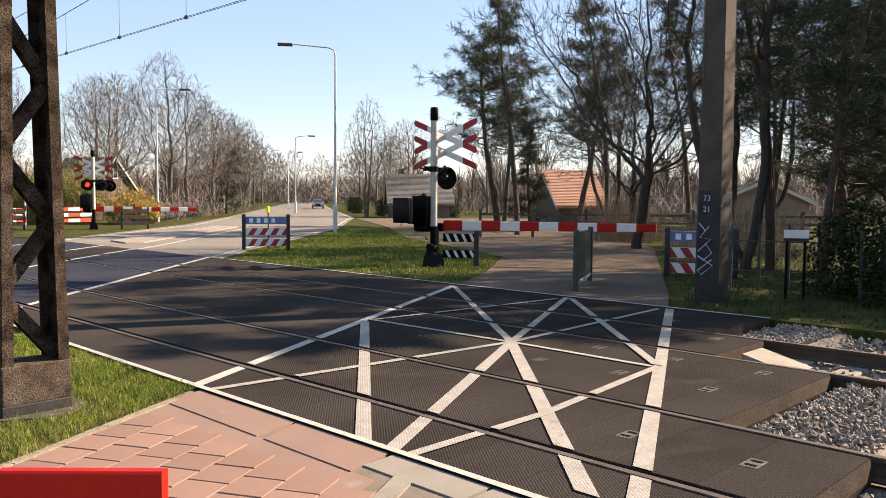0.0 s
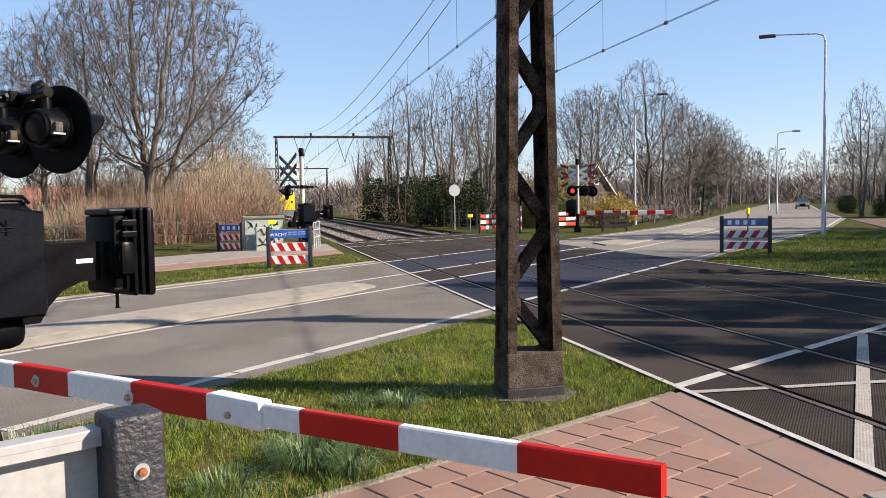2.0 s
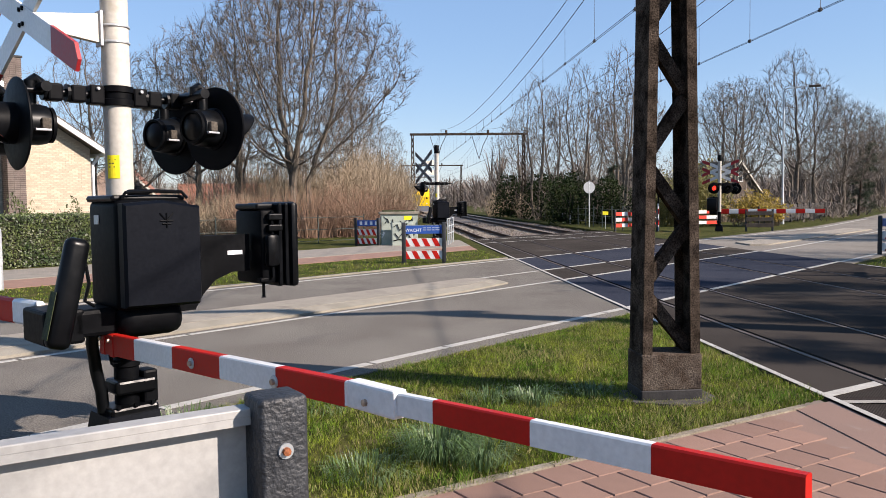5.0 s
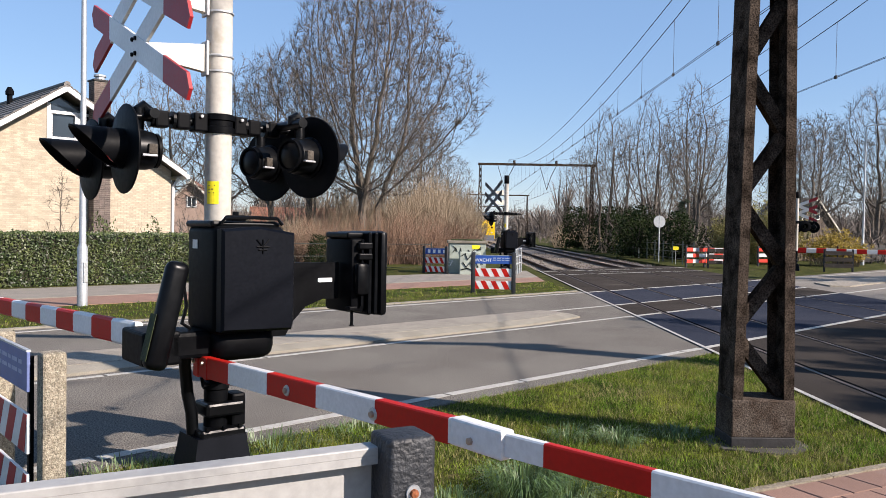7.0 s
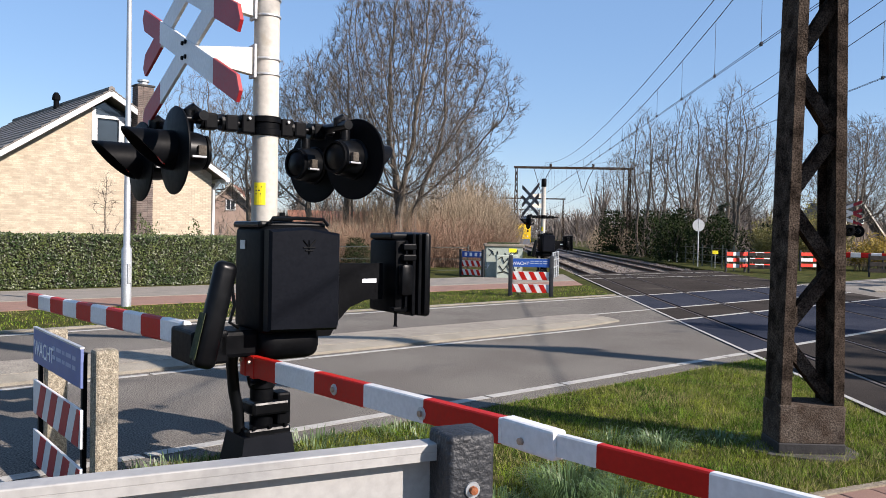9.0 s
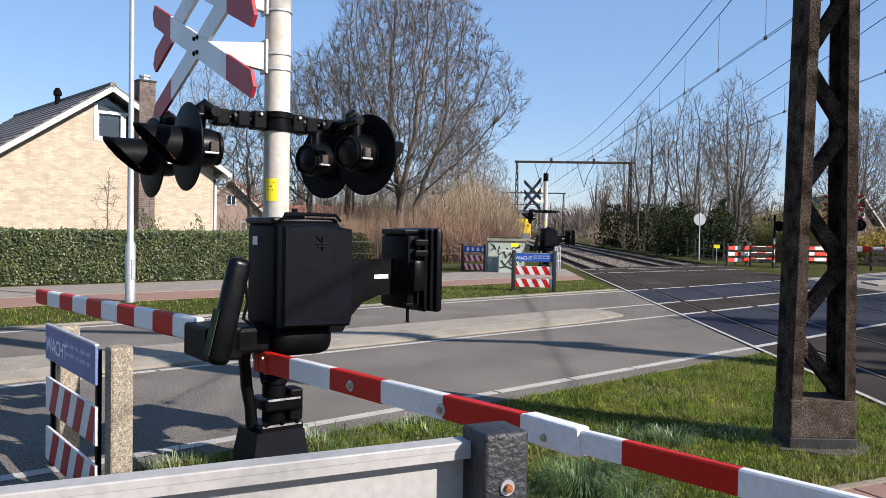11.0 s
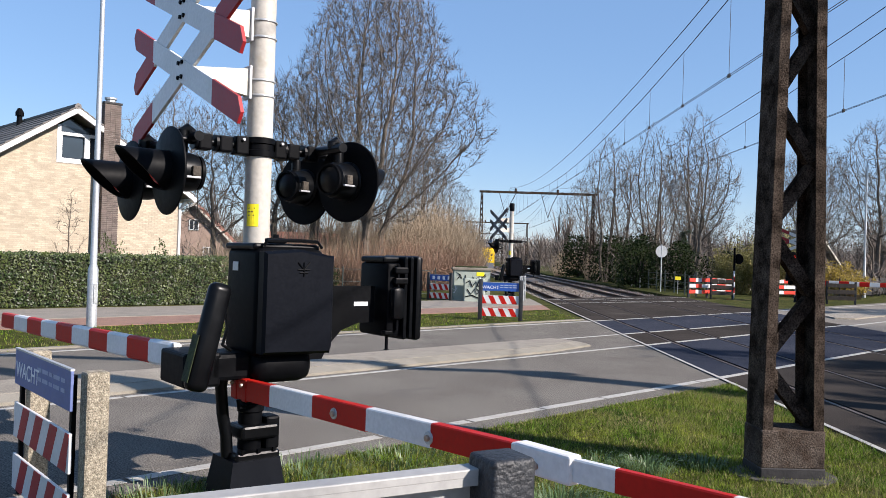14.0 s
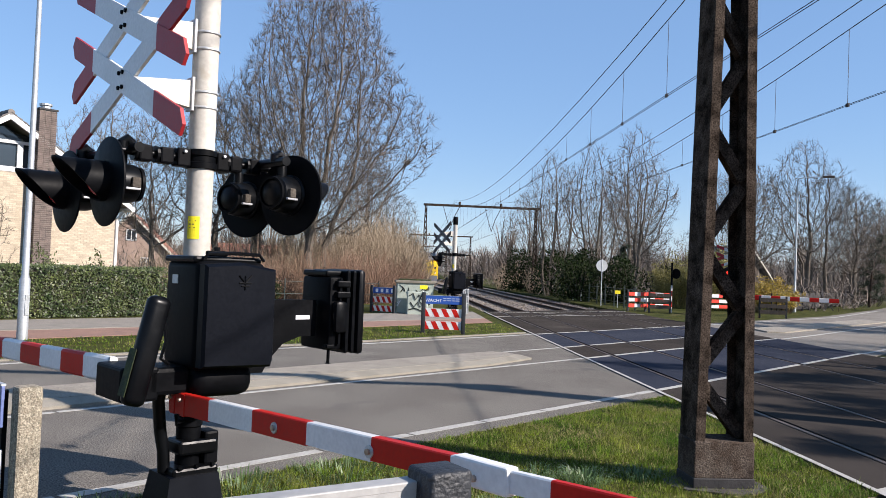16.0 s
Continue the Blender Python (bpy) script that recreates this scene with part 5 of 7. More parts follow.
    part("cabinet_rim", Geo().rbox((1.0, -0.54, 1.13), (1.035, -0.08, 1.75), 0.015), M["black_gloss"], cab)
    part("cabinet_door", Geo().rbox((1.05, -0.55, 1.12), (1.115, -0.07, 1.755), 0.03), M["black_gloss"], cab, smooth=True)
    part("cabinet_top", Geo().rbox((0.81, -0.46, 1.70), (1.0, -0.14, 1.745), 0.015), M["black_gloss"], cab)
    part("cable_pod", Geo().rbox((0.84, -0.56, 1.28), (0.95, -0.49, 1.52), 0.03), M["black_gloss"], cab, smooth=True)
    part("hinge_pin", Geo().tube([(0.90, -0.52, 1.20), (0.90, -0.52, 1.69)], 0.012, 8), M["black_gloss"], cab)
    for z in (1.57, 1.65):
        part("hinge", Geo().rbox((0.86, -0.545, z - 0.03), (0.98, -0.495, z + 0.02), 0.01), M["black_gloss"], cab)
    part("latch", Geo().rbox((0.79, -0.53, 1.17), (0.86, -0.47, 1.20), 0.008), M["black"], cab)
    part("drain", Geo().tube([(0.86, -0.45, 1.18), (0.86, -0.45, 1.06), (0.86, -0.45, 1.05)], [0.012, 0.012, 0.024], 8), M["black"], cab)
    # counterweight lever and fork of the second arm
    g = Geo()
    g.rbox((-0.075, -0.055, 0.0), (0.075, 0.055, 0.70), 0.055, pose(-0.62, -0.47, 0.86, 0, 13, 0), 4)
    part("counterweight", g, M["black_gloss"], t, smooth=True)
    part("moss_patch", Geo().rbox((-0.005, -0.05, 0.03), (0.0, 0.05, 0.33), 0.004, pose(-0.62, -0.47, 0.86, 0, 13, 0) @ pose(-0.0775, 0.0, 0.02)), M["moss"], t)
    part("fork", Geo().rbox((-0.67, -0.42, 0.87), (-0.42, 0.0, 1.09), 0.02), M["black"], t)
    part("fork_link", Geo().rbox((-0.5, -0.42, 0.90), (-0.2, -0.10, 1.08), 0.03), M["black"], t)
    part("cable", Geo().tube([(-0.46, -0.37, 1.42), (-0.40, -0.40, 1.38), (-0.39, -0.42, 1.25), (-0.42, -0.42, 1.14), (-0.36, -0.42, 1.10)], 0.012, 6), M["black_gloss"], t, smooth=True)
    # the arm over the path: banded, thick inner part, hinge, slim outer part
    top0, rise = 0.905, 0.0325
    bar = thing("barrier_arm", "", "")
    bar.parent = t
    for k in ("label", "category"):
        if k in bar.keys():
            del bar[k]
    k = max(arm, 1) / 4.62
    cuts = [-0.27, -0.82, -1.34, -1.89, -2.43, -2.97, -3.25, -3.505, -3.98, -4.44, -4.885]
    cuts = [c if 1 < arm < 4.7 else -0.27 + (c + 0.27) * k for c in cuts]
    tone = ["red", "white", "red", "white", "red", "white", "white", "red", "white", "red"]
    for i, (a, b) in enumerate(zip(cuts, cuts[1:]) if arm > 1 else ()):
        za, zb = top0 + rise * -(a + 0.27), top0 + rise * -(b + 0.27)
        inner = i < 6
        h = 0.135 - 0.006 * i if inner else 0.088
        w = 0.030 if inner else 0.020
        drop = 0.0 if inner else 0.012
        g = Geo()
        pts = []
        for y, z in ((a, za), (b, zb)):
            z -= drop
            pts += [(-0.25 - w, y, z - h), (-0.25 + w, y, z - h), (-0.25 + w, y, z - 0.006), (-0.25 + w - 0.006, y, z), (-0.25 - w + 0.006, y, z), (-0.25 - w, y, z - 0.006)]
        g.add(pts, [(5, 4, 3, 2, 1, 0), (6, 7, 8, 9, 10, 11)] + [(j, (j + 1) % 6, 6 + (j + 1) % 6, 6 + j) for j in range(6)])
        part("red_section" if tone[i] == "red" else "white_section", g, M[tone[i]], bar)
    for y in (-1.58, -2.42, -3.12) if arm > 1 else ():
        y = y if 1 < arm < 4.7 else -0.27 + (y + 0.27) * k
        z = top0 + rise * -(y + 0.27) - 0.07
        b = part("washer", Geo().lathe([(0.032, 0), (0.03, 0.006), (0.001, 0.006)], 18, pose(-0.281, y, z, 0, -90, 0)), M["steel"], bar)
        part("bolt", Geo().lathe([(0.016, 0), (0.015, 0.014), (0.001, 0.016)], 8, pose(-0.286, y, z, 0, -90, 0)), M["bolt"], b)
    for y in (-0.33, -0.47) if arm > 1 else ():
        part("strap", Geo().rbox((-0.285, y - 0.028, top0 - 0.138), (-0.215, y + 0.028, top0 + 0.004), 0.003), M["red"], bar)
        part("strap_bolt", Geo().lathe([(0.014, 0), (0.012, 0.014), (0.001, 0.016)], 8, pose(-0.297, y, top0 - 0.03, 0, -90, 0)), M["bolt"], bar)
    part("hinge_plate", Geo().rbox((-0.288, -3.30 * k, top0 - 0.02), (-0.214, -2.99 * k, top0 + 0.097), 0.012), M["white"], bar) if 1 < arm < 4.7 else None
    # the second arm, over the road lane
    if rear:
        ra = thing("barrier_arm", "", "")
        ra.parent = t
        for key in ("label", "category"):
            if key in ra.keys():
                del ra[key]
        p0, p1 = Vector((-0.56, 0.0, 1.03)), Vector(rear_end or (-0.96, rear, 1.02))
        count = 10 if rear < 4 else 11
        for i in range(count):
            a, b = p0.lerp(p1, i / count), p0.lerp(p1, (i + 1) / count)
            g, hh = Geo(), rear_h * (1 - 0.02 * i) / 2
            q = [(dx * 0.035, dz * hh) for dx, dz in ((-1, -0.8), (-0.6, -1), (0.6, -1), (1, -0.8), (1, 0.8), (0.6, 1), (-0.6, 1), (-1, 0.8))]
            g.add([(e.x + u, e.y, e.z + w) for e in (a, b) for u, w in q], [tuple(range(8)), tuple(reversed(range(8, 16)))] + [(j, 8 + j, 8 + (j + 1) % 8, (j + 1) % 8) for j in range(8)])
            banded = (count - 1 - i) % 2 == 0
            part("red_section" if banded else "white_section", g, M["red" if banded else "white"], ra)
    # column, clamps, hose and cast foot
    part("column", Geo().lathe([(0.085, 0.30), (0.085, 0.60), (0.095, 0.61), (0.095, 0.66), (0.085, 0.67), (0.085, 0.98), (0.094, 1.03)], 24), M["black"], t, smooth=True)
    part("column_clamp", Geo().rbox((-0.12, -0.13, 0.42), (0.17, 0.10, 0.52), 0.02), M["black_gloss"], t)
    part("column_clamp", Geo().rbox((0.08, -0.10, 0.33), (0.19, 0.05, 0.57), 0.02), M["black"], t)
    part("hook", Geo().tube([(0.09, -0.1, 0.66), (0.15, -0.13, 0.68), (0.17, -0.13, 0.74)], 0.014, 6), M["black"], t)
    part("hook", Geo().tube([(-0.09, -0.1, 0.66), (-0.15, -0.13, 0.66), (-0.16, -0.13, 0.72)], 0.014, 6), M["black"], t)
    part("hose", Geo().tube([(-0.22, -0.04, 1.0), (-0.24, -0.02, 0.80), (-0.215, -0.01, 0.60), (-0.18, 0.0, 0.45), (-0.17, 0.0, 0.30)], 0.042, 10), M["black_gloss"], t, smooth=True)
    part("flange", Geo().rbox((-0.17, -0.15, 0.27), (0.17, 0.12, 0.34), 0.02), M["black_gloss"], t)
    g = Geo().add([(-0.26, -0.22, -0.05), (0.20, -0.22, -0.05), (0.20, 0.20, -0.05), (-0.26, 0.20, -0.05), (-0.20, -0.17, 0.29), (0.16, -0.17, 0.29), (0.16, 0.16, 0.29), (-0.20, 0.16, 0.29)],
                  [(3, 2, 1, 0), (4, 5, 6, 7), (0, 1, 5, 4), (1, 2, 6, 5), (2, 3, 7, 6), (3, 0, 4, 7)])
    part("foot", g, M["charcoal"], t)
    for x in (-0.12, 0.0, 0.12):
        part("nut", Geo().tube([(x, -0.15, 0.335), (x, -0.15, 0.36)], 0.016, 6), M["black_gloss"], t)
    return t

near_signal = crossing_signal("black and white level crossing signal with red-white barrier arms lowered", pose(-2.48, 6.3, 0, 0, 0, 39.7), 4.62, 3.3, rear_h=0.17)
crossing_signal("level crossing signal with lowered barrier arm over the footpath", pose(14.45, 15.35, 0, 0, 0, 195), 0, 5.7, ("lens_dark",) * 4, 0.27, (-2.82, 5.06, 1.02), True)
crossing_signal("level crossing signal flashing red beside a lowered barrier arm", pose(17.2, 43.1, 0, 0, 0, 244), 0, 5.2, ("lens_dark", "lens_dark", "red_lit", "lens_dark"), 0.27)
crossing_signal("level crossing signal with stacked crosses beside a relay cabinet", pose(1.45, 34.2, 0, 0, 0, 18), 0, 0, ("lens_red",) * 4, single=True, dull=True)

# ---- near the camera: chicane board, warning sign, path ----
post_t = thing("chicane_fence", "white sheet board on dark recycled-plastic posts beside the path", "fence", pose(-0.92, 2.655, 0, 0, 0, 29))
part("post", Geo().rbox((-0.068, -0.068, -0.1), (0.068, 0.068, 1.225), 0.014, seg=3), M["rubber_post"], post_t, "dark grained recycled-plastic post", smooth=True)
w = part("washer", Geo().lathe([(0.022, 0), (0.021, 0.004), (0.001, 0.004)], 20, pose(0.0, -0.069, 1.08, 90, 0, 0)), M["steel"], post_t)
part("bolt", Geo().lathe([(0.012, 0), (0.011, 0.010), (0.001, 0.012)], 8, pose(0.0, -0.073, 1.08, 90, 0, 0)), M["rust_bolt"], w)
part("post", Geo().rbox((-2.068, -0.068, -0.1), (-1.932, 0.068, 1.225), 0.014, seg=3), M["rubber_post"], post_t, "dark grained recycled-plastic post", smooth=True)
board = part("board", Geo().rbox((-1.99, 0.05, 0.40), (-0.03, 0.062, 1.175), 0.004), M["board_white"], post_t)
part("top_lip", Geo().rbox((-1.99, 0.008, 1.165), (-0.03, 0.072, 1.19), 0.004), M["board_white"], board)
part("lip_fold", Geo().box((-1.99, 0.008, 1.145), (-0.03, 0.011, 1.167)), M["board_white"], board)
part("lower_rail", Geo().rbox((-1.99, 0.0, 0.90), (-0.03, 0.048, 0.93), 0.004), M["board_white"], board)


def warning_board(label, m, width=1.25, posts="concrete", pale=True, lettered=True, slant=1):
    """A blue waiting sign over red and white striped boards on two posts; local x along the board, front to -y."""
    t = thing("warning_board", label, "sign", m, group="waiting signs at the crossing")
    h = width / 2
    for x in (-h + 0.06, h - 0.06) if posts == "concrete" else (-h, h):
        if posts == "concrete":
            part("post", Geo().rbox((x - 0.062 + (0.11 if x > 0 else 0.05), 0.045, -0.1), (x + 0.062 + (0.11 if x > 0 else 0.05), 0.185, 1.03), 0.02, seg=2), M["concrete"], t, "rough pebbled concrete post", smooth=False)
            part("rail_upright", Geo().box((x - 0.02, 0.012, 0.0), (x + 0.02, 0.04, 1.0)), M["black"], t)
        else:
            part("post", Geo().rbox((x - 0.06, -0.05, -0.1), (x + 0.06, 0.05, 1.12), 0.015), M[posts], t, smooth=True)
    pan = part("panel", Geo().rbox((-h, -0.012, 0.79), (h, 0.008, 1.03), 0.004), M["blue_pale" if pale else "blue"], t, "blue panel lettered in white")
    part("panel_edge", Geo().box((-h, -0.014, 1.03), (h, 0.012, 1.042)), M["steel"], pan)
    if lettered:
        lettering("WACHT", 0.15 if width > 1.2 else 0.13, M["lettering"], pan, pose(-h + 0.04, -0.014, 0.85, 90, 0, 0))
        for z in (0.945, 0.885):
            x = -h + 0.56
            for ln in (0.09, 0.12, 0.07, 0.13, 0.08):
                if x + ln < h - 0.03:
                    part("text_bar", Geo().box((x, -0.0145, z), (x + ln, -0.0125, z + 0.026)), M["lettering_dim"], pan)
                x += ln + 0.025
    else:
        for k in range(4):
            part("text_bar", Geo().box((-h + 0.18 + 0.24 * k, -0.0145, 0.84), (-h + 0.30 + 0.24 * k, -0.0125, 0.98)), M["lettering"], pan)
    for z0, z1 in ((0.42, 0.66), (0.06, 0.30)):
        bd = part("striped_board", Geo().rbox((-h, -0.010, z0), (h, 0.010, z1), 0.004), M["white"], t)
        n = 4
        for k in range(n):
            u = -h + width * (k + 0.15) / n
            wd, sl = width / n * 0.5, width / n * 0.42
            pts = [(u, z0 + 0.004), (u + wd, z0 + 0.004), (min(u + wd - sl, h), z1 - 0.004), (max(u - sl, -h + 0.003), z1 - 0.004)]
            pts = pts if slant > 0 else [(-x, z) for x, z in pts[::-1]]
            g = Geo().add([(x, -0.0125, z) for x, z in pts] + [(x, -0.0095, z) for x, z in pts], [(0, 1, 2, 3), (7, 6, 5, 4), (0, 4, 5, 1), (1, 5, 6, 2), (2, 6, 7, 3), (3, 7, 4, 0)])
            part("red_stripe", g, M["red_sign" if pale else "red"], bd)
    return t

warning_board("faded blue waiting sign over striped boards between rough concrete posts", pose(-3.70, 5.71, -0.02, 0, 0, -48.5), 1.25, "concrete", True, slant=-1)
warning_board("bright blue waiting sign over red-white striped boards on the verge", pose(0.42, 23.8, 0.04, 0, 0, -3), 1.16, "rubber_post", False)
warning_board("blue waiting sign over red-white striped boards on the grass island", pose(14.75, 23.5, 0.05, 0, 0, -38), 1.45, "rubber_post", True, False, slant=-1)
warning_board("blue waiting sign over dark striped boards beside the relay cabinet", pose(-1.45, 33.6, 0.0, 0, 0, -30), 1.05, "rubber_post", False, False)

# ---- houses, hedge and lamps ----
E45 = pose(0, 0, 0, 0, 0, 45)
# the yellow brick house: local x along the gable wall, y back into the house
base = Vector((-41.3 / 2, 41.3 / 2, 0))
HM = Matrix.Translation(base) @ E45
house = thing("house", "pale yellow brick house with dark tiled roof and white trim", "house", HM)
PX, PZ = 9.64, 6.15
LX, LZ, RX, RZ = 3.6, 2.07, 13.85, 3.55
def gable_z(x):
    return PZ - (PX - x) * (PZ - LZ) / (PX - LX) if x < PX else PZ - (x - PX) * (PZ - RZ) / (RX - PX)
# wall of the gable with a window opening, as a slab cut round the opening
WX0, WX1, WZ0, WZ1 = 9.2, 11.1, 4.6, 5.85
def wall_panel(pts, y0, y1):
    n = len(pts)
    return Geo().add([(x, y0, z) for x, z in pts] + [(x, y1, z) for x, z in pts], [tuple(range(n)), tuple(reversed(range(n, 2 * n)))] + [(i, n + i, n + (i + 1) % n, (i + 1) % n) for i in range(n)])
part("gable_wall", wall_panel([(LX, -0.3), (13.5, -0.3), (13.5, gable_z(13.5)), (WX1, gable_z(WX1)), (WX1, WZ0), (WX0, WZ0), (WX0, gable_z(WX0)), (LX, gable_z(LX))], 0.02, 0.35), M["mortar"], house)
part("side_wall", Geo().box((13.2, 0.35, -0.3), (13.5, 11, 3.9)), M["mortar"], house)
part("back_wall", Geo().box((LX, 10.7, -0.3), (13.2, 11, 2.5)), M["mortar"], house)
# roof slopes with thickness
for name, x0, z0, x1, z1 in (("roof_slope", LX - 0.5, LZ - 0.36, PX, PZ), ("roof_slope", RX, RZ - 0.0, PX, PZ)):
    g = Geo().add([(x0, -0.45, z0 + 0.05), (x1, -0.45, z1 + 0.05), (x1, 11.3, z1 + 0.05), (x0, 11.3, z0 + 0.05), (x0, -0.45, z0 + 0.2), (x1, -0.45, z1 + 0.2), (x1, 11.3, z1 + 0.2), (x0, 11.3, z0 + 0.2)],
                  [(3, 2, 1, 0), (4, 5, 6, 7), (0, 1, 5, 4), (1, 2, 6, 5), (2, 3, 7, 6), (3, 0, 4, 7)])
    slope = part(name, g, M["roof_tile"], house, "dark brown-grey tiled roof")
    rows = 24
    for r in range(rows):
        u0, u1 = r / rows, (r + 1) / rows
        xa, xb = x0 + (x1 - x0) * u0, x0 + (x1 - x0) * u1
        za, zb = z0 + (z1 - z0) * u0, z0 + (z1 - z0) * u1
        s = Geo().add([(xa, -0.5, za + 0.245), (xb, -0.5, zb + 0.215), (xb, 11.3, zb + 0.215), (xa, 11.3, za + 0.245), (xa, -0.5, za + 0.19), (xb, -0.5, zb + 0.19), (xb, 11.3, zb + 0.19), (xa, 11.3, za + 0.19)],
                       [(0, 1, 2, 3), (7, 6, 5, 4), (0, 4, 5, 1), (1, 5, 6, 2), (2, 6, 7, 3), (3, 7, 4, 0)])
        part("tile_course", s, M["roof_tile"], slope)
    b = Geo().add([(x0, -0.5, z0 - 0.02), (x1, -0.5, z1 - 0.02), (x1, -0.5, z1 + 0.17), (x0, -0.5, z0 + 0.17), (x0, -0.42, z0 - 0.02), (x1, -0.42, z1 - 0.02), (x1, -0.42, z1 + 0.17), (x0, -0.42, z0 + 0.17)],
                   [(0, 1, 2, 3), (7, 6, 5, 4), (0, 4, 5, 1), (1, 5, 6, 2), (2, 6, 7, 3), (3, 7, 4, 0)])
    part("bargeboard", b, M["white"], house, "white bargeboard")
part("ridge", Geo().tube([(PX, -0.5, PZ + 0.2), (PX, 11.3, PZ + 0.2)], 0.11, 8), M["roof_tile"], house)
part("gutter", Geo().tube([(RX + 0.05, -0.5, RZ + 0.02), (RX + 0.05, 11.3, RZ + 0.02)], 0.09, 8), M["white"], house)
part("downpipe", Geo().tube([(RX - 0.1, -0.1, RZ - 0.05), (13.62, 0.1, RZ - 0.35), (13.6, 0.1, 0)], 0.06, 8), M["white"], house)
part("vent_pipe", Geo().lathe([(0.1, 0), (0.1, 0.45), (0.15, 0.47), (0.15, 0.6), (0.07, 0.75), (0.001, 0.76)], 12, pose(PX - 0.25, 4.6, PZ - 0.1)), M["black"], house)
part("vent_pipe", Geo().lathe([(0.13, 0), (0.13, 0.55), (0.001, 0.56)], 12, pose(PX - 3.4, 3.4, PZ - 2.3)), M["wood_dark"], house)
# gable window
win = part("window", Geo().box((WX0 + 0.03, 0.10, WZ0 + 0.03), (WX1 - 0.03, 0.12, gable_z(WX0) - 0.1)), M["window_glass"], house)
for lo, hi in (((WX0 - 0.02, 0.0, WZ0 - 0.1), (WX1 + 0.02, 0.16, WZ0 + 0.06)), ((WX0 - 0.02, 0.0, WZ0), (WX0 + 0.1, 0.16, gable_z(WX0) - 0.1)), ((10.08, 0.02, WZ0), (10.2, 0.15, 5.45)), ((WX1 - 0.1, 0.0, WZ0), (WX1 + 0.02, 0.16, gable_z(WX1) - 0.1)), ((WX0, 0.0, 5.42), (WX1, 0.16, 5.52)), ((9.30, 0.03, WZ0), (9.36, 0.14, 5.45)), ((10.20, 0.03, WZ0), (10.26, 0.14, 5.45))):
    part("window_frame", Geo().box(lo, hi), M["white"], win)
part("lead_panel", wall_panel([(WX0 + 0.05, 5.52), (WX1 - 0.05, 5.52), (WX1 - 0.05, gable_z(WX1) - 0.1), (PX, PZ - 0.15), (WX0 + 0.05, gable_z(WX0) - 0.1)], 0.06, 0.09), M["window_glass"], win)
# brick courses of the gable: long thin bricks, the nearest as pieces
brick_mesh = Geo().box((0, 0.014, 0), (0.207, 0.03, 0.054)).mesh("brick", M["brick_wall"])
rest = Geo()
count = 0
z = 1.25
row = 0
while z < PZ - 0.3:
    x = LX + (0.11 if row % 2 else 0.0) + 2.4
    while x + 0.21 < 13.5:
        top = min(gable_z(x), gable_z(x + 0.2)) - 0.12
        inside = WX0 - 0.1 < x + 0.2 and x < WX1 + 0.06 and z + 0.05 > WZ0 - 0.1
        chim = 10.5 < x + 0.1 < 11.1
        if z + 0.055 < top and not inside and not chim:
            if count < 290 and 11.4 < x and 2.0 < z:
                ob = new("brick", brick_mesh)
                ob.parent, ob.location = house, (x, 0.0, z)
                count += 1
            else:
                rest.box((x, 0.014, z), (x + 0.207, 0.03, z + 0.054))
        x += 0.217
    z += 0.064
    row += 1
tagged(part("brickwork", rest, M["brick_rest"], house), kind="stuff")
# brown chimney stack in front of the gable
ch = part("chimney", Geo().box((10.52, -0.50, -0.3), (11.06, -0.01, 6.62)), M["mortar_dark"], house, "brown brick chimney stack")
g = Geo()
z, row = 1.2, 0
while z < 6.57:
    for k in range(3):
        x = 10.515 + 0.184 * k
        g.box((x, -0.512, z), (x + 0.174, -0.48, z + 0.052))
    for k in range(3):
        y = -0.51 + 0.168 * k
        g.box((10.508, y, z), (10.53, y + 0.158, z + 0.052))
        g.box((11.05, y, z), (11.072, y + 0.158, z + 0.052))
    z += 0.064
    row += 1
tagged(part("brickwork", g, M["brick_dark_rest"], ch), kind="stuff")
part("chimney_cap", Geo().box((10.48, -0.54, 6.60), (11.10, 0.03, 6.66)), M["tar"], ch)
part("chimney_cowl", Geo().lathe([(0.16, 6.66), (0.16, 6.76), (0.2, 6.78), (0.2, 6.84), (0.001, 6.86)], 12, pose(10.79, -0.26, 0)), M["steel"], ch)

# hedge: a dark core under a coat of leaves
hedge = thing("hedge", "clipped dark green leafy garden hedge beside the pavement", "hedge", Matrix.Translation((-35.6 / 2, 35.6 / 2, 0)) @ E45)
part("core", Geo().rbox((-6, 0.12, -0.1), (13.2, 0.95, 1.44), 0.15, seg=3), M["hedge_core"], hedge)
g = Geo()
rnd = random.Random(5)
for i in range(26000):
    x = rnd.uniform(0.5, 13.4)
    u = rnd.random()
    if u < 0.74:
        p = Vector((x, 0.06 + rnd.gauss(0, 0.035) + 0.06 * noise.noise(Vector((x * 1.3, 0, u * 9))), rnd.uniform(0.0, 1.48)))
    else:
        p = Vector((x, rnd.uniform(0.05, 0.95), 1.48 + rnd.gauss(0, 0.03) + 0.07 * noise.noise(Vector((x * 1.7, 3, 0)))))
    s = rnd.uniform(0.022, 0.045)
    a = Vector((rnd.gauss(0, 1), rnd.gauss(0, 0.5), rnd.gauss(0, 1))).normalized() * s
    b = a.cross(Vector((rnd.gauss(0, 0.4), -1, rnd.gauss(0, 0.4) + 0.4))).normalized() * s * 0.6
    g.add([p - a, p + b, p + a, p - b], [(0, 1, 2, 3)])
part("leaf_coat", g, M["hedge"], hedge)
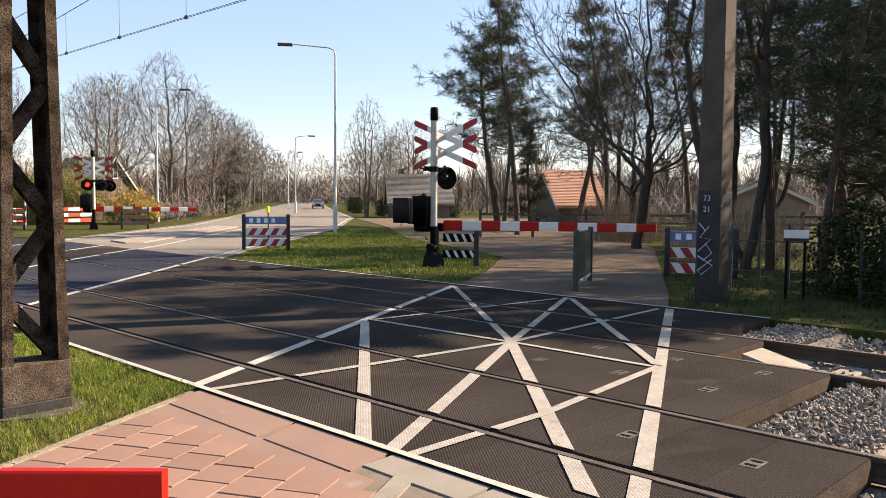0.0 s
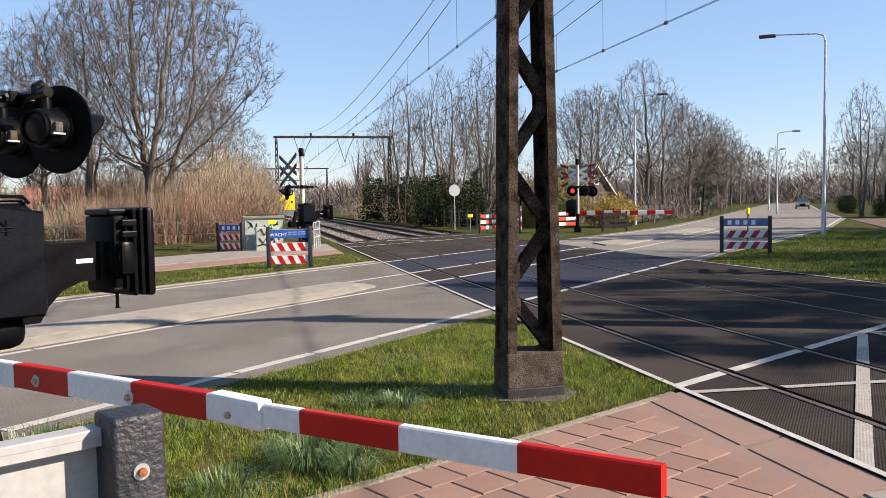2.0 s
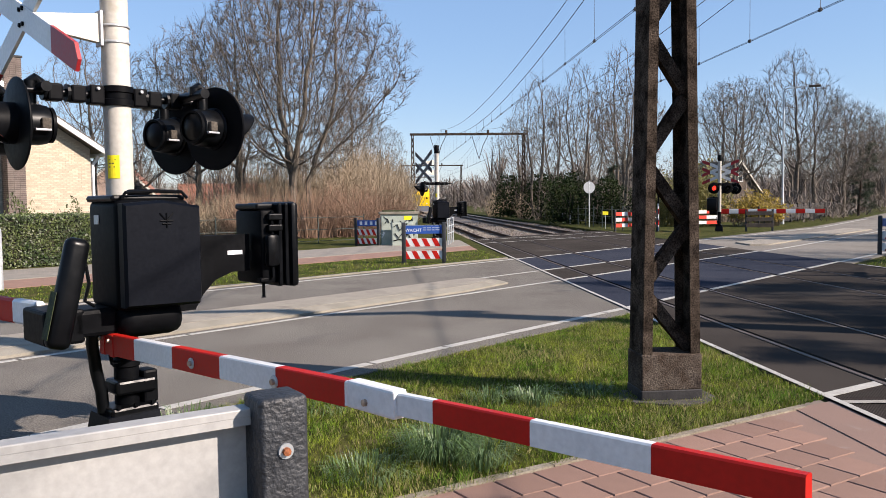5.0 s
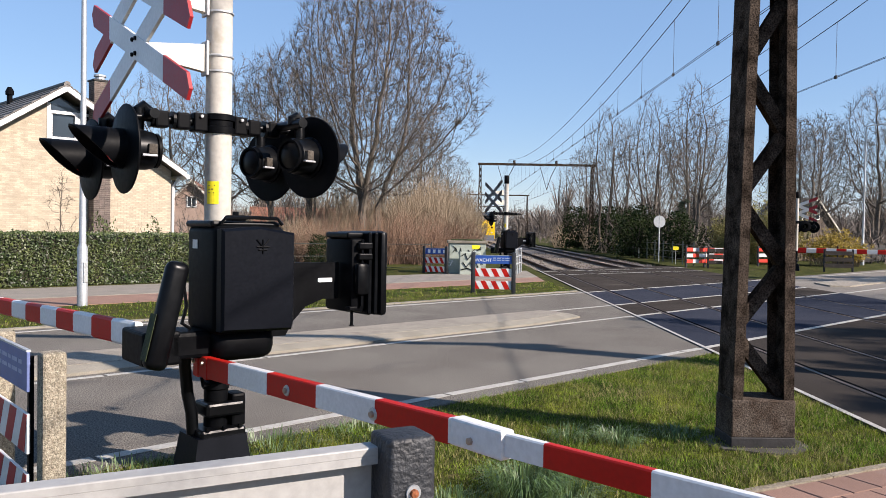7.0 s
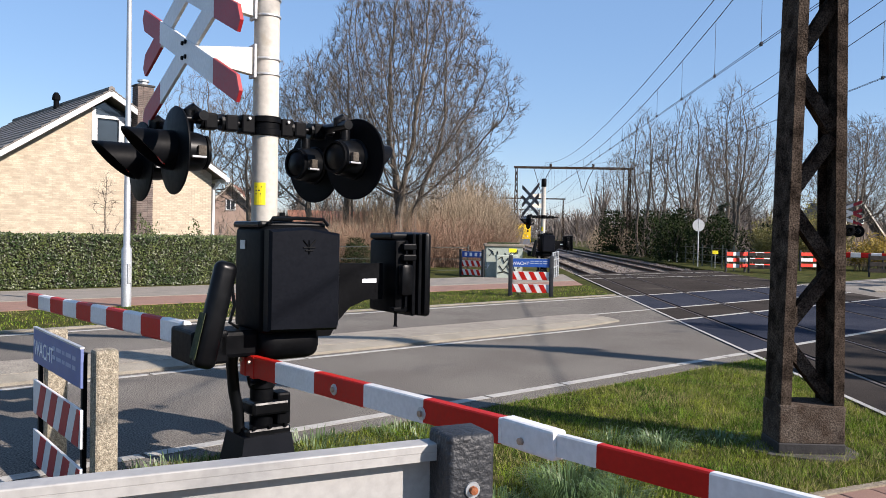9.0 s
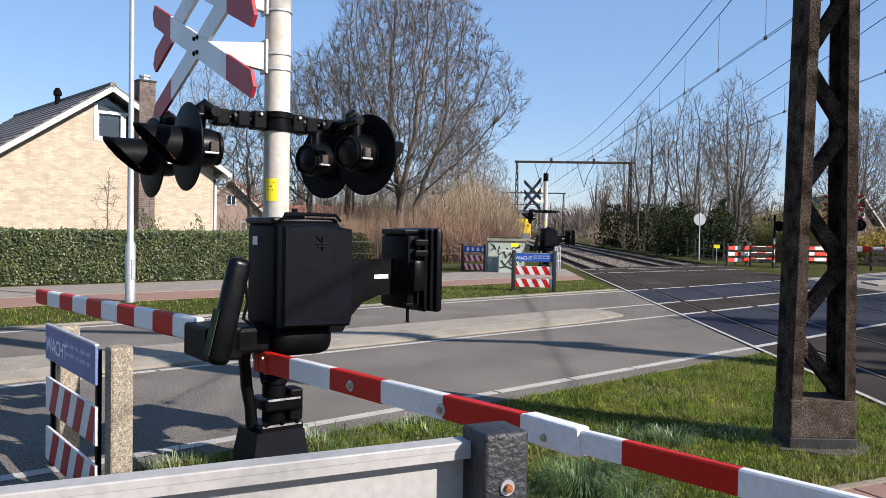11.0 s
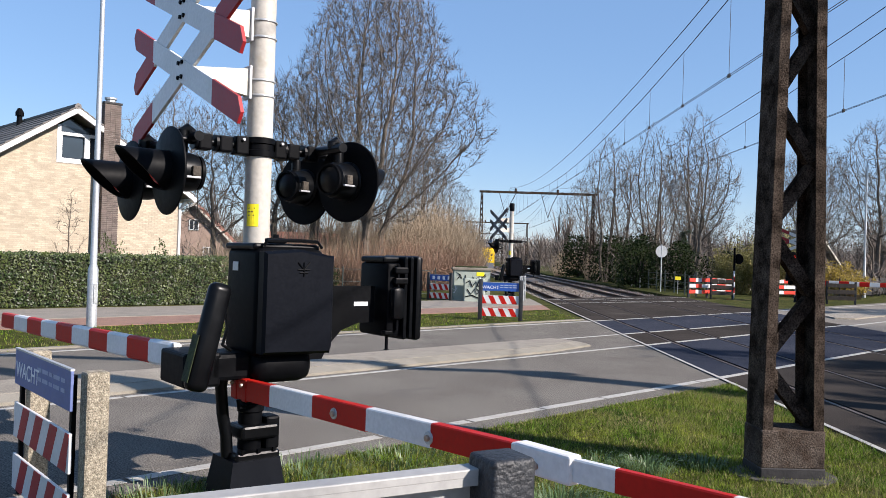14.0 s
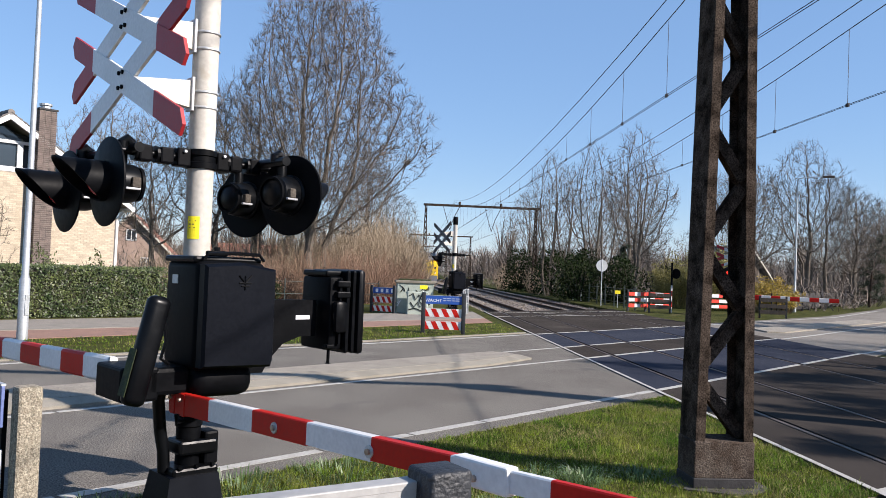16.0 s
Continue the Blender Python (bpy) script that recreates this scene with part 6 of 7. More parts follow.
# garden plants against the house
conifer = bush("garden_conifer", "small green garden conifer before a brick wall", 81, (0.45, 0.45, 2.6), 700, "needle_light", 0.08)
conifer.matrix_basis = pose(-10.55, 27.0, 0) @ Matrix.Diagonal((0.62, 0.62, 0.8, 1))
shrub2 = bush("garden_shrub", "green garden shrub before a brick wall", 82, (0.9, 0.7, 2.5), 1200, "needle_light", 0.09)
shrub2.matrix_basis = pose(-11.75, 25.9, 0) @ Matrix.Diagonal((0.5, 0.5, 0.82, 1))
for x, y, s, sd in ((-12.5, 24.7, 3.4, 91), (-16.0, 22.6, 2.8, 93)):
    t = bare_tree("young_tree", "small bare garden tree before a brick wall", sd, s, 0.03, 0.42, 130, first=0.2, step=0.12, twig=0.008, twigs=2)
    t.matrix_basis = pose(x, y, 0)


def street_lamp(label, m, height, arm=2.4, rise=0.45):
    t = thing("street_lamp", label, "street lamp", m, group="street lamps")
    part("pole", Geo().lathe([(0.11, -0.1), (0.11, 1.25), (0.075, 1.35), (0.065, 3.0), (0.045, height)], 16), M["steel"], t, smooth=True)
    if arm:
        part("bracket_arm", Geo().tube([(0, 0, height - 0.05), (-0.06, 0, height + rise * 0.5), (-0.35, 0, height + rise * 0.75), (-arm, 0, height + rise)], [0.045, 0.04, 0.035, 0.03], 8), M["steel"], t, smooth=True)
        part("lamp_head", Geo().rbox((-arm - 0.75, -0.13, height + rise - 0.10), (-arm, 0.13, height + rise + 0.05), 0.05, seg=3), M["wood_dark"], t, "dark flat lantern", smooth=True)
    part("access_door", Geo().rbox((-0.05, -0.118, 0.5), (0.05, -0.10, 0.95), 0.01), M["steel"], t)
    return t
street_lamp("galvanised street lamp with a long bracket arm by the road", pose(25.3, 33.2, 0, 0, 0, -38), 8.9, 2.1)
street_lamp("galvanised street lamp with a short bracket arm behind the barrier", pose(25.75, 53.2, 0, 0, 0, 153), 8.75, 1.5, 0.3)
street_lamp("tall galvanised lamp column on the verge before a hedge", pose(-8.85, 18.13, 0, 0, 0, 60), 9.0, 1.6)
for x, y in ((52, 74), (70, 101)):
    street_lamp("slim galvanised street lamp far down the road", pose(x, y, 0, 0, 0, 150), 8.0, 1.4)


def plain_house(name, label, m, w, d, eave, ridge, wall, roof, windows=(), open_side=False):
    t = thing(name, label, "house", m)
    part("wall", wall_panel([(-w / 2, -0.3), (w / 2, -0.3), (w / 2, eave), (0, ridge), (-w / 2, eave)], 0, 0.3), wall, t)
    part("wall", wall_panel([(-w / 2, -0.3), (w / 2, -0.3), (w / 2, eave), (0, ridge), (-w / 2, eave)], d - 0.3, d), wall, t)
    for s in (-1, 1):
        part("wall", Geo().box((s * w / 2 - 0.15 - s * 0.15, 0.3, -0.3), (s * w / 2 + 0.15 - s * 0.15, d - 0.3, eave)), wall, t)
        sl = (ridge - eave) / (w / 2)
        x0, z0 = s * (w / 2 + 0.4), eave - sl * 0.4
        g = Geo().add([(x0, -0.4, z0), (0, -0.4, ridge), (0, d + 0.4, ridge), (x0, d + 0.4, z0), (x0, -0.4, z0 + 0.16), (0, -0.4, ridge + 0.16), (0, d + 0.4, ridge + 0.16), (x0, d + 0.4, z0 + 0.16)],
                      [(3, 2, 1, 0), (4, 5, 6, 7), (0, 1, 5, 4), (1, 2, 6, 5), (2, 3, 7, 6), (3, 0, 4, 7)])
        rf = part("roof", g, roof, t)
        rows = 24
        for r in range(rows):
            u0, u1 = r / rows, (r + 1) / rows
            xa, xb, za, zb = x0 * (1 - u0), x0 * (1 - u1), z0 + (ridge - z0) * u0, z0 + (ridge - z0) * u1
            part("tile_course", Geo().add([(xa, -0.42, za + 0.20), (xb, -0.42, zb + 0.17), (xb, d + 0.42, zb + 0.17), (xa, d + 0.42, za + 0.20), (xa, -0.42, za + 0.15), (xa, d + 0.42, za + 0.15)],
                                          [(0, 1, 2, 3), (0, 3, 5, 4)]), roof, rf)
        for y in (-0.42, d + 0.36):
            part("bargeboard", Geo().add([(x0, y, z0 - 0.05), (0, y, ridge - 0.05), (0, y, ridge + 0.17), (x0, y, z0 + 0.17), (x0, y + 0.06, z0 - 0.05), (0, y + 0.06, ridge - 0.05), (0, y + 0.06, ridge + 0.17), (x0, y + 0.06, z0 + 0.17)],
                                         [(0, 1, 2, 3), (7, 6, 5, 4), (0, 4, 5, 1), (2, 6, 7, 3)]), M["cream"], t)
    for side, u, z, ww, hh in windows:
        if side == "front":
            wn_ = part("window", Geo().box((u - ww / 2, -0.02, z), (u + ww / 2, 0.02, z + hh)), M["window_glass"], t)
            for lo, hi in (((u - ww / 2, -0.05, z), (u + ww / 2, -0.01, z + 0.08)), ((u - ww / 2, -0.05, z + hh - 0.08), (u + ww / 2, -0.01, z + hh)), ((u - ww / 2, -0.05, z), (u - ww / 2 + 0.08, -0.01, z + hh)), ((u + ww / 2 - 0.08, -0.05, z), (u + ww / 2, -0.01, z + hh)), ((u - 0.03, -0.05, z), (u + 0.03, -0.01, z + hh))):
                part("window_frame", Geo().box(lo, hi), M["white"], wn_)
        else:
            s = 1 if side == "right" else -1
            wn_ = part("window", Geo().box((s * w / 2 - 0.02, u - ww / 2, z), (s * w / 2 + 0.02, u + ww / 2, z + hh)), M["window_glass"], t)
            for lo, hi in (((s * w / 2 - 0.04, u - ww / 2, z), (s * w / 2 + 0.04, u + ww / 2, z + 0.08)), ((s * w / 2 - 0.04, u - ww / 2, z + hh - 0.08), (s * w / 2 + 0.04, u + ww / 2, z + hh)), ((s * w / 2 - 0.04, u - 0.03, z), (s * w / 2 + 0.04, u + 0.03, z + hh))):
                part("window_frame", Geo().box(lo, hi), M["white"], wn_)
    return t
plain_house("house", "far pinkish brick house with a steep red-brown roof", pose(-22.0, 66.5, 0, 0, 0, 12), 6.0, 8, 2.4, 5.4, M["plaster_pink"], M["roof_red"], (("front", 0.0, 3.3, 0.8, 0.9), ("front", 1.2, 0.9, 0.9, 1.1)))
plain_house("barn", "long low barn with a dull red tiled roof", pose(-17.2, 68, 0, 0, 0, -70), 6.0, 7, 1.3, 3.3, M["wood_dark"], M["roof_red"])
plain_house("cottage", "timber cottage under a sunlit orange pantile roof", pose(47.4, 36.6, 0, 0, 0, -120), 5.0, 3.4, 1.5, 3.75, M["wood_dark"], M["roof_orange"], (("right", 2.2, 0.5, 0.8, 0.8),))
plain_house("shed", "low brick shed with a grey roof behind the paddock", pose(47.5, 20.5, 0, 0, 0, -60), 5.0, 5, 1.7, 2.9, M["plaster_pink"], M["roof_tile"])
plain_house("house", "low house with a dark grey tiled roof", pose(49.6, 56.0, 0, 0, 0, -128), 4.8, 5.2, 1.5, 3.8, M["brick_dark"], M["roof_tile"], (("left", 4.0, 0.6, 1.2, 1.0),))
plain_house("house", "dark timber house among bare trees", pose(34.5, 80, 0, 0, 0, 20), 5.0, 6, 2.6, 5.4, M["wood_dark"], M["roof_tile"], (("front", 0.0, 3.4, 1.2, 1.0),))

# ---- things across the tracks and down the line ----
cab = thing("relay_cabinet", "pale green relay cabinet with dark graffiti and a flat lid", "cabinet", pose(-0.35, 34.0, 0, 0, 0, 3))
part("body", Geo().rbox((-0.55, -0.3, -0.05), (0.95, 0.4, 1.25), 0.02), M["cabinet_green"], cab)
part("lid", Geo().rbox((-0.62, -0.36, 1.25), (1.02, 0.46, 1.36), 0.02), M["kerb"], cab)
part("sticker", Geo().box((0.38, -0.306, 1.02), (0.70, -0.302, 1.18)), M["yellow"], cab)
rnd = random.Random(31)
for k in range(9):
    x, z = -0.45 + 0.15 * k + rnd.uniform(-0.04, 0.04), rnd.uniform(0.3, 0.95)
    pts = [(x + rnd.gauss(0, 0.09), z + rnd.gauss(0, 0.12)) for _ in range(6)]
    part("sprayed_scrawl", Geo().tube([(u, -0.304, w) for u, w in pts], 0.018, 4), M["black" if k % 3 else "lettering"], cab)
small = thing("relay_cabinet", "small pale cabinet sprayed with black graffiti", "cabinet", pose(-0.05, 33.3, 0, 0, 0, 3))
part("body", Geo().rbox((-0.42, -0.2, -0.05), (0.42, 0.2, 0.92), 0.03), M["cabinet_green"], small)
for pts in ([(-0.35, 0.75), (-0.2, 0.85), (-0.1, 0.6), (0.05, 0.8), (0.15, 0.62), (0.3, 0.82)], [(-0.3, 0.5), (-0.15, 0.3), (0.0, 0.5), (0.1, 0.3), (0.25, 0.48), (0.32, 0.3)], [(-0.36, 0.2), (-0.1, 0.26), (0.2, 0.14)], [(0.2, 0.9), (0.05, 0.55), (0.2, 0.42)]):
    part("sprayed_scrawl", Geo().tube([(x, -0.205, z) for x, z in pts], 0.028, 4), M["black"], small)
part("moss_heap", Geo().slab([(-0.5, -0.25), (0.2, -0.3), (0.8, -0.2), (0.9, 0.3), (-0.4, 0.35)], 1.355, 1.42), M["moss"], cab)

rail_t = thing("railing", "grey tubular steel railing beside the track", "railing", pose(2.0, 34.3, 0, 0, 0, 80))
for z in (0.45, 0.75, 1.05):
    part("rail", Geo().tube([(-1.2, 0, z), (1.2, 0, z)], 0.025, 8), M["steel"], rail_t, smooth=True)
for x in (-1.2, -0.4, 0.4, 1.2):
    part("post", Geo().tube([(x, 0, -0.1), (x, 0, 1.08)], 0.03, 8), M["steel"], rail_t, smooth=True)


def chicane(label, m, width, dark=False):
    """Slatted chicane board of red and white reflecting blocks."""
    t = thing("chicane_board", label, "barrier", m, group="chicane boards")
    for x in (-width / 2, width / 2):
        part("post", Geo().rbox((x - 0.05, -0.05, -0.1), (x + 0.05, 0.05, 1.15), 0.01), M["rubber_post"], t)
    n = 3
    for z in (0.30, 0.62, 0.94):
        for i in range(n):
            x0, x1 = -width / 2 + width * i / n, -width / 2 + width * (i + 1) / n
            mat_ = M["wood_dark"] if dark else M["red_bright" if (i + int(z * 10)) % 2 else "white"]
            part("slat_block", Geo().rbox((x0, -0.075, z - 0.10), (x1 - 0.004, -0.045, z + 0.10), 0.004), mat_, t)
    return t
chicane("red and white slatted chicane board beside the cycle path", pose(18.25, 48.4, 0, 0, 0, 10), 2.2)
chicane("red and white slatted chicane board beside the cycle path", pose(14.1, 46.0, 0, 0, 0, 12), 1.6)
chicane("dark back of a slatted chicane board near the far signal", pose(13.5, 44.0, 0, 0, 0, -18), 1.1, True)
chicane("dark back of a slatted chicane board near the far signal", pose(18.9, 42.0, 0, 0, 0, -20), 1.3, True)
chicane("red and white slatted chicane board beside the cycle path", pose(12.6, 45.2, 0, 0, 0, 20), 1.2)

sg = thing("traffic_sign", "grey back of a round traffic sign on a pole", "sign", pose(12.4, 52.3, 0))
part("pole", Geo().tube([(0, 0, -0.2), (0, 0, 3.0)], 0.035, 8), M["steel"], sg, smooth=True)
part("plate", Geo().lathe([(0.001, -0.01), (0.38, -0.01), (0.38, 0.01), (0.001, 0.01)], 28, pose(0, 0, 2.55, 90, 0, 5)), M["steel"], sg)
sg = thing("marker_sign", "small yellow marker plate on a thin post", "sign", pose(12.7, 49.5, 0))
part("post", Geo().tube([(0, 0, -0.2), (0, 0, 1.0)], 0.02, 6), M["steel"], sg)
part("plate", Geo().rbox((-0.17, -0.02, 0.82), (0.17, 0.0, 1.03), 0.005), M["yellow"], sg)
sg = thing("warning_light", "small black warning light on a striped post", "signal", pose(14.35, 44.6, 0, 0, 0, -15))
for k in range(5):
    part("red_band" if k % 2 else "white_band", Geo().tube([(0, 0, 0.3 * k), (0, 0, 0.3 * k + 0.3)], 0.045, 10), M["red" if k % 2 else "white"], sg)
part("head", Geo().tube([(0, 0, 1.5), (0, 0, 2.75)], 0.06, 10), M["black"], sg)
part("disc", Geo().lathe([(0.001, -0.02), (0.28, -0.02), (0.28, 0.02), (0.001, 0.02)], 24, pose(0.22, -0.05, 2.15, 90, 0, -40)), M["black"], sg)
g = Geo()
for k in range(2):
    sg = thing("bollard", "short grey hooked cable post beside the track", "post", pose(12.9 + 0.3 * k, 60 + 4 * k, 0))
    part("tube", Geo().tube([(0, 0, -0.2), (0, 0, 0.7), (0.06, 0, 0.85), (0.2, 0, 0.88)], 0.05, 8), M["steel"], sg, smooth=True)


def post_fence(name, label, a, b, height, step, rails, material, thick=0.05, boards=False):
    a, b = Vector(a), Vector(b)
    ln = (b - a).length
    ang = math.degrees(math.atan2(b.y - a.y, b.x - a.x))
    t = thing(name, label, "fence", pose(a.x, a.y, 0, 0, 0, ang))
    n = max(int(ln / step), 1)
    for i in range(n + 1):
        part("post", Geo().rbox((i * ln / n - thick, -thick, -0.15), (i * ln / n + thick, thick, height * 1.08), 0.008), material, t)
    rh = 0.05 if thick >= 0.05 else 0.012
    for z in rails:
        part("rail", Geo().box((0, -thick * 0.5 - 0.02, z - rh), (ln, -thick * 0.5 + 0.012, z + rh)), material, t)
    if boards:
        k = 0.0
        while k < ln:
            part("board", Geo().box((k, 0.0, 0.1), (k + 0.28, 0.03, height)), material, t)
            k += 0.30
    return t
post_fence("wire_fence", "dark green wire fence along the railway", (12.9, 46.5), (13.6, 78), 1.25, 2.4, (0.3, 0.7, 1.15), M["dark_green"], 0.035)
post_fence("wire_fence", "thin green wire fence before the leafless thicket", (-9.5, 32.6), (-1.7, 37.4), 1.15, 2.2, (0.1, 0.6, 1.12), M["dark_green"], 0.02)
post_fence("paling_fence", "dark slatted wooden fence along the road", (26.5, 54.6), (62, 102), 1.25, 2.6, (0.3, 1.0), M["fence_dark"], 0.06, True)
post_fence("post_fence", "dark post and wire fence before a garden", (21.5, 47.6), (26.4, 54.4), 1.15, 1.6, (0.5, 1.0), M["fence_dark"], 0.035)
post_fence("paddock_fence", "weathered brown post and rail fence before a paddock", (27.5, 25.3), (38.5, 12.5), 1.2, 2.2, (0.35, 0.7, 1.05), M["wood_dark"], 0.07)
post_fence("paddock_fence", "pale weathered paddock fence behind the trees", (38, 22), (48, 6), 1.3, 2.4, (0.35, 0.7, 1.05), M["fence_pale"], 0.07)
post_fence("garden_fence", "dark picket garden fence under the evergreens", (15.1, 8.2), (16.2, 4.6), 1.2, 0.5, (0.35, 0.95), M["dark_green"], 0.03)
post_fence("steel_gate", "dark green steel mesh gate in the shade", (14.8, 5.1), (15.6, 2.9), 1.15, 0.35, (0.15, 0.55, 1.1), M["dark_green"], 0.03)

gate = thing("chicane_gate", "dark green steel panel gate standing on the footpath", "barrier", pose(12.3, 9.38, 0, 0, 0, 26.5))
part("panel", Geo().rbox((0.06, -0.02, 0.18), (2.0, 0.02, 1.12), 0.01), M["dark_green"], gate)
for x in (0.0, 2.06):
    part("post", Geo().rbox((x - 0.05, -0.05, -0.1), (x + 0.05, 0.05, 1.17), 0.012), M["dark_green"], gate)
part("bottom_rail", Geo().rbox((0.0, -0.03, 0.12), (2.06, 0.03, 0.18), 0.008), M["steel"], gate)
warning_board("pale waiting sign over faded striped boards behind the mast", pose(17.0, 9.2, 0, 0, 0, -63), 1.5, "rubber_post", True, False)
sg = thing("notice_sign", "small white notice plate on dark posts under the trees", "sign", pose(14.45, 6.1, 0, 0, 0, -68))
part("plate", Geo().rbox((-0.21, -0.02, 1.08), (0.21, 0.0, 1.23), 0.006), M["white"], sg)
part("backing", Geo().rbox((-0.21, -0.018, 1.02), (0.21, 0.004, 1.08), 0.004), M["fence_dark"], sg)
for x in (-0.15, 0.15):
    part("post", Geo().tube([(x, 0.02, -0.2), (x, 0.02, 1.2)], 0.025, 8), M["black"], sg)
db = thing("striped_board", "black and white striped chicane boards on the grass island", "barrier", pose(15.2, 15.1, 0, 0, 0, -47))
for z0, z1 in ((0.60, 0.82), (0.18, 0.38)):
    bd = part("board", Geo().rbox((-0.45, -0.012, z0), (0.42, 0.012, z1), 0.004), M["black"], db)
    for k in range(4):
        u = -0.40 + 0.21 * k
        pts = [(u + 0.09, z0 + 0.01), (u + 0.17, z0 + 0.01), (u + 0.08, z1 - 0.01), (u, z1 - 0.01)]
        part("white_stripe", Geo().add([(x, -0.015, z) for x, z in pts] + [(x, -0.010, z) for x, z in pts], [(0, 1, 2, 3), (7, 6, 5, 4), (0, 4, 5, 1), (1, 5, 6, 2), (2, 6, 7, 3), (3, 7, 4, 0)]), M["white"], bd)
part("post", Geo().rbox((0.36, -0.02, -0.1), (0.50, 0.11, 0.90), 0.012), M["rubber_post"], db)
cap = thing("marker_lamp", "yellow lamp bracket behind the blue waiting sign", "lamp", pose(15.1, 23.9, 0))
part("stem", Geo().tube([(0, 0, -0.1), (0, 0, 1.2)], 0.02, 6), M["black"], cap)
part("head", Geo().rbox((-0.05, -0.05, 1.2), (0.05, 0.05, 1.42), 0.02), M["yellow"], cap)

# the far car
car = thing("car", "grey saloon car on the far road, headlamps to the crossing", "car", pose(77.3, 103.5, 0, 0, 0, 143))
def car_section(prof, w, name, material, parent):
    n = len(prof)
    g = Geo().add([(-w, y, z) for y, z in prof] + [(w, y, z) for y, z in prof], [tuple(range(n)), tuple(reversed(range(n, 2 * n)))] + [(i, n + i, n + (i + 1) % n, (i + 1) % n) for i in range(n)])
    return part(name, g, material, parent)
car_section([(-2.15, 0.3), (2.1, 0.3), (2.2, 0.6), (2.05, 0.85), (1.1, 0.95), (-1.6, 1.0), (-2.2, 0.95)], 0.9, "body", M["car_paint"], car)
car_section([(1.0, 0.95), (0.35, 1.42), (-1.0, 1.42), (-1.9, 0.98)], 0.72, "cabin", M["window_glass"], car)
car_section([(0.35, 1.42), (-1.0, 1.42), (-0.9, 1.46), (0.25, 1.46)], 0.66, "roof", M["car_paint"], car)
for x in (-0.82, 0.82):
    for y in (-1.35, 1.35):
        wh = part("wheel", Geo().tube([(x - 0.1, y, 0.32), (x + 0.1, y, 0.32)], 0.32, 18), M["tyre"], car)
        part("rim", Geo().tube([(x - 0.11, y, 0.32), (x + 0.11, y, 0.32)], 0.2, 14), M["steel"], wh)
for x in (-0.62, 0.62):
    part("headlamp", Geo().rbox((x - 0.2, 2.0, 0.62), (x + 0.2, 2.2, 0.78), 0.03), M["white"], car)
part("grille", Geo().rbox((-0.35, 2.12, 0.42), (0.35, 2.23, 0.72), 0.03), M["black"], car)

# the train, far down the left-hand track
tr = thing("train", "yellow and grey electric train far down the track", "train", pose(4.75, 132, 0))
car_section([(0, 0.5), (26, 0.5), (26, 3.9), (1.6, 3.9), (0.3, 3.2), (0, 2.6)], 1.42, "carriage", M["train_yellow"], tr)
car_section([(0.5, 3.6), (26, 3.9), (26, 4.3), (5, 4.9), (2.4, 4.9), (0.9, 4.1)], 1.2, "cab_roof", M["train_grey"], tr)
car_section([(0.95, 4.15), (2.3, 4.85), (2.2, 4.5), (1.0, 3.95)], 1.0, "cab_window", M["window_glass"], tr)
car_section([(-0.25, 0.25), (2.5, 0.25), (2.5, 1.1), (0.0, 1.1)], 1.35, "bumper", M["train_grey"], tr)
part("window_band", Geo().box((-1.44, 3, 2.2), (1.44, 25, 3.1)), M["window_glass"], tr)
for x in (-0.95, 0.95):
    part("headlamp", Geo().tube([(x, -0.06, 1.5), (x, 0.1, 1.5)], 0.12, 12), M["white"], tr)
    part("marker_lamp", Geo().rbox((x - 0.15, -0.02, 2.2), (x + 0.15, 0.2, 2.5), 0.03), M["black"], tr)

# ---- grass ----
def blades(outline, count, h0, h1, w, seed, dry=0.0, patch=1.0, lean=0.5):
    """Single blades of grass over an outline in the plan."""
    rg = np.random.default_rng(seed)
    ox, oy = np.array([p[0] for p in outline]), np.array([p[1] for p in outline])
    made = {"green": Geo(), "dry": Geo()}
    n = 0
    while n < count:
        x, y = rg.uniform(ox.min(), ox.max()), rg.uniform(oy.min(), oy.max())
        inside, j = False, len(ox) - 1
        for i in range(len(ox)):
            if (oy[i] > y) != (oy[j] > y) and x < (ox[j] - ox[i]) * (y - oy[i]) / (oy[j] - oy[i]) + ox[i]:
                inside = not inside
            j = i
        if not inside:
            continue
        n += 1
        k = noise.noise(Vector((x * patch, y * patch, seed)))
        clump = noise.noise(Vector((x * 11.0 * min(patch, 1.0), y * 11.0 * min(patch, 1.0), seed + 2)))
        h = rg.uniform(h0, h1) * (0.75 + 0.6 * max(k, -0.6)) * (1 + 1.2 * max(clump, -0.6))
        if rg.random() < -1.8 * clump:
            continue
        a = rg.uniform(0, 6.28)
        dx, dy = math.cos(a) * w, math.sin(a) * w
        tx, ty = rg.normal(0, lean) * h, rg.normal(0, lean) * h
        geo = made["dry" if rg.random() < dry + 0.55 * max(noise.noise(Vector((x * 0.9, y * 0.9, seed + 5))), 0) * (dry > 0) else "green"]
        i = len(geo.v)
        geo.v += [(x - dx, y - dy, -0.03), (x + dx, y + dy, -0.03), (x + tx, y + ty, h)]
        geo.f.append((i, i + 1, i + 2))
    return made

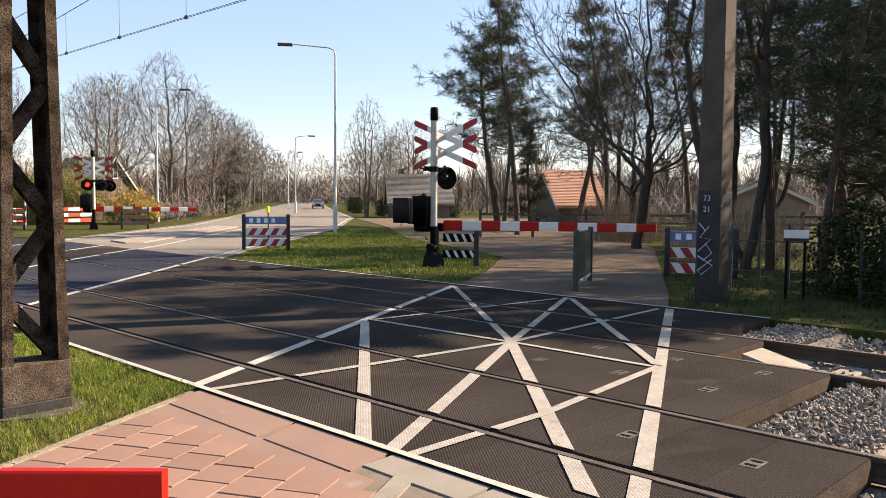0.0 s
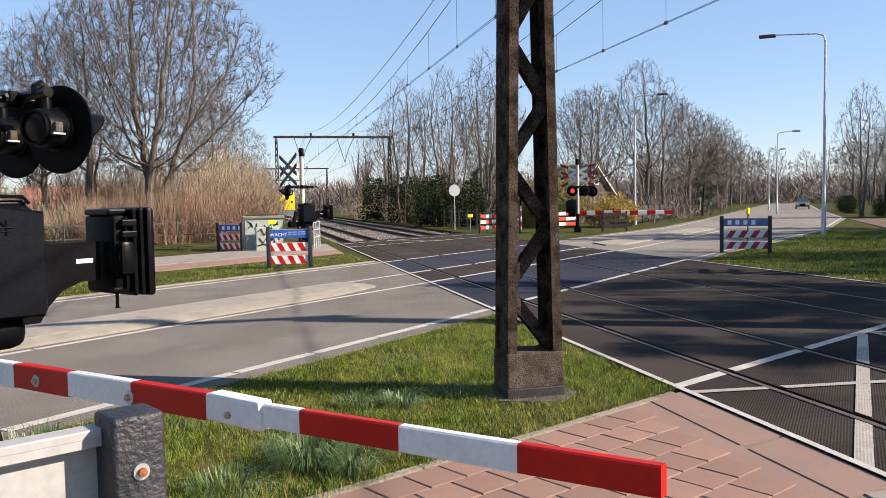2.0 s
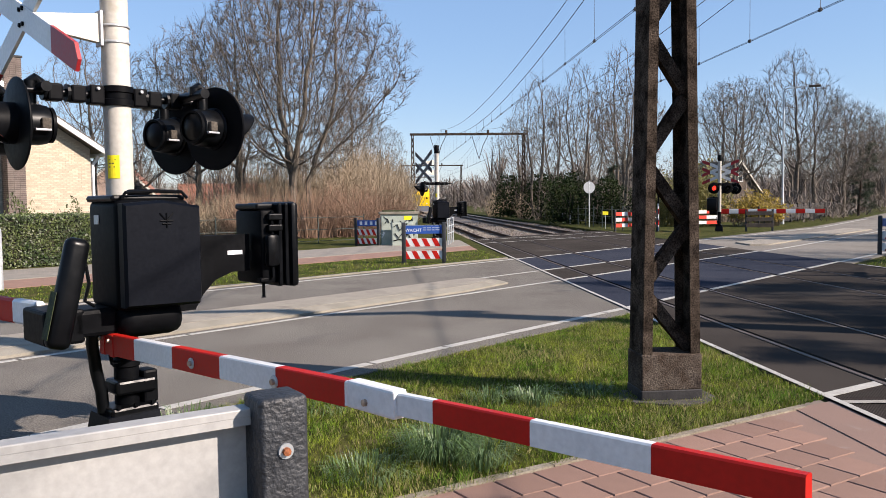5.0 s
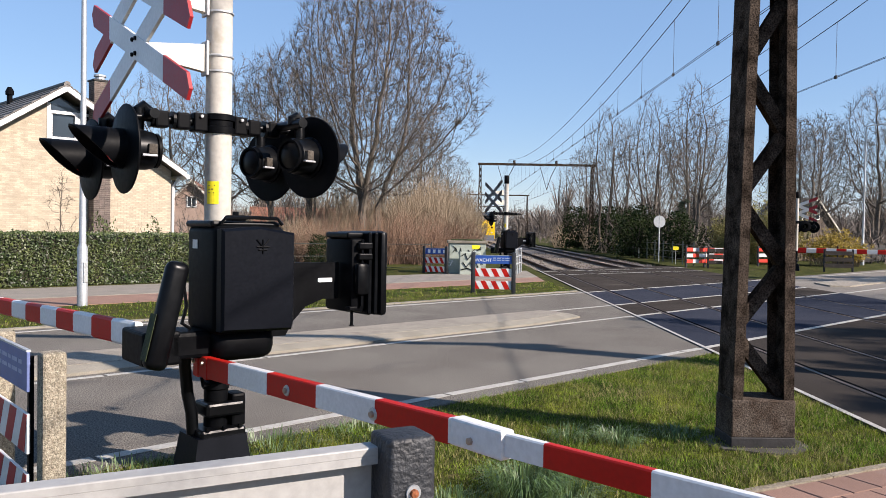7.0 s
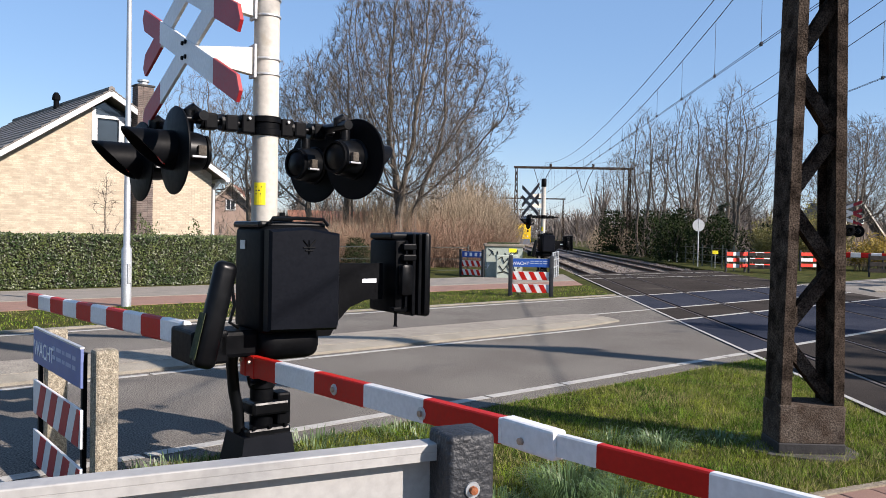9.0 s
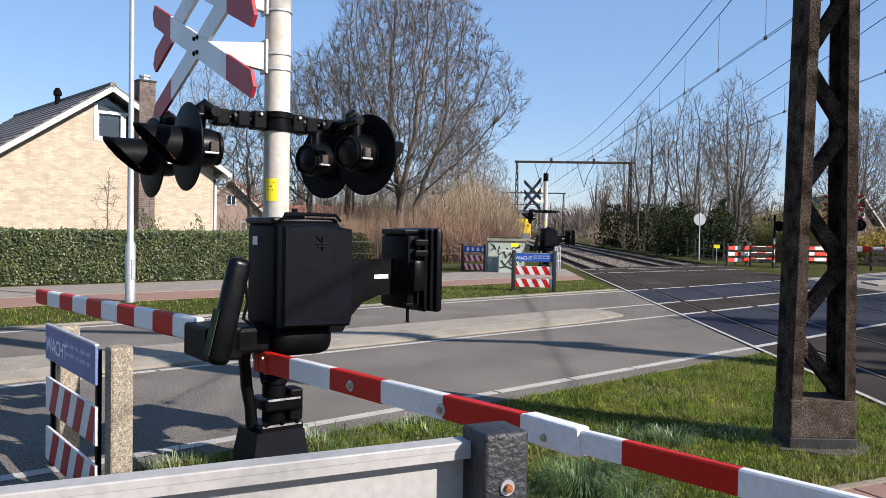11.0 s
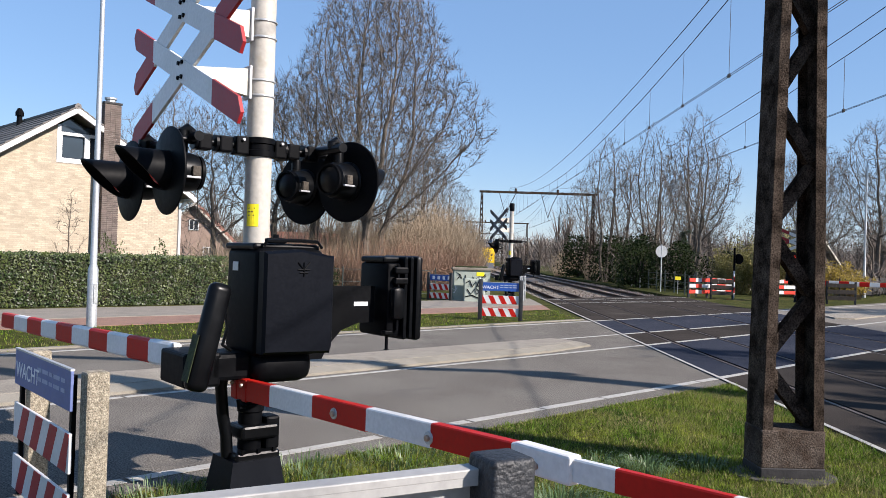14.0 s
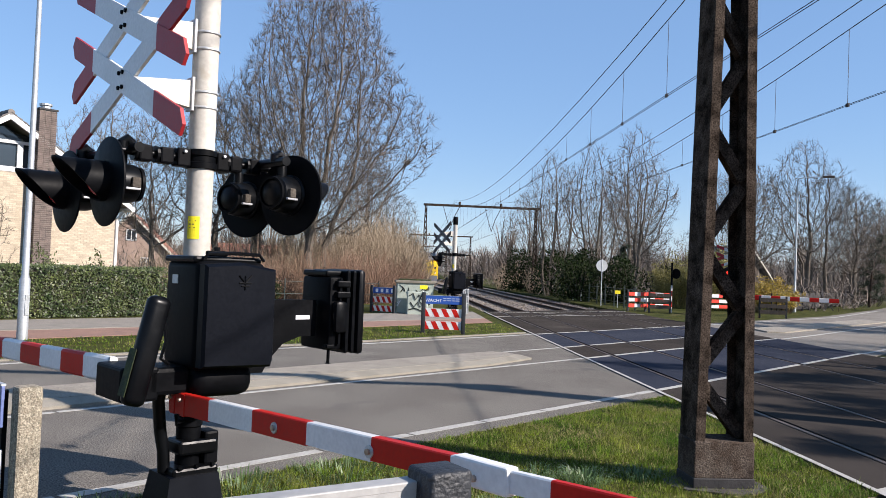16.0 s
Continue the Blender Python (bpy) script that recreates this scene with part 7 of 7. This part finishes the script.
lawn = [(3.14, 12.6), (3.14, 7.15), (1.78, 6.38), (0.62, 5.72), (-0.08, 5.32), (-2.18, 4.18), (-5.0, 2.68), (-5.0, 4.6), (-2.0, 7.55), (0.0, 9.5)]
b = blades(lawn, 165000, 0.020, 0.056, 0.0038, 3, 0.16, 1.6, 0.75)
whole("lawn_grass", b["green"], M["grass"], "short uneven green grass round the mast", "grass", kind="stuff")
whole("lawn_dry_grass", b["dry"], M["grass_dry"], "dry straw-coloured blades in the lawn", "grass", kind="stuff")
verge = [(2.9, 24.6), (2.7, 29.5), (-12, 14.9), (-26, 0.9), (-26, -4.2)]
b = blades(verge, 30000, 0.02, 0.06, 0.009, 5, 0.12, 0.5, 0.8)
whole("verge_grass", b["green"], M["grass"], "short grass on the verge along the road", "grass", kind="stuff")
whole("verge_dry_grass", b["dry"], M["grass_dry"], "dry blades in the roadside verge", "grass", kind="stuff")
isle = [(11.75, 12.2), (14, 13.1), (18.4, 16.4), (24, 24), (30, 33.5), (28, 36), (14.4, 23.6), (11.75, 20.8)]
b = blades(isle, 34000, 0.02, 0.055, 0.009, 7, 0.03, 0.5, 0.8)
whole("island_grass", b["green"], M["grass"], "green grass on the island between road and path", "grass", kind="stuff")
whole("island_dry_grass", b["dry"], M["grass_dry"], "dry blades on the grass island", "grass", kind="stuff")
# grass below the evergreens, its colour darkened to stand for their shade
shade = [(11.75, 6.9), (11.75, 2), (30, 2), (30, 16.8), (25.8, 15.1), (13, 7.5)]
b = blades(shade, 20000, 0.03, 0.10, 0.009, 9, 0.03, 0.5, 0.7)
whole("shade_grass", b["green"], M["grass_shaded"], "rank grass under the trees, tree shade put into its dark colour", "grass", kind="stuff")
rnd = random.Random(12)
g = Geo()
for cx, cy, n, r, h in ((-0.28, 5.92, 520, 0.24, 0.27), (0.0, 5.75, 260, 0.2, 0.21), (0.65, 7.35, 260, 0.2, 0.16), (0.25, 7.45, 160, 0.2, 0.14), (-0.75, 5.6, 260, 0.3, 0.13), (1.2, 7.6, 120, 0.2, 0.12), (-2.2, 6.9, 300, 0.4, 0.14), (-1.4, 7.4, 300, 0.5, 0.12), (-3.0, 6.0, 300, 0.5, 0.13)):
    for _ in range(n):
        a, q = rnd.uniform(0, 6.28), r * math.sqrt(rnd.random())
        p = Vector((cx + q * math.cos(a), cy + q * math.sin(a), -0.02))
        d = Vector((math.cos(a) * rnd.uniform(0.1, 0.6), math.sin(a) * rnd.uniform(0.1, 0.6), 1)).normalized()
        hh = h * rnd.uniform(0.6, 1.2)
        s = Vector((-math.sin(a), math.cos(a), 0)) * 0.0035
        m = p + d * hh * 0.7
        e = m + Vector((math.cos(a), math.sin(a), rnd.uniform(-0.6, 0.4))) * hh * 0.5
        g.add([p - s, p + s, m + s * 0.8, m - s * 0.8, e], [(0, 1, 2, 3), (3, 2, 4)])
whole("grass_tufts", g, M["grass_tuft"], "long arching tufts of blue-green grass", "grass", kind="stuff")

# ---- paving of the near path ----
path = thing("footpath_west", "red paver path leading to the crossing", "path", kind="structure")
EX, NX = Vector((0.8836, 0.4682)), Vector((-0.4682, 0.8836))
part("bedding", Geo().slab([(3.1, 7.15), (3.1, -3), (-9, -7), (-9, 0.55)], -0.08, -0.012), M["joint"], path)
ORG = Vector((0.0, 5.43))
def paver_mesh(l, w, material):
    g = Geo()
    c = 0.006
    g.add([(0, 0, -0.06), (l, 0, -0.06), (l, w, -0.06), (0, w, -0.06), (0, 0, -c), (l, 0, -c), (l, w, -c), (0, w, -c), (c, c, 0), (l - c, c, 0), (l - c, w - c, 0), (c, w - c, 0)],
          [(4, 5, 9, 8), (5, 6, 10, 9), (6, 7, 11, 10), (7, 4, 8, 11), (8, 9, 10, 11), (0, 1, 5, 4), (1, 2, 6, 5), (2, 3, 7, 6), (3, 0, 4, 7)])
    return g.mesh("paver", material)
LX_, WX_ = 0.30, 0.30
red_mesh, grey_mesh = paver_mesh(LX_ - 0.008, WX_ - 0.004, M["paver_red"]), paver_mesh(0.30 - 0.006, 0.30 - 0.006, M["paver_grey"])
turn = Matrix.Rotation(math.atan2(EX.y, EX.x), 4, "Z")
rg = random.Random(2)
for row in range(8):
    for k in range(-12, 16):
        u = k * LX_ + (LX_ / 2 if row % 2 else 0)
        p = ORG + EX * u - NX * (0.06 + WX_ * (row + 1))
        if (p + EX * LX_).x > 2.72 or p.x < -3.6:
            continue
        ob = new("paver", red_mesh)
        ob.parent = path
        ob.matrix_basis = Matrix.Translation((p.x, p.y, rg.uniform(-0.002, 0.001))) @ turn @ Matrix.Rotation(rg.gauss(0, 0.002), 4, "X")
for row in range(9):
    for k in range(-4, 13):
        p = ORG + EX * (k * 0.30 + (0.15 if row % 2 else 0)) - NX * (2.62 + 0.30 * (row + 1))
        if (p + EX * 0.30).x > 2.85 or p.x < -1.5:
            continue
        ob = new("paver", grey_mesh)
        ob.parent = path
        ob.matrix_basis = Matrix.Translation((p.x, p.y, rg.uniform(-0.004, 0.001))) @ turn
def strip(u0, u1, v0, v1, name, material, z=0.003):
    q = [ORG + EX * u - NX * v for u, v in ((u0, v0), (u1, v0), (u1, v1), (u0, v1))]
    part(name, Geo().slab([(p.x, min(p.y, 60)) for p in q], -0.08, z), material, path)
for k in range(7):
    strip(-3.6 + 0.8 * k, -2.81 + 0.8 * k, 2.47, 2.61, "edging_stone", M["kerb"])
for k in range(8):
    strip(-4.0 + 0.9 * k, -3.11 + 0.9 * k, -0.02, 0.05, "edging_stone", M["edge_dirt"], 0.004)
for k, (y0, y1) in enumerate(((7.05, 5.6), (5.58, 4.52))):
    part("concrete_slab", Geo().slab([(2.73, y0 - 0.18), (2.73, y1 - 0.1), (3.145, y1), (3.145, y0)], -0.08, -0.001), M["slab_pink"], path)
for k in range(4):
    part("concrete_slab", Geo().slab([(2.86, 4.45 - 0.9 * k), (2.86, 3.58 - 0.9 * k), (3.145, 3.60 - 0.9 * k), (3.145, 4.47 - 0.9 * k)], -0.08, -0.001), M["paver_grey"], path)
# pink gap fillers where the paver rows meet the concrete
part("mortar_fill", Geo().slab([(1.9, 6.50), (1.9, 3.8), (2.74, 4.2), (2.74, 6.9)], -0.08, -0.009), M["slab_pink"], path)

# ---- rubber panels of the foot crossing ----
foot_x = thing("foot_crossing", "dark ribbed rubber panels between the rails of the footpath crossing", "crossing deck", kind="structure")
def limit(x):
    return 5.49 + 0.535 * x
for (x0, x1), ys in zip(STRIPS, STARTS):
    y = ys
    while y < limit(x1):
        yb = y + 0.596
        if y < limit(x0):
            o = [(x0, y), (x1, y), (x1, min(yb, limit(x1))), (x0, min(yb, limit(x0)))]
            if yb > limit(x0) and yb < limit(x1):
                xm = (yb - 5.49) / 0.535
                o = [(x0, y), (x1, y), (x1, yb), (xm, yb), (x0, limit(x0))]
        else:
            xm = (y - 5.49) / 0.535
            o = [(xm, y), (x1, y), (x1, min(yb, limit(x1)))] + ([((yb - 5.49) / 0.535, yb)] if yb < limit(x1) else [])
        part("rubber_panel", Geo().slab(o, -0.18, 0.0), M["panel"], foot_x)
        y += 0.6
    part("end_plate", Geo().add([(x0, ys - 0.005, -0.005), (x1, ys - 0.005, -0.005), (x1, ys - 0.03, -0.13), (x0, ys - 0.03, -0.13), (x0, ys - 0.005, -0.2), (x1, ys - 0.005, -0.2)], [(3, 2, 1, 0), (3, 4, 5, 2), (0, 4, 3), (1, 2, 5)]), M["end_steel"], foot_x)
for x, y in ((6.52, 3.86), (4.72, 3.6), (4.73, 2.66), (7.6, 3.8), (9.21, 5.07), (7.59, 4.77), (6.55, 4.83), (6.5, 5.79), (7.61, 5.76), (10.2, 6.2)):
    pl = part("lifting_plate", Geo().box((x - 0.10, y - 0.06, -0.02), (x + 0.10, y + 0.06, 0.003)), M["slab"], foot_x)
    for k in (-0.05, 0.05):
        part("slot", Geo().box((x + k - 0.02, y - 0.04, 0.0), (x + k + 0.02, y + 0.04, 0.0045)), M["black"], pl)
for x, y in ((8.85, 3.9), (4.75, 1.3)):
    part("deflector", Geo().add([(x - 0.28, y + 0.55, -0.02), (x + 0.28, y + 0.55, -0.02), (x + 0.28, y - 0.05, -0.17), (x - 0.28, y - 0.05, -0.17), (x - 0.28, y + 0.55, -0.2), (x + 0.28, y + 0.55, -0.2)], [(0, 3, 2, 1), (3, 4, 5, 2), (0, 4, 3), (1, 2, 5), (0, 1, 5, 4)]), M["kerb"], foot_x)
